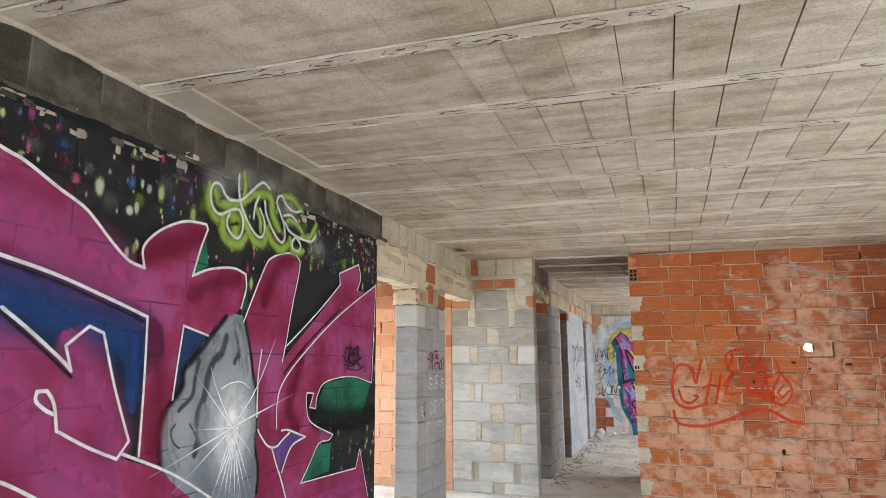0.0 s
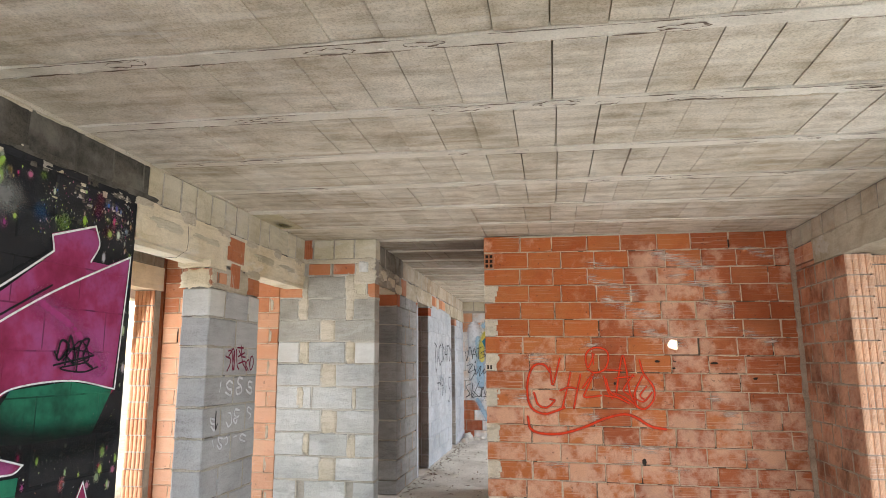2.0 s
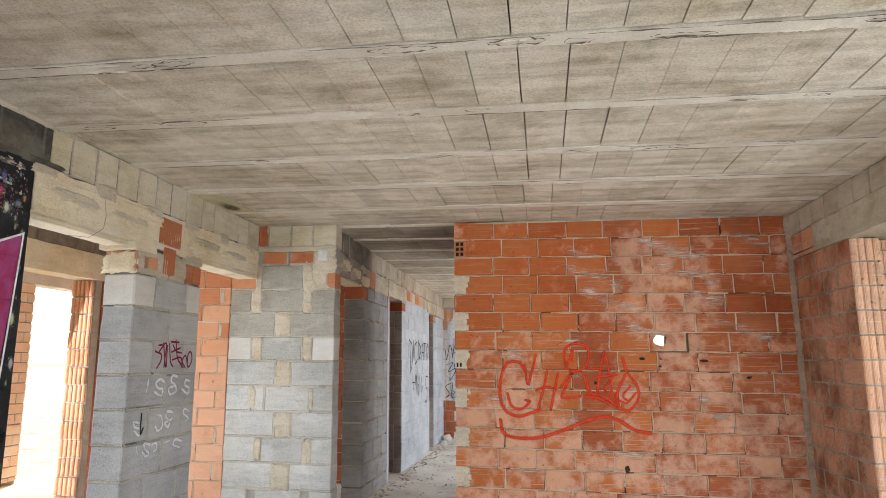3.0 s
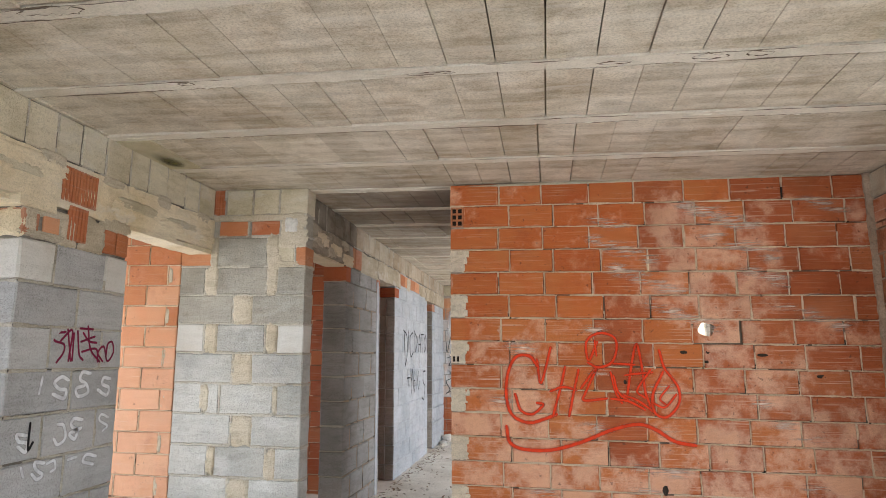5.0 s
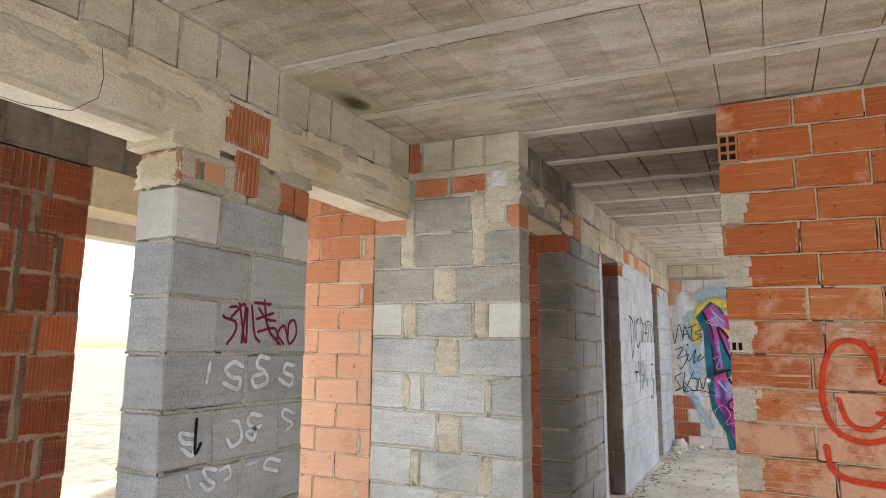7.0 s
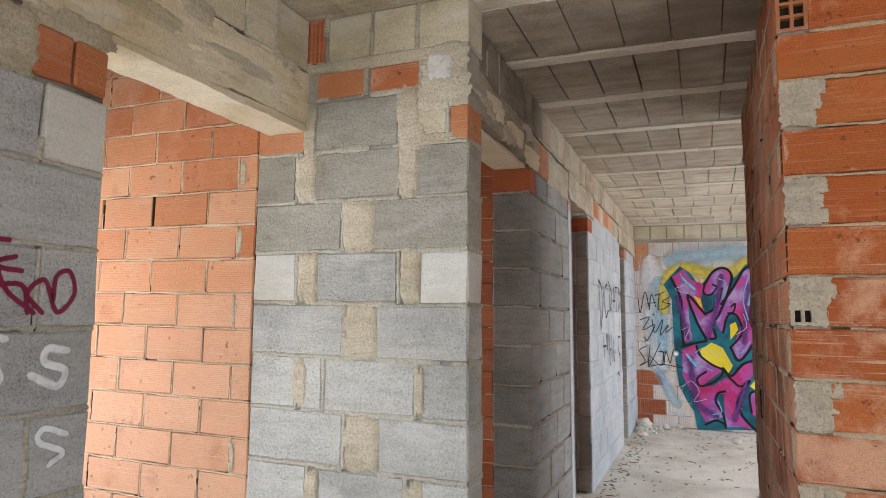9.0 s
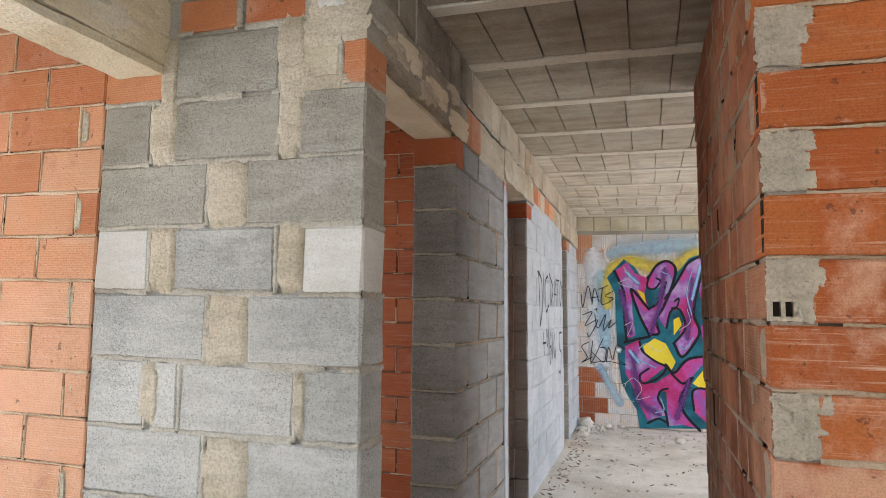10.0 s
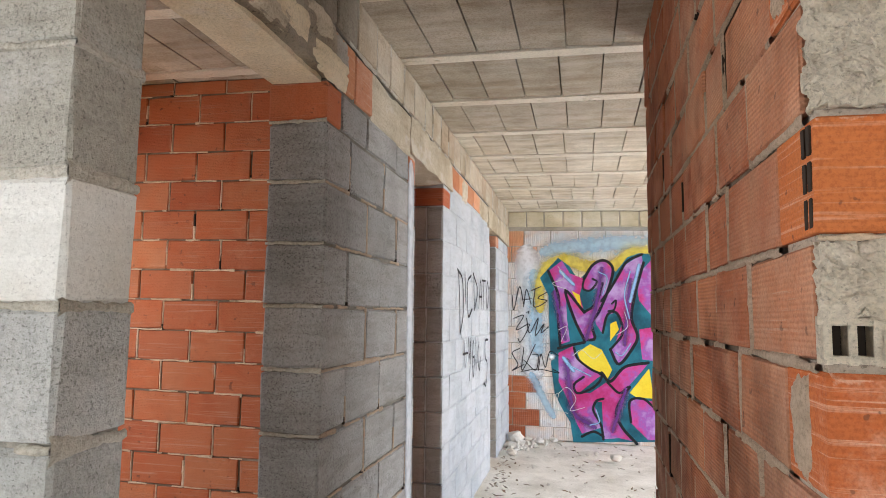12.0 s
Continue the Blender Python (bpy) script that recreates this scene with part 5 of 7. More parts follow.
# ---- paint on the walls ----
PAINTS = {
    "magenta": paint_material("magenta_paint", [(0.22, 0.016, 0.060), (0.31, 0.032, 0.108), (0.36, 0.075, 0.220)]),
    "blue": paint_material("dark_blue_paint", [(0.010, 0.011, 0.014), (0.014, 0.018, 0.03)]),
    "navy": paint_material("navy_paint", [(0.01, 0.02, 0.06), (0.015, 0.05, 0.16)]),
    "green": paint_material("green_paint", [(0.008, 0.06, 0.035), (0.015, 0.14, 0.08), (0.02, 0.20, 0.11)]),
    "purple": paint_material("purple_paint", [(0.10, 0.05, 0.22), (0.20, 0.09, 0.32)]),
    "black": spray_material("black_rim_spray", (0.012, 0.012, 0.014), 0.4),
    "blackarea": paint_material("black_paint", [(0.012, 0.012, 0.013), (0.02, 0.02, 0.022)]),
    "rock": paint_material("grey_paint", [(0.15, 0.175, 0.20), (0.235, 0.265, 0.295), (0.31, 0.345, 0.37)]),
    "rocklight": paint_material("light_grey_paint", [(0.24, 0.26, 0.28), (0.34, 0.36, 0.38)]),
    "rockdark": spray_material("dark_grey_spray", (0.06, 0.07, 0.08), 0.8, 0.85),
    "white": spray_material("white_spray", (0.80, 0.80, 0.79), 0.30),
    "starline": spray_material("star_spray", (0.90, 0.92, 0.93), 0.8, 0.95),
    "core": spray_material("star_core_spray", (0.95, 0.97, 0.97), 0.75, 1.0, True),
    "mistspot": spray_material("pale_mist_spot", (0.30, 0.30, 0.28), 1.0, 0.7, True),
    "glow": spray_material("glow_spray", (0.88, 0.92, 0.93), 1.0, 1.0, True),
    "lime": spray_material("lime_spray", (0.33, 0.50, 0.09), 1.0, 0.9),
    "purplesoft": spray_material("purple_soft_spray", (0.16, 0.055, 0.24), 1.0, 0.8),
    "bluesoft": spray_material("blue_soft_spray", (0.014, 0.055, 0.20), 1.0, 0.85),
    "darkred": spray_material("dark_red_spray", (0.22, 0.008, 0.035), 1.0, 0.6),
    "pinksoft": spray_material("pink_soft_spray", (0.46, 0.075, 0.25), 1.0, 0.6),
    "blacksoft": spray_material("black_soft_spray", (0.01, 0.012, 0.012), 1.0, 0.9),
    "rocksoft": spray_material("pale_grey_spray", (0.36, 0.39, 0.41), 1.0, 0.7),
    "palewhite": spray_material("pale_spray", (0.70, 0.75, 0.66), 0.8, 0.95),
    "tagblack": spray_material("black_spray", (0.015, 0.015, 0.018), 0.35),
    "spray": spray_material("red_spray", (0.72, 0.050, 0.010), 0.85, 0.95),
    "wine": spray_material("wine_spray", (0.22, 0.010, 0.05), 0.4, 0.9),
    "chalk": spray_material("white_thin_spray", (0.78, 0.79, 0.80), 0.6, 0.9),
    "teal": paint_material("teal_paint", [(0.010, 0.07, 0.10), (0.015, 0.13, 0.18), (0.02, 0.18, 0.24)], False),
    "pinkpaint": paint_material("pink_paint", [(0.42, 0.025, 0.14), (0.50, 0.06, 0.26), (0.30, 0.10, 0.38), (0.45, 0.30, 0.55)], False),
    "yellow": paint_material("yellow_paint", [(0.72, 0.52, 0.02), (0.80, 0.66, 0.06)], False),
    "bluehaze": spray_material("blue_haze_spray", (0.38, 0.62, 0.80), 1.0, 0.55),
    "whitehaze": spray_material("white_haze_spray", (0.80, 0.83, 0.86), 1.0, 0.8),
    "yellowsoft": spray_material("yellow_soft_spray", (0.78, 0.62, 0.06), 1.0, 0.7),
    "skyblue": spray_material("sky_blue_spray", (0.30, 0.52, 0.78), 0.9, 0.9),
    "paleblue": spray_material("pale_blue_spray", (0.25, 0.48, 0.62), 0.7, 0.8),
}

# (kind, paint, width, points along the wall and up)
MURAL = [
    ('fill', 'magenta', 0.0, [(1.884, 2.107), (2.145, 2.027), (2.225, 2.007), (2.36, 1.948), (2.482, 1.898), (2.609, 1.798), (2.696, 1.741), (2.778, 1.723), (2.764, 1.801), (2.82, 1.869), (2.912, 1.927), (3.013, 1.965), (3.133, 1.975), (3.146, 1.954), (3.104, 1.855), (3.063, 1.727), (3.181, 1.773), (3.345, 1.8), (3.446, 1.782), (3.456, 1.712), (3.422, 1.611), (3.324, 1.525), (3.187, 1.467), (3.025, 1.503), (3.004, 1.355), (2.985, 1.193), (3.005, 0.898), (2.813, 0.987), (2.814, 1.527), (2.644, 1.576), (2.392, 1.643), (2.184, 1.682), (1.931, 1.732)]),
    ('fill', 'magenta', 0.0, [(1.944, 1.622), (2.204, 1.517), (2.308, 1.448), (2.434, 1.356), (2.477, 1.318), (2.447, 1.404), (2.539, 1.476), (2.604, 1.454), (2.676, 1.252), (2.764, 1.049), (2.723, 0.992), (3.005, 0.898), (3.389, 0.676), (3.994, 0.28), (2.043, 0.815)]),
    ('fill', 'blue', 0.0, [(1.931, 1.732), (2.184, 1.682), (2.392, 1.643), (2.644, 1.576), (2.814, 1.527), (2.813, 0.987), (2.733, 1.01), (2.764, 1.049), (2.676, 1.252), (2.604, 1.454), (2.539, 1.476), (2.447, 1.404), (2.477, 1.318), (2.434, 1.356), (2.308, 1.448), (2.204, 1.517), (1.944, 1.622)]),
    ('fill', 'green', 0.0, [(3.063, 1.727), (3.136, 1.94), (3.168, 1.787)]),
    ('fill', 'green', 0.0, [(3.425, 1.565), (3.449, 1.74), (3.485, 1.759), (3.476, 1.63)]),
    ('fill', 'magenta', 0.0, [(3.431, 1.544), (3.603, 1.846), (3.666, 1.9), (3.811, 1.957), (3.911, 1.952), (3.951, 1.893), (3.886, 1.662), (3.831, 1.442), (3.803, 1.352), (3.928, 1.444), (4.171, 1.616), (4.449, 1.832), (4.43, 1.921), (4.705, 2.014), (4.751, 1.923), (4.71, 1.832), (4.825, 1.832), (4.989, 1.901), (4.984, 1.791), (4.931, 1.213), (4.628, 1.259), (4.29, 1.233), (4.192, 1.155), (4.17, 1.085), (4.112, 1.089), (4.14, 1.167), (4.076, 1.176), (4.067, 1.114), (4.123, 1.006), (4.389, 0.91), (4.342, 0.882), (4.219, 0.874), (4.116, 0.769), (4.03, 0.684), (4.711, 0.671), (4.767, 0.781), (4.905, 0.447), (4.898, 0.023), (3.55, 0.41), (3.45, 0.65), (3.45, 1.019), (3.45, 1.352)]),
    ('fill', 'black', 0.0, [(3.843, 1.437), (3.951, 1.893), (4.448, 1.85), (4.169, 1.649)]),
    ('fill', 'green', 0.0, [(4.932, 1.206), (4.628, 1.251), (4.291, 1.223), (4.183, 1.085), (4.212, 1.009), (4.482, 0.986), (4.803, 0.995)]),
    ('fill', 'green', 0.0, [(4.03, 0.684), (4.207, 0.866), (4.377, 0.862), (4.363, 0.7)]),
    ('fill', 'purple', 0.0, [(3.756, 0.914), (3.818, 0.939), (3.899, 0.969), (3.974, 0.958), (4.06, 0.934), (3.943, 0.904), (3.884, 0.855), (3.834, 0.778)]),
    ('fill', 'navy', 0.0, [(3.025, 1.498), (3.187, 1.467), (3.118, 1.391), (3.032, 1.26), (2.991, 1.197), (3.004, 1.355)]),
    ('fill', 'rock', 0.0, [(3.449, 1.575), (3.488, 1.49), (3.519, 1.393), (3.54, 1.295), (3.575, 1.21), (3.591, 1.057), (3.586, 0.934), (3.616, 0.848), (3.627, 0.765), (3.601, 0.676), (3.567, 0.578), (3.347, 0.65), (3.149, 0.761), (3.003, 0.867), (2.943, 0.929), (2.926, 1.011), (2.929, 1.077), (2.951, 1.148), (2.999, 1.198), (3.046, 1.24), (3.051, 1.297), (3.069, 1.336), (3.116, 1.375), (3.156, 1.431), (3.207, 1.466), (3.259, 1.515), (3.322, 1.559), (3.385, 1.579)]),
    ('fill', 'rocklight', 0.0, [(3.217, 1.38), (3.295, 1.455), (3.36, 1.432), (3.4, 1.332), (3.351, 1.246), (3.278, 1.213), (3.23, 1.297)]),
    ('fill', 'rocklight', 0.0, [(2.955, 1.078), (3.048, 1.167), (3.101, 1.12), (3.101, 1.031), (3.178, 0.912), (3.08, 0.904), (2.98, 0.981)]),
    ('line', 'rockdark', 0.05, [(3.322, 1.457), (3.294, 1.39), (3.241, 1.351), (3.207, 1.287), (3.191, 1.2), (3.154, 1.117), (3.169, 1.031), (3.149, 0.961)]),
    ('line', 'rockdark', 0.03, [(3.14, 1.351), (3.121, 1.277), (3.109, 1.204), (3.037, 1.149)]),
    ('line', 'rockdark', 0.035, [(3.397, 1.487), (3.43, 1.405), (3.399, 1.351)]),
    ('line', 'rocksoft', 0.05, [(3.26, 1.455), (3.215, 1.376), (3.172, 1.338)]),
    ('line', 'rocksoft', 0.05, [(3.403, 1.528), (3.464, 1.434), (3.491, 1.323)]),
    ('line', 'rocksoft', 0.06, [(2.98, 1.118), (2.991, 1.003), (3.03, 0.93)]),
    ('line', 'rockdark', 0.012, [(3.015, 1.088), (2.99, 1.059), (3.006, 1.02), (3.043, 0.989)]),
    ('line', 'rockdark', 0.012, [(3.104, 1.081), (3.155, 1.02)]),
    ('line', 'rocksoft', 0.09, [(3.187, 1.113), (3.186, 1.023), (3.282, 0.943)]),
    ('line', 'rocksoft', 0.07, [(3.4, 1.522), (3.438, 1.434), (3.48, 1.306)]),
    ('line', 'blacksoft', 0.045, [(3.306, 1.552), (3.207, 1.461), (3.116, 1.37), (3.046, 1.314), (3.039, 1.236), (2.945, 1.143), (2.923, 1.04), (2.94, 0.93)]),
    ('line', 'blacksoft', 0.03, [(3.454, 1.567), (3.519, 1.393), (3.545, 1.295), (3.582, 1.182), (3.596, 1.056), (3.591, 0.933), (3.623, 0.82), (3.617, 0.713)]),
    ('line', 'purplesoft', 0.22, [(1.936, 1.684), (2.192, 1.62), (2.4, 1.575), (2.651, 1.513), (2.78, 1.476)]),
    ('line', 'bluesoft', 0.3, [(1.945, 1.606), (2.2, 1.549), (2.454, 1.492), (2.744, 1.419)]),
    ('line', 'bluesoft', 0.12, [(2.755, 1.40), (2.765, 1.31), (2.765, 1.22)]),
    ('line', 'darkred', 0.16, [(2.83, 1.80), (2.95, 1.86), (3.06, 1.90)]),
    ('line', 'darkred', 0.13, [(3.10, 1.66), (3.21, 1.71), (3.34, 1.74)]),
    ('line', 'pinksoft', 0.3, [(1.991, 1.862), (2.165, 1.851), (2.354, 1.794), (2.578, 1.708)]),
    ('line', 'pinksoft', 0.22, [(2.515, 1.357), (2.601, 1.235), (2.679, 1.088)]),
    ('line', 'pinksoft', 0.26, [(2.116, 1.358), (2.29, 1.251), (2.371, 1.068), (2.608, 0.923)]),
    ('line', 'darkred', 0.14, [(2.858, 1.445), (2.911, 1.22), (2.898, 1.022)]),
    ('line', 'pinksoft', 0.16, [(4.42, 1.596), (4.62, 1.495), (4.794, 1.348)]),
    ('line', 'darkred', 0.14, [(3.637, 1.702), (3.732, 1.863), (3.842, 1.91)]),
    ('line', 'darkred', 0.12, [(3.993, 1.351), (3.889, 1.11), (3.952, 1.016)]),
    ('line', 'pinksoft', 0.14, [(4.224, 0.52), (4.498, 0.564), (4.815, 0.542)]),
    ('line', 'blacksoft', 0.2, [(4.233, 1.023), (4.558, 0.979), (4.892, 0.988)]),
    ('line', 'white', 0.02, [(1.884, 2.107), (2.145, 2.027), (2.225, 2.007), (2.36, 1.948), (2.482, 1.898), (2.609, 1.798), (2.696, 1.741), (2.778, 1.723)]),
    ('line', 'white', 0.018, [(2.778, 1.723), (2.764, 1.801), (2.82, 1.869), (2.912, 1.927), (3.013, 1.965), (3.133, 1.975), (3.146, 1.954), (3.104, 1.855), (3.063, 1.727)]),
    ('line', 'white', 0.018, [(3.063, 1.727), (3.181, 1.773), (3.345, 1.8), (3.446, 1.782), (3.456, 1.712), (3.422, 1.611)]),
    ('line', 'white', 0.02, [(1.931, 1.732), (2.184, 1.682), (2.392, 1.643), (2.644, 1.576), (2.814, 1.527)]),
    ('line', 'white', 0.018, [(2.814, 1.527), (2.821, 1.267), (2.821, 0.986)]),
    ('line', 'white', 0.02, [(2.204, 1.517), (2.308, 1.448), (2.434, 1.356), (2.477, 1.318)]),
    ('line', 'white', 0.018, [(2.477, 1.318), (2.447, 1.404), (2.539, 1.476), (2.604, 1.454)]),
    ('line', 'white', 0.018, [(2.604, 1.454), (2.676, 1.252), (2.764, 1.049)]),
    ('line', 'white', 0.018, [(2.764, 1.049), (2.711, 0.989), (2.571, 1.049), (2.442, 1.117)]),
    ('line', 'white', 0.02, [(2.442, 1.117), (2.422, 1.207), (2.391, 1.252), (2.354, 1.251), (2.353, 1.221), (2.388, 1.191), (2.422, 1.174)]),
    ('line', 'white', 0.018, [(2.735, 1.005), (3.005, 0.893), (3.244, 0.76), (3.524, 0.585)]),
    ('line', 'white', 0.018, [(2.157, 1.016), (2.265, 0.978), (2.388, 0.908)]),
    ('line', 'white', 0.015, [(3.187, 1.467), (3.025, 1.503), (3.004, 1.355), (2.985, 1.193)]),
    ('line', 'white', 0.015, [(3.445, 1.544), (3.602, 1.831), (3.666, 1.9), (3.811, 1.949), (3.911, 1.952), (3.951, 1.893), (3.886, 1.662), (3.831, 1.442), (3.803, 1.352)]),
    ('line', 'white', 0.015, [(3.843, 1.437), (4.169, 1.643), (4.449, 1.843), (4.431, 1.913), (4.706, 2.01), (4.743, 1.921), (4.693, 1.83)]),
    ('line', 'white', 0.015, [(3.771, 1.003), (3.768, 1.133), (3.825, 1.247), (4.051, 1.415), (4.456, 1.651), (4.99, 1.898), (4.984, 1.791), (4.942, 1.213)]),
    ('line', 'white', 0.012, [(4.941, 1.205), (4.628, 1.255), (4.291, 1.23), (4.192, 1.155), (4.171, 1.079), (4.106, 1.09), (4.146, 1.167), (4.07, 1.174), (4.067, 1.114), (4.123, 1.006), (4.389, 0.91), (4.342, 0.882), (4.219, 0.874), (4.116, 0.769), (4.03, 0.684), (4.712, 0.664), (4.767, 0.777), (4.905, 0.447)]),
    ('line', 'white', 0.017, [(3.609, 1.409), (3.588, 1.294), (3.587, 1.182), (3.59, 1.076)]),
    ('line', 'white', 0.017, [(3.604, 1.011), (3.636, 0.972), (3.699, 0.921), (3.772, 0.909), (3.829, 0.937), (3.899, 0.969)]),
    ('line', 'white', 0.017, [(3.82, 0.988), (3.881, 0.985), (3.957, 0.963), (4.066, 0.93), (3.943, 0.904), (3.884, 0.855), (3.835, 0.772)]),
    ('line', 'white', 0.017, [(3.737, 0.899), (3.784, 0.811), (3.832, 0.732), (3.882, 0.632), (3.92, 0.558)]),
    ('line', 'black', 0.01, [(2.187, 1.66), (2.395, 1.62), (2.647, 1.551), (2.792, 1.509)]),
    ('line', 'black', 0.01, [(3.841, 1.468), (4.168, 1.683), (4.411, 1.835)]),
    ('line', 'black', 0.01, [(3.823, 1.286), (4.049, 1.447), (4.454, 1.684)]),
    ('line', 'black', 0.01, [(2.48, 1.295), (2.332, 1.408), (2.206, 1.497)]),
    ('glow', 'white', 0.46, [(3.394, 1.042), (1.0, 1.5)]),
    ('glow', 'core', 0.17, [(3.394, 1.042), (1.0, 2.3)]),
    ('line', 'starline', 0.018, [(3.394, 1.042), (3.265, 1.227), (3.217, 1.328)]),
    ('line', 'starline', 0.018, [(3.394, 1.042), (3.571, 1.214), (3.73, 1.47)]),
    ('line', 'starline', 0.018, [(3.394, 1.042), (3.915, 1.169)]),
    ('line', 'starline', 0.015, [(3.394, 1.042), (3.106, 1.306)]),
    ('line', 'starline', 0.015, [(3.394, 1.042), (3.012, 0.809)]),
    ('line', 'starline', 0.015, [(3.394, 1.042), (2.88, 0.896)]),
    ('line', 'starline', 0.015, [(3.394, 1.042), (3.265, 0.738)]),
    ('line', 'starline', 0.015, [(3.394, 1.042), (3.365, 0.718)]),
    ('line', 'starline', 0.015, [(3.394, 1.042), (3.471, 0.697)]),
    ('line', 'starline', 0.015, [(3.394, 1.042), (3.558, 0.733)]),
    ('line', 'starline', 0.015, [(3.394, 1.042), (3.092, 1.058)]),
    ('line', 'starline', 0.015, [(3.394, 1.042), (3.57, 0.889)]),
    ('line', 'starline', 0.016, [(3.297, 1.225), (3.366, 1.249), (3.453, 1.251), (3.524, 1.215)]),
    ('line', 'starline', 0.013, [(3.385, 0.954), (3.247, 0.723)]),
    ('line', 'starline', 0.013, [(3.391, 0.954), (3.299, 0.701)]),
    ('line', 'starline', 0.013, [(3.397, 0.953), (3.344, 0.687)]),
    ('line', 'starline', 0.013, [(3.403, 0.952), (3.388, 0.674)]),
    ('line', 'starline', 0.013, [(3.409, 0.951), (3.442, 0.663)]),
    ('line', 'starline', 0.013, [(3.415, 0.951), (3.494, 0.662)]),
    ('line', 'starline', 0.013, [(3.421, 0.95), (3.538, 0.684)]),
    ('glow', 'mistspot', 0.34, [(3.198, 2.189), (1.0, 0.8)]),
    ('glow', 'mistspot', 0.4, [(3.391, 2.261), (1.0, 0.6)]),
    ('glow', 'mistspot', 0.3, [(3.64, 2.291), (1.0, 0.7)]),
    ('glow', 'mistspot', 0.3, [(4.139, 2.031), (1.0, 0.75)]),
    ('glow', 'mistspot', 0.36, [(3.814, 2.204), (1.0, 0.7)]),
    ('line', 'lime', 0.07, [(3.133, 2.144), (3.129, 2.097), (3.149, 2.047), (3.201, 2.015), (3.266, 2.034)]),
    ('line', 'lime', 0.11, [(3.317, 2.048), (3.345, 2.026), (3.339, 1.987)]),
    ('line', 'lime', 0.08, [(3.242, 2.013), (3.247, 1.958), (3.301, 1.918), (3.38, 1.926), (3.432, 1.976)]),
    ('line', 'lime', 0.08, [(3.396, 2.08), (3.438, 2.015), (3.5, 1.959), (3.579, 1.967), (3.605, 2.027)]),
    ('line', 'lime', 0.08, [(3.501, 2.209), (3.591, 2.231), (3.635, 2.207), (3.65, 2.135), (3.697, 2.082)]),
    ('line', 'lime', 0.08, [(3.605, 2.033), (3.661, 1.982), (3.739, 1.957), (3.804, 1.994)]),
    ('line', 'lime', 0.05, [(3.394, 2.28), (3.403, 2.228), (3.397, 2.183)]),
    ('line', 'lime', 0.06, [(3.27, 2.094), (3.356, 2.123), (3.445, 2.174)]),
    ('line', 'lime', 0.06, [(3.752, 2.262), (3.833, 2.268), (3.933, 2.224)]),
    ('line', 'lime', 0.06, [(3.818, 2.133), (3.89, 2.134), (3.94, 2.104)]),
    ('line', 'lime', 0.06, [(3.967, 2.069), (4.043, 2.083), (4.105, 2.158)]),
    ('line', 'lime', 0.07, [(3.838, 2.013), (3.864, 1.965), (3.948, 1.979)]),
    ('line', 'lime', 0.07, [(3.191, 2.123), (3.21, 2.094), (3.277, 2.104)]),
    ('line', 'lime', 0.05, [(3.507, 2.128), (3.54, 2.081), (3.544, 2.036)]),
    ('line', 'palewhite', 0.022, [(3.332, 2.135), (3.275, 2.132), (3.239, 2.152), (3.216, 2.179), (3.182, 2.187), (3.155, 2.169), (3.142, 2.132), (3.15, 2.085), (3.181, 2.049), (3.223, 2.042), (3.264, 2.062), (3.314, 2.087), (3.363, 2.093), (3.393, 2.05), (3.393, 1.992), (3.36, 1.951), (3.315, 1.96), (3.278, 1.989), (3.271, 2.024), (3.286, 2.055)]),
    ('line', 'palewhite', 0.022, [(3.349, 2.267), (3.349, 2.208), (3.369, 2.132), (3.415, 2.069), (3.466, 2.021), (3.517, 1.992), (3.557, 1.993), (3.58, 2.028), (3.576, 2.082), (3.536, 2.135)]),
    ('line', 'palewhite', 0.022, [(3.289, 2.127), (3.367, 2.146), (3.429, 2.191), (3.498, 2.253), (3.556, 2.287), (3.609, 2.27)]),
    ('line', 'palewhite', 0.022, [(3.517, 2.197), (3.491, 2.146), (3.481, 2.083)]),
    ('line', 'palewhite', 0.022, [(3.573, 2.186), (3.588, 2.128), (3.634, 2.069), (3.691, 2.018), (3.747, 1.997), (3.773, 2.033), (3.763, 2.096), (3.726, 2.152), (3.689, 2.201), (3.697, 2.242), (3.735, 2.257), (3.766, 2.226), (3.826, 2.2), (3.885, 2.2), (3.927, 2.216)]),
    ('line', 'palewhite', 0.022, [(3.759, 2.153), (3.828, 2.168), (3.889, 2.148)]),
    ('line', 'palewhite', 0.022, [(3.773, 2.114), (3.81, 2.079), (3.882, 2.06), (3.975, 2.054), (4.058, 2.058), (4.102, 2.094)]),
    ('line', 'palewhite', 0.022, [(3.883, 2.053), (3.849, 2.015), (3.869, 1.979), (3.924, 1.978), (3.94, 2.014), (3.895, 2.052)]),
    ('line', 'tagblack', 0.008, [(4.561, 1.35), (4.663, 1.441), (4.725, 1.349), (4.546, 1.314), (4.692, 1.294), (4.795, 1.318)]),
    ('line', 'tagblack', 0.006, [(4.583, 1.404), (4.749, 1.379), (4.625, 1.331)]),
]
MURAL_MORE = [
    ('line', 'tagblack', 0.011, [(4.519, 1.367), (4.539, 1.439), (4.589, 1.414), (4.535, 1.351), (4.503, 1.387)]),
    ('line', 'tagblack', 0.011, [(4.573, 1.331), (4.594, 1.462), (4.639, 1.336), (4.567, 1.383), (4.652, 1.41)]),
    ('line', 'tagblack', 0.011, [(4.649, 1.304), (4.661, 1.426), (4.719, 1.449), (4.688, 1.362), (4.757, 1.314)]),
    ('line', 'tagblack', 0.009, [(4.503, 1.326), (4.614, 1.347), (4.759, 1.373)]),
]
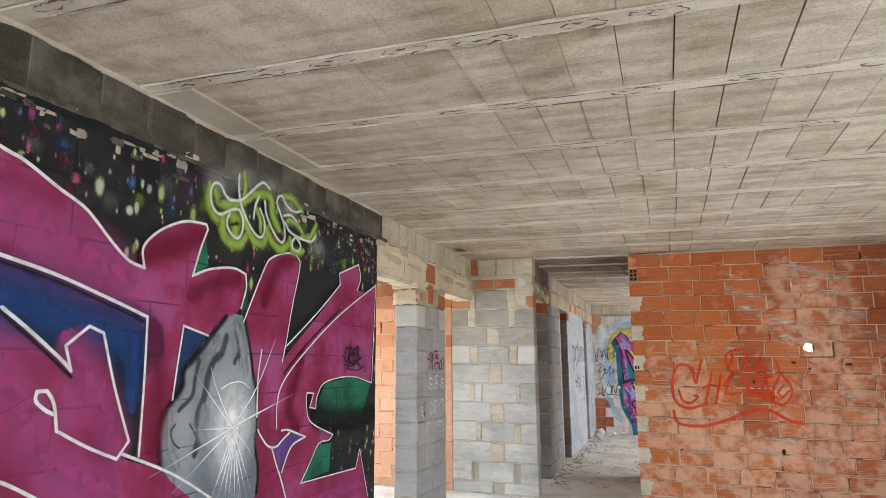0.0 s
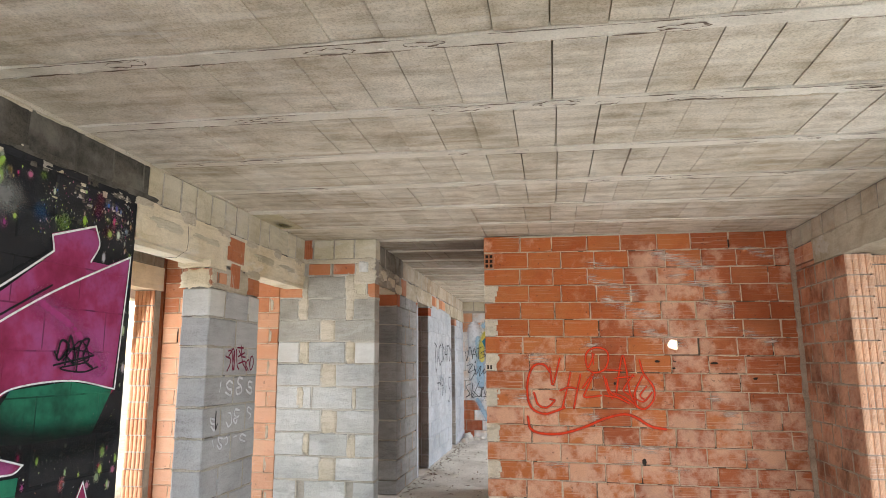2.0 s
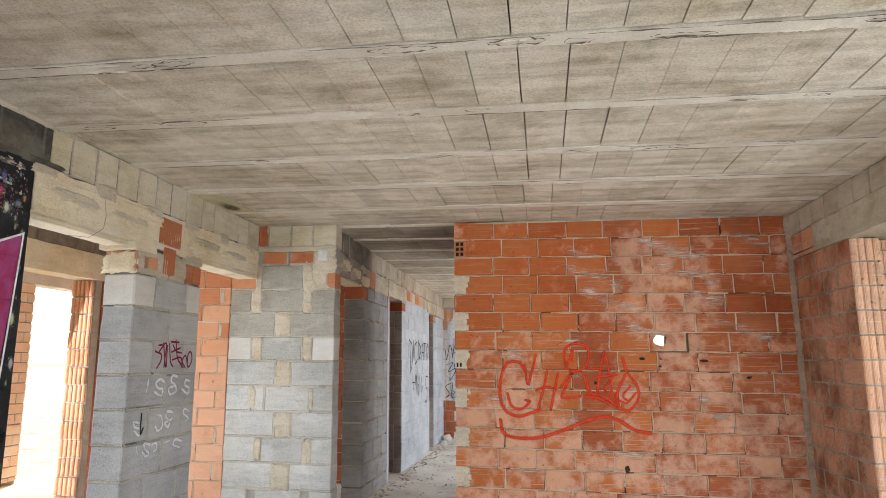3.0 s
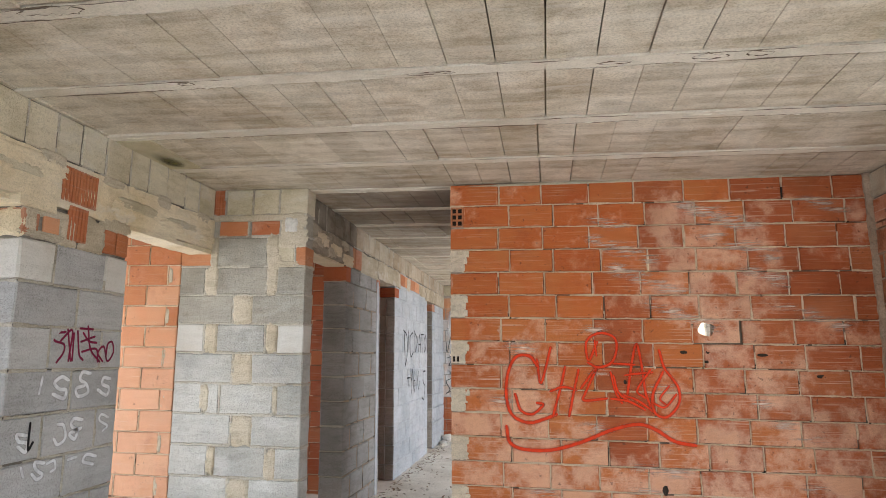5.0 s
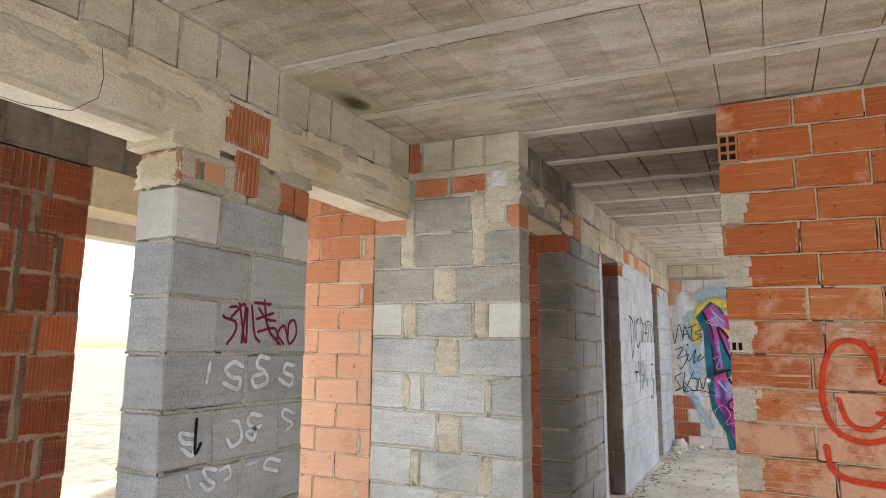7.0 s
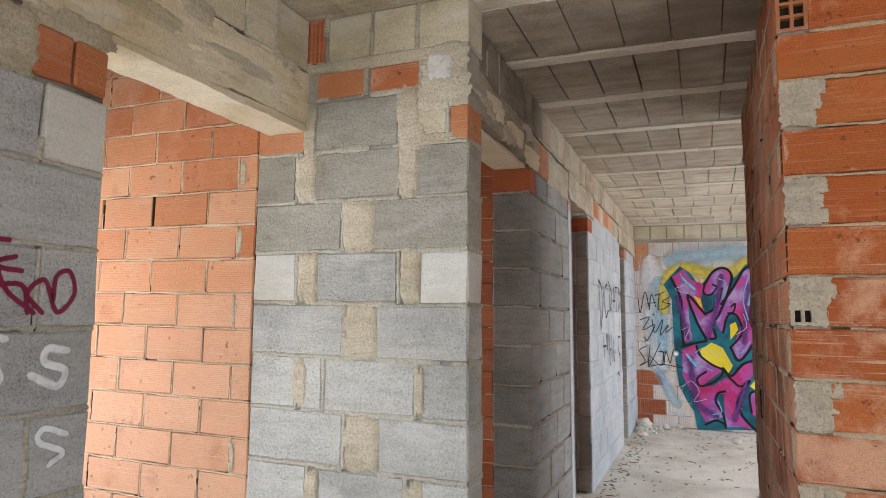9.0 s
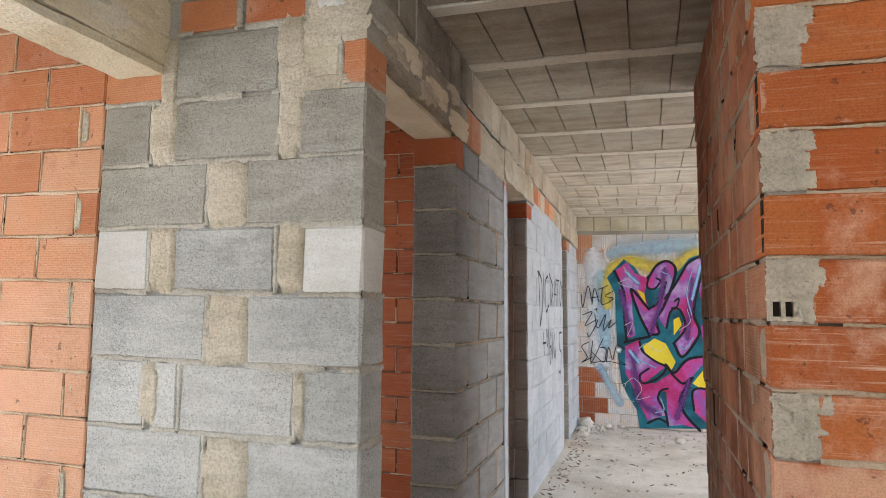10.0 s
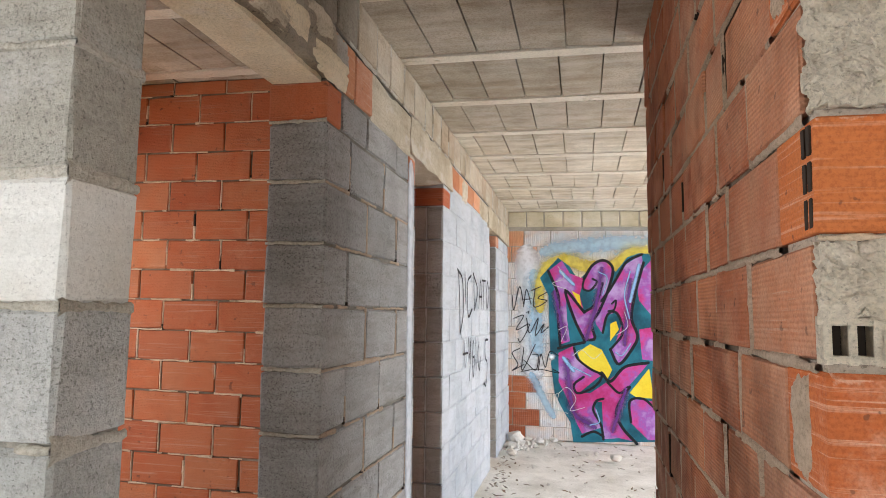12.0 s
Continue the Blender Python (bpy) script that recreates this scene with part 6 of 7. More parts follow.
RED_TAG = [
    ('line', 'spray', 0.022, [(0.392, 1.273), (0.413, 1.139), (0.476, 1.348)]),
    ('line', 'spray', 0.026, [(0.391, 1.243), (0.344, 1.303), (0.26, 1.296), (0.208, 1.194), (0.197, 1.047), (0.234, 0.94), (0.331, 0.897), (0.428, 0.92), (0.494, 0.946)]),
    ('line', 'spray', 0.022, [(0.254, 1.063), (0.284, 0.973), (0.354, 0.949), (0.421, 1.004), (0.392, 1.016)]),
    ('line', 'spray', 0.022, [(0.56, 1.227), (0.532, 1.113), (0.483, 0.947)]),
    ('line', 'spray', 0.022, [(0.476, 1.091), (0.548, 1.114), (0.618, 1.098)]),
    ('line', 'spray', 0.022, [(0.642, 1.211), (0.61, 1.082), (0.579, 0.948)]),
    ('line', 'spray', 0.022, [(0.66, 1.114), (0.751, 1.227), (0.681, 1.082), (0.672, 1.034), (0.798, 1.045)]),
    ('line', 'spray', 0.022, [(0.759, 1.379), (0.709, 1.276), (0.693, 1.357), (0.715, 1.413), (0.787, 1.442), (0.865, 1.414), (0.877, 1.339), (0.841, 1.259), (0.761, 1.233), (0.708, 1.259)]),
    ('line', 'spray', 0.016, [(0.747, 1.392), (0.755, 1.308)]),
    ('line', 'spray', 0.022, [(0.837, 1.195), (0.862, 1.083), (0.891, 1.027)]),
    ('line', 'spray', 0.022, [(0.93, 1.078), (0.967, 1.275), (0.997, 1.371), (1.021, 1.242), (1.035, 1.085), (1.066, 0.992)]),
    ('line', 'spray', 0.016, [(0.924, 1.186), (1.067, 1.199)]),
    ('line', 'spray', 0.02, [(0.908, 1.065), (0.984, 1.038), (1.077, 0.97)]),
    ('line', 'spray', 0.022, [(1.13, 1.326), (1.154, 1.227), (1.225, 1.117), (1.224, 1.018), (1.153, 0.94), (1.083, 0.967), (1.077, 1.07), (1.14, 1.199)]),
    ('line', 'spray', 0.016, [(1.171, 1.117), (1.118, 1.048), (1.151, 1.011)]),
    ('line', 'spray', 0.028, [(0.196, 0.865), (0.213, 0.78), (0.293, 0.74), (0.469, 0.738), (0.661, 0.793), (0.819, 0.858), (0.975, 0.895), (1.08, 0.868), (1.185, 0.801), (1.296, 0.779)]),
]
RED_TAG_MORE = [
    ('line', 'spray', 0.018, [(0.861, 1.256), (0.972, 1.249)]),
    ('line', 'spray', 0.018, [(0.952, 1.192), (1.076, 1.202)]),
    ('line', 'spray', 0.02, [(1.066, 1.21), (0.987, 1.096), (1.026, 1.055)]),
    ('line', 'spray', 0.02, [(0.854, 1.173), (0.884, 1.073), (1.02, 0.985)]),
    ('line', 'spray', 0.018, [(1.079, 1.02), (1.143, 0.997), (1.21, 1.068)]),
    ('line', 'spray', 0.02, [(0.84, 1.045), (0.934, 1.03), (1.015, 0.989)]),
]
PIER_TAG = [
    ('line', 'wine', 0.009, [(6.166, 1.424), (6.104, 1.414), (6.101, 1.382), (6.161, 1.366), (6.164, 1.328), (6.125, 1.282)]),
    ('line', 'wine', 0.009, [(6.18, 1.435), (6.215, 1.29)]),
    ('line', 'wine', 0.009, [(6.141, 1.384), (6.21, 1.433), (6.2, 1.289)]),
    ('line', 'wine', 0.009, [(6.223, 1.418), (6.225, 1.29)]),
    ('line', 'wine', 0.009, [(6.247, 1.43), (6.269, 1.321), (6.297, 1.292)]),
    ('line', 'wine', 0.009, [(6.265, 1.445), (6.353, 1.444)]),
    ('line', 'wine', 0.009, [(6.277, 1.381), (6.37, 1.408)]),
    ('line', 'wine', 0.009, [(6.289, 1.332), (6.388, 1.346), (6.407, 1.284)]),
    ('line', 'wine', 0.009, [(6.317, 1.456), (6.347, 1.344), (6.421, 1.283)]),
    ('line', 'wine', 0.009, [(6.287, 1.423), (6.33, 1.385), (6.386, 1.377)]),
    ('line', 'wine', 0.009, [(6.442, 1.284), (6.404, 1.326), (6.445, 1.359), (6.48, 1.285), (6.523, 1.329), (6.508, 1.383), (6.474, 1.371), (6.469, 1.317)]),
    ('line', 'chalk', 0.014, [(6.047, 1.209), (6.036, 1.149)]),
    ('line', 'chalk', 0.018, [(6.207, 1.199), (6.166, 1.213), (6.124, 1.186), (6.159, 1.157), (6.201, 1.15), (6.191, 1.112), (6.126, 1.134)]),
    ('line', 'chalk', 0.018, [(6.355, 1.225), (6.306, 1.232), (6.291, 1.198), (6.338, 1.171), (6.352, 1.131), (6.289, 1.116), (6.268, 1.153), (6.319, 1.165)]),
    ('line', 'chalk', 0.018, [(6.508, 1.194), (6.465, 1.199), (6.458, 1.168), (6.511, 1.146), (6.492, 1.11), (6.431, 1.138)]),
    ('line', 'chalk', 0.016, [(5.981, 0.966), (5.933, 0.975), (5.945, 0.945), (5.994, 0.931), (5.988, 0.895), (5.947, 0.92)]),
    ('line', 'black', 0.01, [(6.001, 1.015), (6.001, 0.905), (6.025, 0.93)]),
    ('line', 'chalk', 0.016, [(6.171, 0.995), (6.207, 0.985), (6.224, 0.927), (6.179, 0.902), (6.154, 0.927)]),
    ('line', 'chalk', 0.018, [(6.323, 1.003), (6.271, 1.011), (6.256, 0.981), (6.3, 0.951), (6.286, 0.915), (6.251, 0.943), (6.32, 0.96)]),
    ('line', 'chalk', 0.014, [(6.521, 0.996), (6.469, 1.015), (6.456, 0.987), (6.518, 0.954), (6.489, 0.932)]),
    ('line', 'chalk', 0.014, [(5.974, 0.826), (5.986, 0.795)]),
    ('line', 'chalk', 0.016, [(6.099, 0.832), (6.049, 0.841), (6.059, 0.81), (6.1, 0.78), (6.069, 0.766), (6.04, 0.791)]),
    ('line', 'chalk', 0.014, [(6.128, 0.827), (6.165, 0.832), (6.175, 0.798), (6.153, 0.787)]),
    ('line', 'chalk', 0.014, [(6.26, 0.824), (6.305, 0.828)]),
    ('line', 'chalk', 0.016, [(6.445, 0.813), (6.383, 0.829), (6.358, 0.8), (6.428, 0.777)]),
]
HALL_TAG = [
    ('line', 'tagblack', 0.019, [(10.838, 1.597), (10.875, 1.451), (10.904, 1.199)]),
    ('line', 'tagblack', 0.019, [(10.805, 1.605), (10.986, 1.542), (11.016, 1.326), (10.905, 1.189)]),
    ('line', 'tagblack', 0.019, [(11.079, 1.602), (11.11, 1.393)]),
    ('line', 'tagblack', 0.019, [(11.335, 1.596), (11.181, 1.53), (11.211, 1.304), (11.37, 1.352)]),
    ('line', 'tagblack', 0.019, [(11.446, 1.614), (11.481, 1.352)]),
    ('line', 'tagblack', 0.019, [(11.418, 1.617), (11.627, 1.502), (11.509, 1.365)]),
    ('line', 'tagblack', 0.019, [(11.69, 1.367), (11.78, 1.579), (11.849, 1.356)]),
    ('line', 'tagblack', 0.016, [(11.703, 1.454), (11.85, 1.454)]),
    ('line', 'tagblack', 0.019, [(11.916, 1.587), (11.951, 1.358)]),
    ('line', 'tagblack', 0.016, [(11.847, 1.587), (12.054, 1.593)]),
    ('line', 'tagblack', 0.019, [(12.164, 1.591), (12.091, 1.492), (12.129, 1.359), (12.239, 1.498), (12.164, 1.591)]),
    ('line', 'tagblack', 0.019, [(12.316, 1.571), (12.32, 1.361)]),
    ('line', 'tagblack', 0.016, [(11.044, 1.131), (11.085, 0.957)]),
    ('line', 'tagblack', 0.016, [(11.012, 1.048), (11.192, 1.048)]),
    ('line', 'tagblack', 0.016, [(11.216, 1.148), (11.246, 1.012), (11.321, 1.144), (11.263, 0.854)]),
    ('line', 'tagblack', 0.016, [(11.43, 1.117), (11.378, 1.004), (11.422, 0.862), (11.475, 0.997), (11.418, 1.002)]),
    ('line', 'tagblack', 0.016, [(11.545, 1.113), (11.551, 0.898)]),
    ('line', 'tagblack', 0.016, [(11.694, 1.107), (11.637, 1.012), (11.7, 0.886), (11.761, 0.98)]),
    ('line', 'tagblack', 0.019, [(12.17, 1.103), (12.023, 1.095), (12.026, 0.964), (12.135, 0.903), (12.065, 0.739), (11.944, 0.764)]),
]
FAR_MURAL = [
    ('line', 'whitehaze', 0.4, [(-0.98, 1.85), (-0.96, 1.276), (-0.941, 0.85)]),
    ('line', 'bluehaze', 0.35, [(-0.655, 2.026), (-0.078, 2.082), (0.392, 2.045)]),
    ('line', 'bluehaze', 0.28, [(-0.906, 1.651), (-0.89, 1.03)]),
    ('line', 'bluehaze', 0.16, [(-0.92, 0.62), (-0.84, 0.45), (-0.76, 0.30)]),
    ('line', 'yellowsoft', 0.2, [(-0.86, 1.45), (-0.85, 1.651), (-0.781, 1.838), (-0.656, 1.902)]),
    ('line', 'yellowsoft', 0.25, [(-0.504, 1.887), (-0.352, 1.837), (-0.082, 1.834), (0.098, 1.956), (0.333, 1.985)]),
    ('fill', 'teal', 0.0, [(-0.855, 1.713), (-0.656, 1.932), (-0.534, 1.838), (-0.444, 1.682), (-0.352, 1.774), (-0.231, 1.885), (-0.111, 1.835), (-0.053, 1.774), (0.068, 1.927), (0.186, 1.968), (0.562, 1.94), (0.517, 0.035), (-0.522, -0.015), (-0.55, 0.191), (-0.638, 0.337), (-0.709, 0.484), (-0.744, 0.788), (-0.755, 1.032), (-0.764, 1.526)]),
    ('fill', 'pinkpaint', 0.0, [(-0.762, 1.788), (-0.614, 1.9), (-0.535, 1.762), (-0.384, 1.7), (-0.434, 1.527), (-0.388, 1.344), (-0.267, 1.435), (-0.204, 1.62), (-0.325, 1.576), (-0.397, 1.602), (-0.384, 1.713), (-0.291, 1.848), (-0.17, 1.897), (-0.082, 1.804), (-0.133, 1.59), (-0.238, 1.344), (-0.317, 1.222), (-0.283, 1.07), (-0.391, 1.05), (-0.496, 1.281), (-0.579, 1.558), (-0.57, 1.28), (-0.542, 1.036), (-0.658, 0.996), (-0.661, 1.279), (-0.677, 1.526)]),
    ('fill', 'pinkpaint', 0.0, [(0.025, 1.834), (0.215, 1.955), (0.23, 1.833), (0.137, 1.529), (0.097, 1.287), (0.152, 1.108), (0.109, 0.987), (-0.039, 0.805), (-0.125, 0.953), (-0.064, 1.044), (-0.003, 1.226), (-0.061, 1.346), (-0.149, 1.315), (-0.211, 1.132), (-0.27, 1.223), (-0.279, 1.405), (-0.207, 1.466), (-0.115, 1.59), (-0.024, 1.742)]),
    ('fill', 'pinkpaint', 0.0, [(-0.664, 0.911), (-0.511, 0.987), (-0.483, 0.885), (-0.335, 0.768), (-0.23, 0.681), (-0.307, 0.619), (-0.457, 0.494), (-0.338, 0.498), (-0.159, 0.623), (0.018, 0.776), (0.251, 0.812), (0.191, 0.74), (0.044, 0.57), (-0.077, 0.329), (-0.02, 0.155), (0.12, 0.016), (-0.052, 0.048), (-0.214, 0.029), (-0.221, 0.413), (-0.31, 0.409), (-0.236, 0.146), (-0.431, 0.077), (-0.489, 0.194), (-0.577, 0.43), (-0.666, 0.607)]),
    ('fill', 'pinkpaint', 0.0, [(0.152, 1.712), (0.332, 1.924), (0.561, 1.891), (0.547, 1.292), (0.318, 1.289), (0.177, 1.468)]),
    ('fill', 'pinkpaint', 0.0, [(0.171, 1.168), (0.545, 1.232), (0.535, 0.819), (0.194, 0.858)]),
    ('fill', 'pinkpaint', 0.0, [(0.071, 0.452), (0.3, 0.431), (0.527, 0.469), (0.517, 0.064), (0.235, 0.039), (0.055, 0.217)]),
    ('fill', 'yellow', 0.0, [(-0.465, 0.916), (-0.332, 1.009), (-0.213, 0.951), (-0.111, 0.743), (-0.159, 0.652), (-0.306, 0.738), (-0.424, 0.795)]),
    ('fill', 'yellow', 0.0, [(0.06, 0.512), (0.261, 0.765), (0.3, 0.46), (0.129, 0.466)]),
    ('fill', 'yellow', 0.0, [(-0.121, 1.224), (-0.061, 1.255), (-0.034, 1.165), (-0.124, 1.043)]),
    ('fill', 'yellow', 0.0, [(-0.519, 1.577), (-0.434, 1.527), (-0.412, 1.374)]),
    ('line', 'tagblack', 0.03, [(-0.762, 1.788), (-0.659, 1.526), (-0.661, 1.279), (-0.645, 0.997)]),
    ('line', 'tagblack', 0.03, [(-0.391, 1.05), (-0.496, 1.281), (-0.579, 1.576), (-0.388, 1.344)]),
    ('line', 'tagblack', 0.028, [(-0.388, 1.344), (-0.267, 1.435), (-0.192, 1.65)]),
    ('line', 'tagblack', 0.03, [(-0.384, 1.7), (-0.291, 1.848), (-0.17, 1.897), (-0.082, 1.804), (-0.133, 1.59), (-0.238, 1.344), (-0.317, 1.222), (-0.283, 1.07), (-0.391, 1.05)]),
    ('line', 'tagblack', 0.022, [(-0.384, 1.7), (-0.397, 1.602), (-0.325, 1.576), (-0.251, 1.663), (-0.293, 1.7)]),
    ('line', 'tagblack', 0.028, [(-0.207, 1.466), (-0.115, 1.59), (-0.024, 1.742), (0.066, 1.883), (0.215, 1.955)]),
    ('line', 'tagblack', 0.03, [(0.231, 1.864), (0.137, 1.529), (0.097, 1.287), (0.152, 1.108), (0.109, 0.987), (-0.039, 0.805), (-0.125, 0.953)]),
    ('line', 'tagblack', 0.025, [(-0.125, 0.953), (-0.005, 1.105), (-0.003, 1.226), (-0.061, 1.346), (-0.149, 1.315), (-0.199, 1.132)]),
    ('line', 'tagblack', 0.03, [(-0.663, 0.96), (-0.512, 0.999), (-0.391, 1.026)]),
    ('line', 'tagblack', 0.025, [(-0.5, 0.963), (-0.465, 0.854), (-0.334, 0.749), (-0.217, 0.68), (-0.307, 0.558), (-0.469, 0.493), (-0.504, 0.582), (-0.407, 0.663)]),
    ('line', 'tagblack', 0.03, [(-0.217, 0.711), (-0.13, 0.624), (0.018, 0.776), (0.251, 0.824)]),
    ('line', 'tagblack', 0.03, [(0.061, 0.57), (-0.077, 0.329), (-0.02, 0.155), (0.12, -0.002)]),
    ('line', 'tagblack', 0.025, [(-0.214, 0.029), (-0.236, 0.175), (-0.311, 0.32), (-0.28, 0.416), (-0.209, 0.443)]),
    ('line', 'tagblack', 0.025, [(-0.432, 0.048), (-0.314, 0.102), (-0.214, 0.059)]),
    ('line', 'tagblack', 0.025, [(-0.159, 0.61), (-0.044, 0.507), (0.044, 0.57)]),
    ('line', 'tagblack', 0.025, [(0.067, 0.217), (0.059, 0.423), (0.186, 0.457), (0.299, 0.373)]),
    ('line', 'tagblack', 0.02, [(-0.1, 1.437), (-0.058, 1.467), (-0.077, 1.376), (-0.136, 1.358)]),
    ('line', 'purplesoft', 0.1, [(-0.689, 1.526), (-0.602, 1.096)]),
    ('line', 'purplesoft', 0.1, [(-0.202, 1.773), (-0.267, 1.406), (-0.36, 1.1)]),
    ('line', 'purplesoft', 0.1, [(0.092, 1.65), (0.023, 1.046)]),
    ('line', 'purplesoft', 0.12, [(-0.574, 0.791), (-0.518, 0.312), (-0.342, 0.17)]),
    ('line', 'purplesoft', 0.1, [(0.013, 0.509), (-0.108, 0.151)]),
    ('line', 'skyblue', 0.05, [(-0.626, 1.776), (-0.505, 1.651)]),
    ('line', 'skyblue', 0.045, [(0.184, 1.833), (0.089, 1.468)]),
    ('line', 'skyblue', 0.05, [(-0.604, 0.851), (-0.515, 0.733)]),
    ('line', 'skyblue', 0.02, [(-0.574, 0.791), (-0.454, 0.734), (-0.336, 0.677)]),
    ('line', 'skyblue', 0.02, [(0.094, 1.773), (0.031, 1.529), (0.074, 1.287)]),
    ('line', 'skyblue', 0.018, [(-0.067, 0.924), (-0.008, 0.895), (0.081, 1.016)]),
    ('line', 'skyblue', 0.016, [(-0.232, 1.774), (-0.144, 1.712), (-0.193, 1.528)]),
    ('line', 'skyblue', 0.02, [(-0.281, 0.321), (-0.253, 0.204), (-0.342, 0.17)]),
    ('line', 'palewhite', 0.007, [(-0.657, 1.838), (-0.596, 1.713), (-0.72, 1.651), (-0.567, 1.589)]),
    ('line', 'palewhite', 0.007, [(-0.662, 1.155), (-0.57, 1.189), (-0.632, 1.034)]),
    ('line', 'palewhite', 0.007, [(-0.513, 0.884), (-0.423, 0.947), (-0.304, 0.859), (-0.214, 0.921)]),
    ('line', 'palewhite', 0.007, [(-0.667, 0.486), (-0.576, 0.55), (-0.488, 0.433), (-0.548, 0.311), (-0.399, 0.347)]),
    ('line', 'palewhite', 0.007, [(-0.064, 1.104), (0.055, 1.197), (0.028, 1.347)]),
    ('line', 'palewhite', 0.007, [(-0.758, 0.423), (-0.667, 0.486), (-0.698, 0.335), (-0.579, 0.28)]),
    ('line', 'paleblue', 0.008, [(-0.38, 2.023), (-0.318, 2.116), (-0.259, 2.021), (-0.32, 1.96)]),
    ('line', 'paleblue', 0.008, [(-0.199, 1.971), (-0.108, 2.032), (-0.051, 1.958), (0.01, 2.019)]),
    ('glow', 'white', 0.1, [(-0.737, 0.867), (1.0, 1.0)]),
    ('line', 'tagblack', 0.01, [(-1.156, 1.524), (-1.138, 1.368), (-1.074, 1.619), (-1.031, 1.431)]),
    ('line', 'tagblack', 0.01, [(-1.031, 1.4), (-0.999, 1.588), (-0.95, 1.431)]),
    ('line', 'tagblack', 0.009, [(-1.05, 1.475), (-0.949, 1.488)]),
    ('line', 'tagblack', 0.01, [(-0.949, 1.576), (-0.843, 1.62)]),
    ('line', 'tagblack', 0.01, [(-0.906, 1.588), (-0.919, 1.4), (-0.782, 1.464), (-0.876, 1.495), (-0.782, 1.557)]),
    ('line', 'tagblack', 0.01, [(-1.138, 1.275), (-1.031, 1.306), (-1.113, 1.15), (-0.97, 1.214), (-1.063, 1.026), (-1.094, 1.056)]),
    ('line', 'tagblack', 0.01, [(-1, 1.275), (-0.969, 1.12), (-0.876, 1.277), (-0.908, 1.091), (-0.815, 1.216), (-0.845, 1.123), (-0.766, 1.185)]),
    ('line', 'tagblack', 0.009, [(-1, 1.338), (-0.975, 1.35), (-0.982, 1.325)]),
    ('line', 'tagblack', 0.01, [(-1.075, 0.952), (-1.157, 0.9), (-1.096, 0.779), (-1.157, 0.716), (-1.033, 0.781)]),
    ('line', 'tagblack', 0.01, [(-1.032, 0.965), (-1.051, 0.718), (-0.909, 0.998)]),
    ('line', 'tagblack', 0.01, [(-1.033, 0.829), (-0.909, 0.722), (-0.878, 0.876), (-0.939, 0.893)]),
    ('line', 'tagblack', 0.01, [(-0.879, 0.723), (-0.848, 0.895), (-0.805, 0.756), (-0.755, 0.922), (-0.664, 0.881)]),
    ('line', 'tagblack', 0.009, [(-1.063, 0.705), (-0.879, 0.735), (-0.665, 0.698), (-0.726, 0.739)]),
]



def areas(shapes):
    """Areas take the flat paint where a colour has both a line and a flat form."""
    return [(k, "blackarea" if k == "fill" and c == "black" else c, w, p) for k, c, w, p in shapes]


painting("wall_mural", "large magenta letter mural with white outlines and grey rock", "mural", areas(MURAL + MURAL_MORE), PAINTS, "x", (LEFT, 1))
painting("red_spray_tag", "red sprayed lettering with a curved underline on brick", "graffiti", [(k, c, w * 1.15, p) for k, c, w, p in RED_TAG + RED_TAG_MORE], PAINTS, "y", (BW, -1))
painting("pier_tags", "wine-red and white sprayed tags on grey blocks", "graffiti", [(k, c, w * 1.35, p) for k, c, w, p in PIER_TAG], PAINTS, "x", (LEFT, 1))
painting("corridor_lettering", "black sprayed lettering on a white block wall", "graffiti", HALL_TAG, PAINTS, "x", (HALL, 1))
painting("far_mural", "pink, teal and yellow letter mural with black outlines", "mural", areas(FAR_MURAL), PAINTS, "y", (FAR, -1))


def paint_drops():
    """Loose drops of paint over the black ground of the mural."""
    rnd = random.Random(21)
    bm = bmesh.new()
    layer = bm.loops.layers.uv.new("UVMap")

    def inside(y, z, pts):
        hit = False
        for (a, b), (c, d) in zip(pts, pts[1:] + pts[:1]):
            if (b > z) != (d > z) and y < (c - a) * (z - b) / (d - b) + a:
                hit = not hit
        return hit

    solid = [p for k, c, w, p in MURAL if k == "fill" and c != "black"]
    made = 0
    while made < 700:
        y = rnd.uniform(1.2, DOOR - 0.02) if made < 320 else rnd.uniform(4.35, DOOR - 0.03)
        z = rnd.uniform(0.2, 2.2) if y > 4.2 else rnd.uniform(1.5, 2.2)
        if made >= 450:
            z = rnd.gauss(2.06, 0.08)
        if z > 2.22 or any(inside(y, z, p) for p in solid):
            continue
        r = rnd.choice((0.003, 0.004, 0.005) if made > 360 else (0.005, 0.008, 0.012, 0.018, 0.026)) * rnd.uniform(0.7, 1.2)
        tall = rnd.uniform(1.0, 2.2)
        d = LEFT + 0.0032
        v = [bm.verts.new((d, y + r * math.cos(a), z + r * tall * math.sin(a))) for a in (k * math.pi / 4 for k in range(8))]
        f = bm.faces.new(v)
        for k, loop in enumerate(f.loops):
            loop[layer].uv = (0.5 + 0.5 * math.cos(k * math.pi / 4), 0.5 + 0.5 * math.sin(k * math.pi / 4))
        made += 1
    return bm


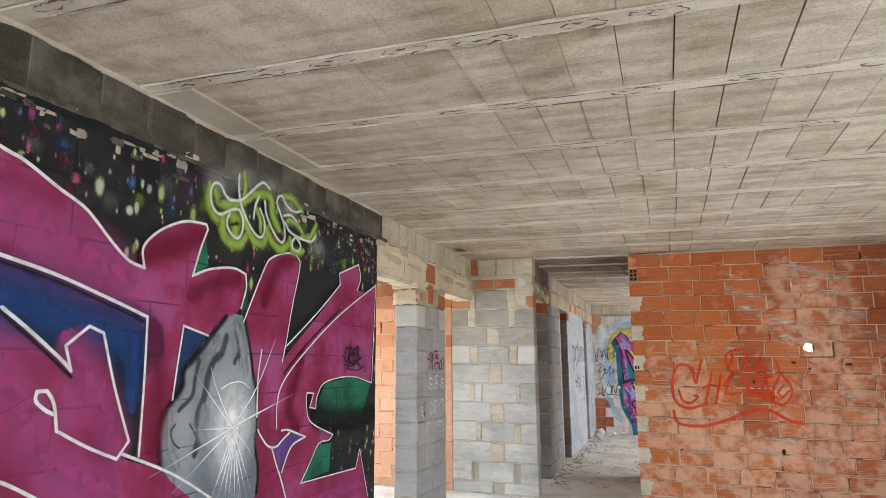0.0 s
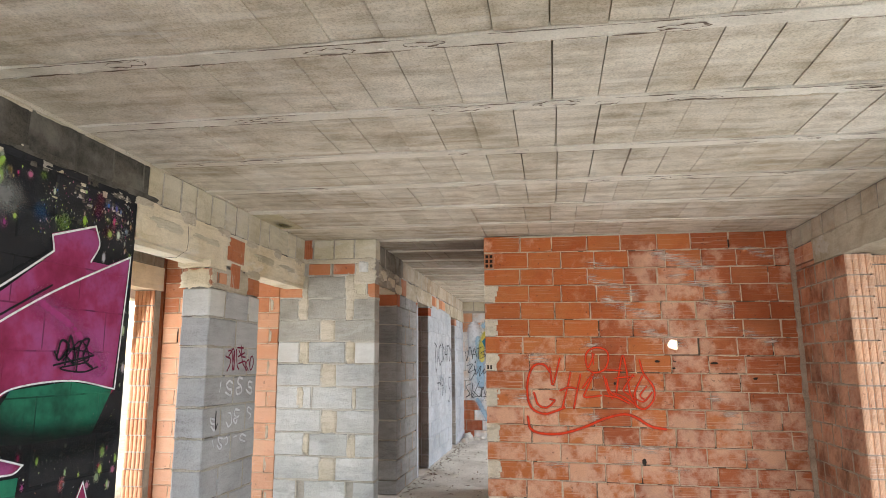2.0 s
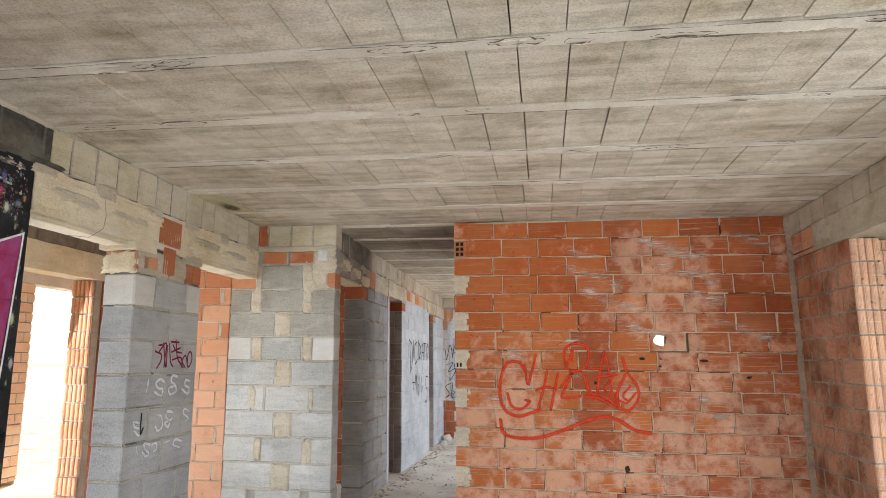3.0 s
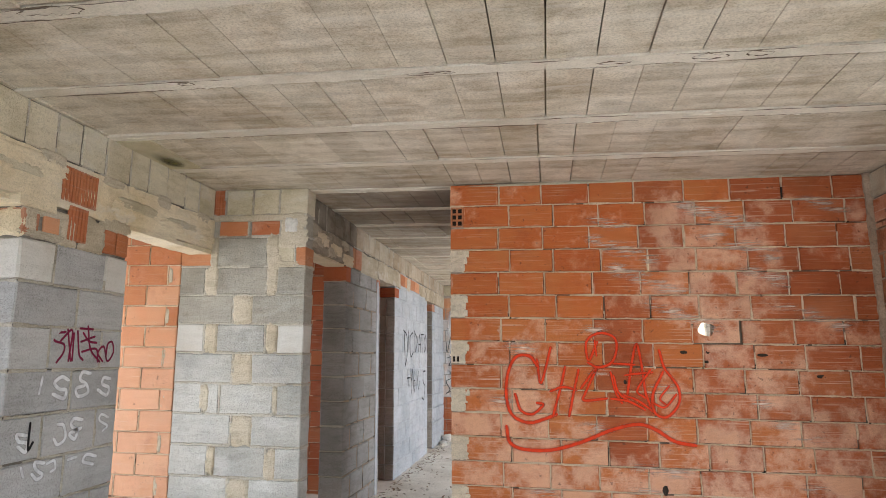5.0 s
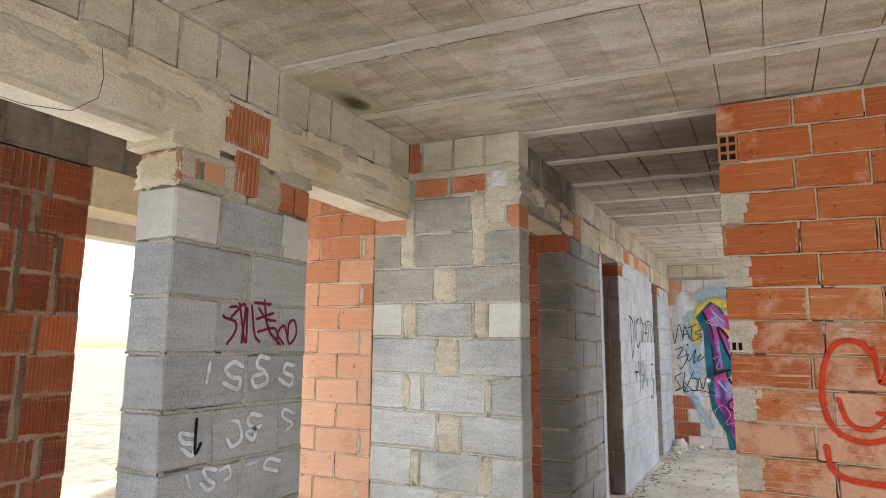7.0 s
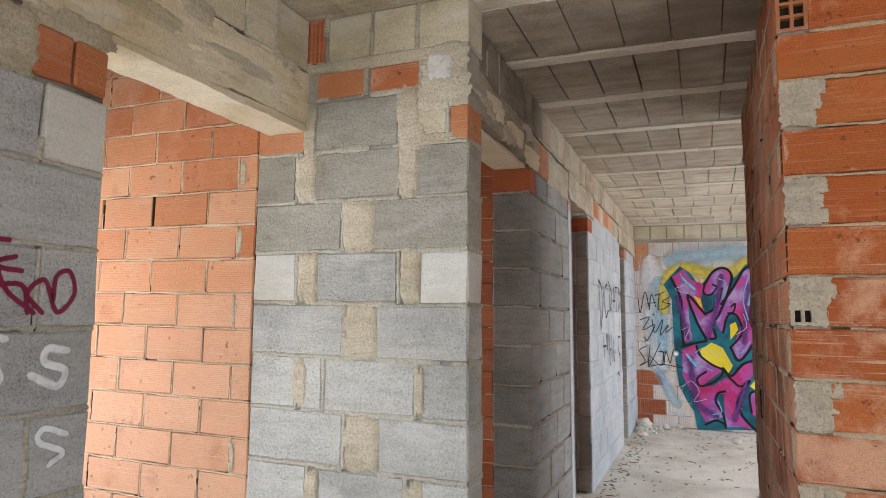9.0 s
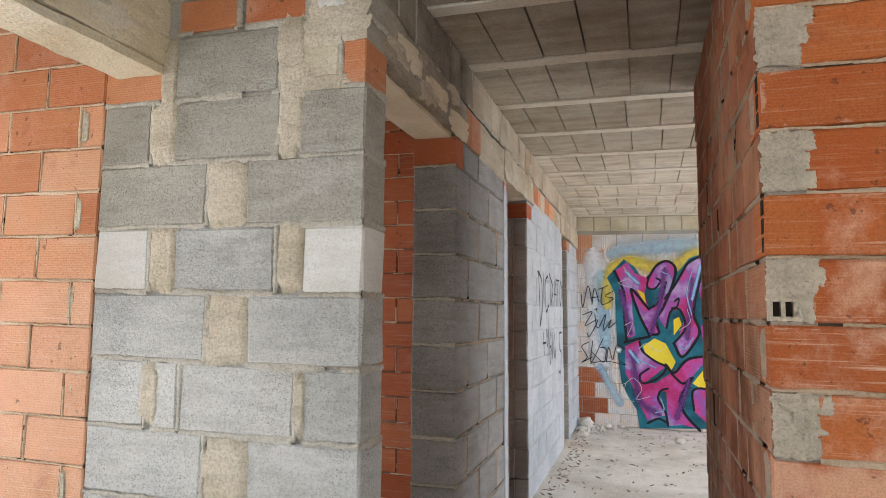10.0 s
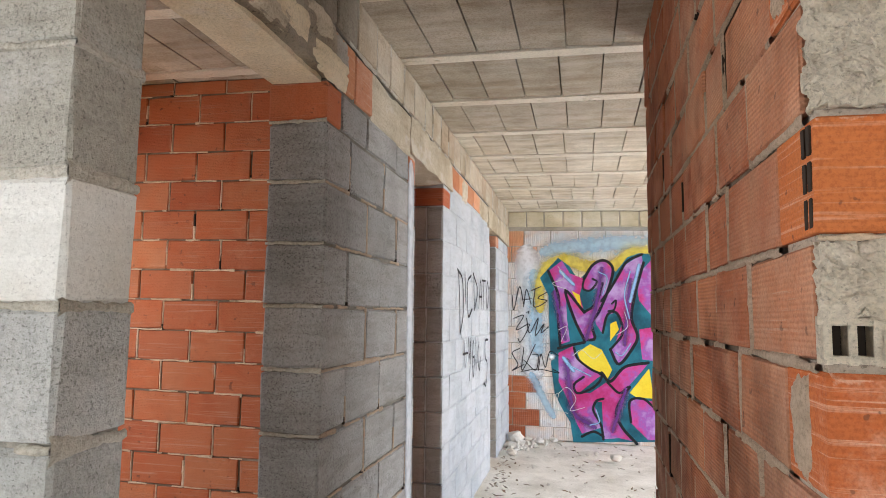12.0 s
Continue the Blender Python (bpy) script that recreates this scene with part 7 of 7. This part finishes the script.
def drop_material():
    m, t, b = material("paint_drops", 0.7)
    island = t.nodes.new("ShaderNodeNewGeometry").outputs["Random Per Island"]
    c = ramp(t, island, [(0.75, 0.75, 0.72), (0.40, 0.62, 0.08), (0.22, 0.24, 0.24), (0.40, 0.02, 0.10), (0.06, 0.16, 0.38), (0.28, 0.30, 0.28), (0.33, 0.46, 0.10), (0.45, 0.05, 0.16), (0.6, 0.6, 0.6)])
    t.links.new(c, b.inputs["Base Color"])
    uv = t.nodes.new("ShaderNodeTexCoord").outputs["UV"]
    d = node(t, "VectorMath")
    d.operation = "DISTANCE"
    t.links.new(uv, d.inputs[0])
    d.inputs[1].default_value = (0.5, 0.5, 0.0)
    t.links.new(times(t, band(t, d.outputs["Value"], 0.5, 0.10), 0.7), b.inputs["Alpha"])
    return m


clouds = [spray_material("mist_" + n, c, 1.0, 0.5, True) for n, c in (("blue", (0.03, 0.10, 0.22)), ("red", (0.20, 0.015, 0.05)), ("grey", (0.16, 0.16, 0.16)), ("lime", (0.22, 0.36, 0.05)))]
cloud_rnd = random.Random(8)
mists = tagged(new("spray_mist"), "faint clouds of coloured spray on black ground", "paint")
for k in range(46):
    y = cloud_rnd.uniform(1.6, 4.9)
    z = cloud_rnd.uniform(1.95, 2.2) if y > 2.4 else cloud_rnd.uniform(2.05, 2.2)
    size = cloud_rnd.uniform(0.04, 0.15)
    part("painted_glow", spot((y, z), size, lambda p, d=LEFT + 0.0024 + 0.00002 * k: (d, p[0], p[1])), clouds[k % 4], mists, settle=False)
tagged(part("paint_drops", paint_drops(), drop_material(), settle=False), "scattered drops of coloured paint on black ground", "paint", kind="stuff")

# ---- small things ----


def stone(size, seed):
    rnd = random.Random(seed)
    bm = bmesh.new()
    bmesh.ops.create_icosphere(bm, subdivisions=2, radius=size)
    sx, sy, sz = rnd.uniform(0.8, 1.4), rnd.uniform(0.7, 1.1), rnd.uniform(0.45, 0.8)
    for v in bm.verts:
        k = 1 + 0.35 * noise.noise(v.co / size * 1.4 + Vector((seed, 0, 0)))
        v.co = Vector((v.co.x * sx, v.co.y * sy, v.co.z * sz)) * k
    low = min(v.co.z for v in bm.verts)
    for v in bm.verts:
        v.co.z -= low * 0.8
    return bm


stone_mat = concrete_material("rubble_stone", [(0.66, 0.63, 0.57), (0.72, 0.69, 0.63), (0.68, 0.60, 0.52)], (0.58, 0.54, 0.47), 0.3, (0.8, 0.78, 0.75), 0.7)
for k, (x, y, s, kind) in enumerate(((-1.10, 13.52, 0.10, "plaster"), (-0.98, 13.62, 0.06, "plaster"), (-1.13, 13.30, 0.05, "plaster"), (-0.86, 13.55, 0.05, "plaster"), (-0.72, 13.66, 0.045, "plaster"), (-0.13, 12.9, 0.055, "plaster"), (-0.30, 13.1, 0.03, "plaster"), (-1.08, 12.95, 0.045, "plaster"))):
    ob = part("rubble_lump", stone(s, 200 + k), stone_mat, settle=False)
    ob.location = (x, y, 0.0)
    tagged(ob, "pale broken lump of plaster on dusty floor", "rubble", "lumps on the floor")


def gravel():
    rnd = random.Random(31)
    verts, faces = [], []
    spots = []
    for _ in range(320):
        spots.append((rnd.uniform(-1.1, 0.6) if rnd.random() < 0.6 else -1.15 + abs(rnd.gauss(0, 0.08)), rnd.uniform(8.0, 13.7), abs(rnd.gauss(0, 0.007)) + 0.002))
    for _ in range(500):
        spots.append((-1.15 + abs(rnd.gauss(0, 0.16)), 13.74 - abs(rnd.gauss(0, 0.25)), abs(rnd.gauss(0, 0.014)) + 0.004))
    for _ in range(300):
        spots.append((rnd.uniform(-1.7, 2.3), rnd.uniform(0.0, 7.4), abs(rnd.gauss(0, 0.008)) + 0.003))
    for x, y, r in spots:
        k = len(verts)
        for dx, dy, dz in ((1, 0, 0), (-1, 0, 0), (0, 1, 0), (0, -1, 0), (0, 0, 0.9), (0, 0, -0.5)):
            verts.append((x + r * dx * rnd.uniform(0.7, 1.3), y + r * dy * rnd.uniform(0.7, 1.3), 0.002 + r * (dz + 0.2) * rnd.uniform(0.7, 1.1)))
        for a, b, c in ((0, 2, 4), (2, 1, 4), (1, 3, 4), (3, 0, 4), (2, 0, 5), (1, 2, 5), (3, 1, 5), (0, 3, 5)):
            faces.append((k + a, k + b, k + c))
    me = bpy.data.meshes.new("gravel")
    me.from_pydata(verts, [], faces)
    me.materials.append(stone_mat)
    return me


def litter():
    """Thin dry leaves, splinters and chips scattered over the floor."""
    rnd = random.Random(47)
    verts, faces = [], []
    for k in range(420):
        y = rnd.uniform(8.2, 13.7)
        x = rnd.uniform(-1.15, 1.2) if k % 3 else -1.17 + abs(rnd.gauss(0, 0.10))
        long, wide, turn = rnd.uniform(0.006, 0.034), rnd.uniform(0.003, 0.012), rnd.uniform(0, math.pi)
        c, d, n = math.cos(turn), math.sin(turn), len(verts)
        ends = ((-long, 0, 0.002), (0, -wide, 0.006), (long, 0, rnd.uniform(0.002, 0.012)), (0, wide, 0.004))
        for top in (0.0, 0.004):
            verts += [(x + a * c - b * d, y + a * d + b * c, h + top) for a, b, h in ends]
        faces += [(n + 3, n + 2, n + 1, n), (n + 4, n + 5, n + 6, n + 7)] + [(n + a, n + (a + 1) % 4, n + 4 + (a + 1) % 4, n + 4 + a) for a in range(4)]
    me = bpy.data.meshes.new("litter")
    me.from_pydata(verts, [], faces)
    m, t, b = material("dry_litter", 0.9)
    island = t.nodes.new("ShaderNodeNewGeometry").outputs["Random Per Island"]
    t.links.new(ramp(t, island, [(0.10, 0.075, 0.05), (0.24, 0.17, 0.11), (0.16, 0.13, 0.10), (0.45, 0.40, 0.33), (0.12, 0.09, 0.07)]), b.inputs["Base Color"])
    me.materials.append(m)
    return me


tagged(new("litter", litter()), "dry leaves and splinters scattered on the dusty floor", "litter", kind="stuff")
tagged(new("gravel", gravel()), "loose grit and crumbs of mortar on the floor", "gravel", kind="stuff")


def wire(name, pts, radius, mat):
    cu = bpy.data.curves.new(name, "CURVE")
    cu.dimensions, cu.bevel_depth, cu.bevel_resolution = "3D", radius, 1
    sp = cu.splines.new("POLY")
    line = []
    p = [Vector(q) for q in pts]
    for a, b in zip(p, p[1:]):
        for k in range(5):
            line.append(a.lerp(b, k / 5))
    line.append(p[-1])
    sp.points.add(len(line) - 1)
    for s, q in zip(sp.points, line):
        s.co = (*q, 1)
    cu.materials.append(mat)
    ob = new(name, cu)
    me = bpy.data.meshes.new_from_object(ob.evaluated_get(bpy.context.evaluated_depsgraph_get()))
    bpy.data.objects.remove(ob)
    return new(name, me)


steel = material("rusty_wire", 0.6)[0]
steel.node_tree.nodes["Principled BSDF"].inputs["Base Color"].default_value = (0.10, 0.085, 0.07, 1)
tagged(wire("tie_wire", ((LEFT + 0.012, 5.52, 2.19), (LEFT + 0.016, 5.53, 2.10), (LEFT + 0.014, 5.52, 2.03), (LEFT - 0.02, 5.46, 1.972), (LEFT - 0.08, 5.36, 1.967), (LEFT - 0.10, 5.22, 1.972)), 0.0013, steel), "thin bent tie wire hanging on the lintel", "wire")
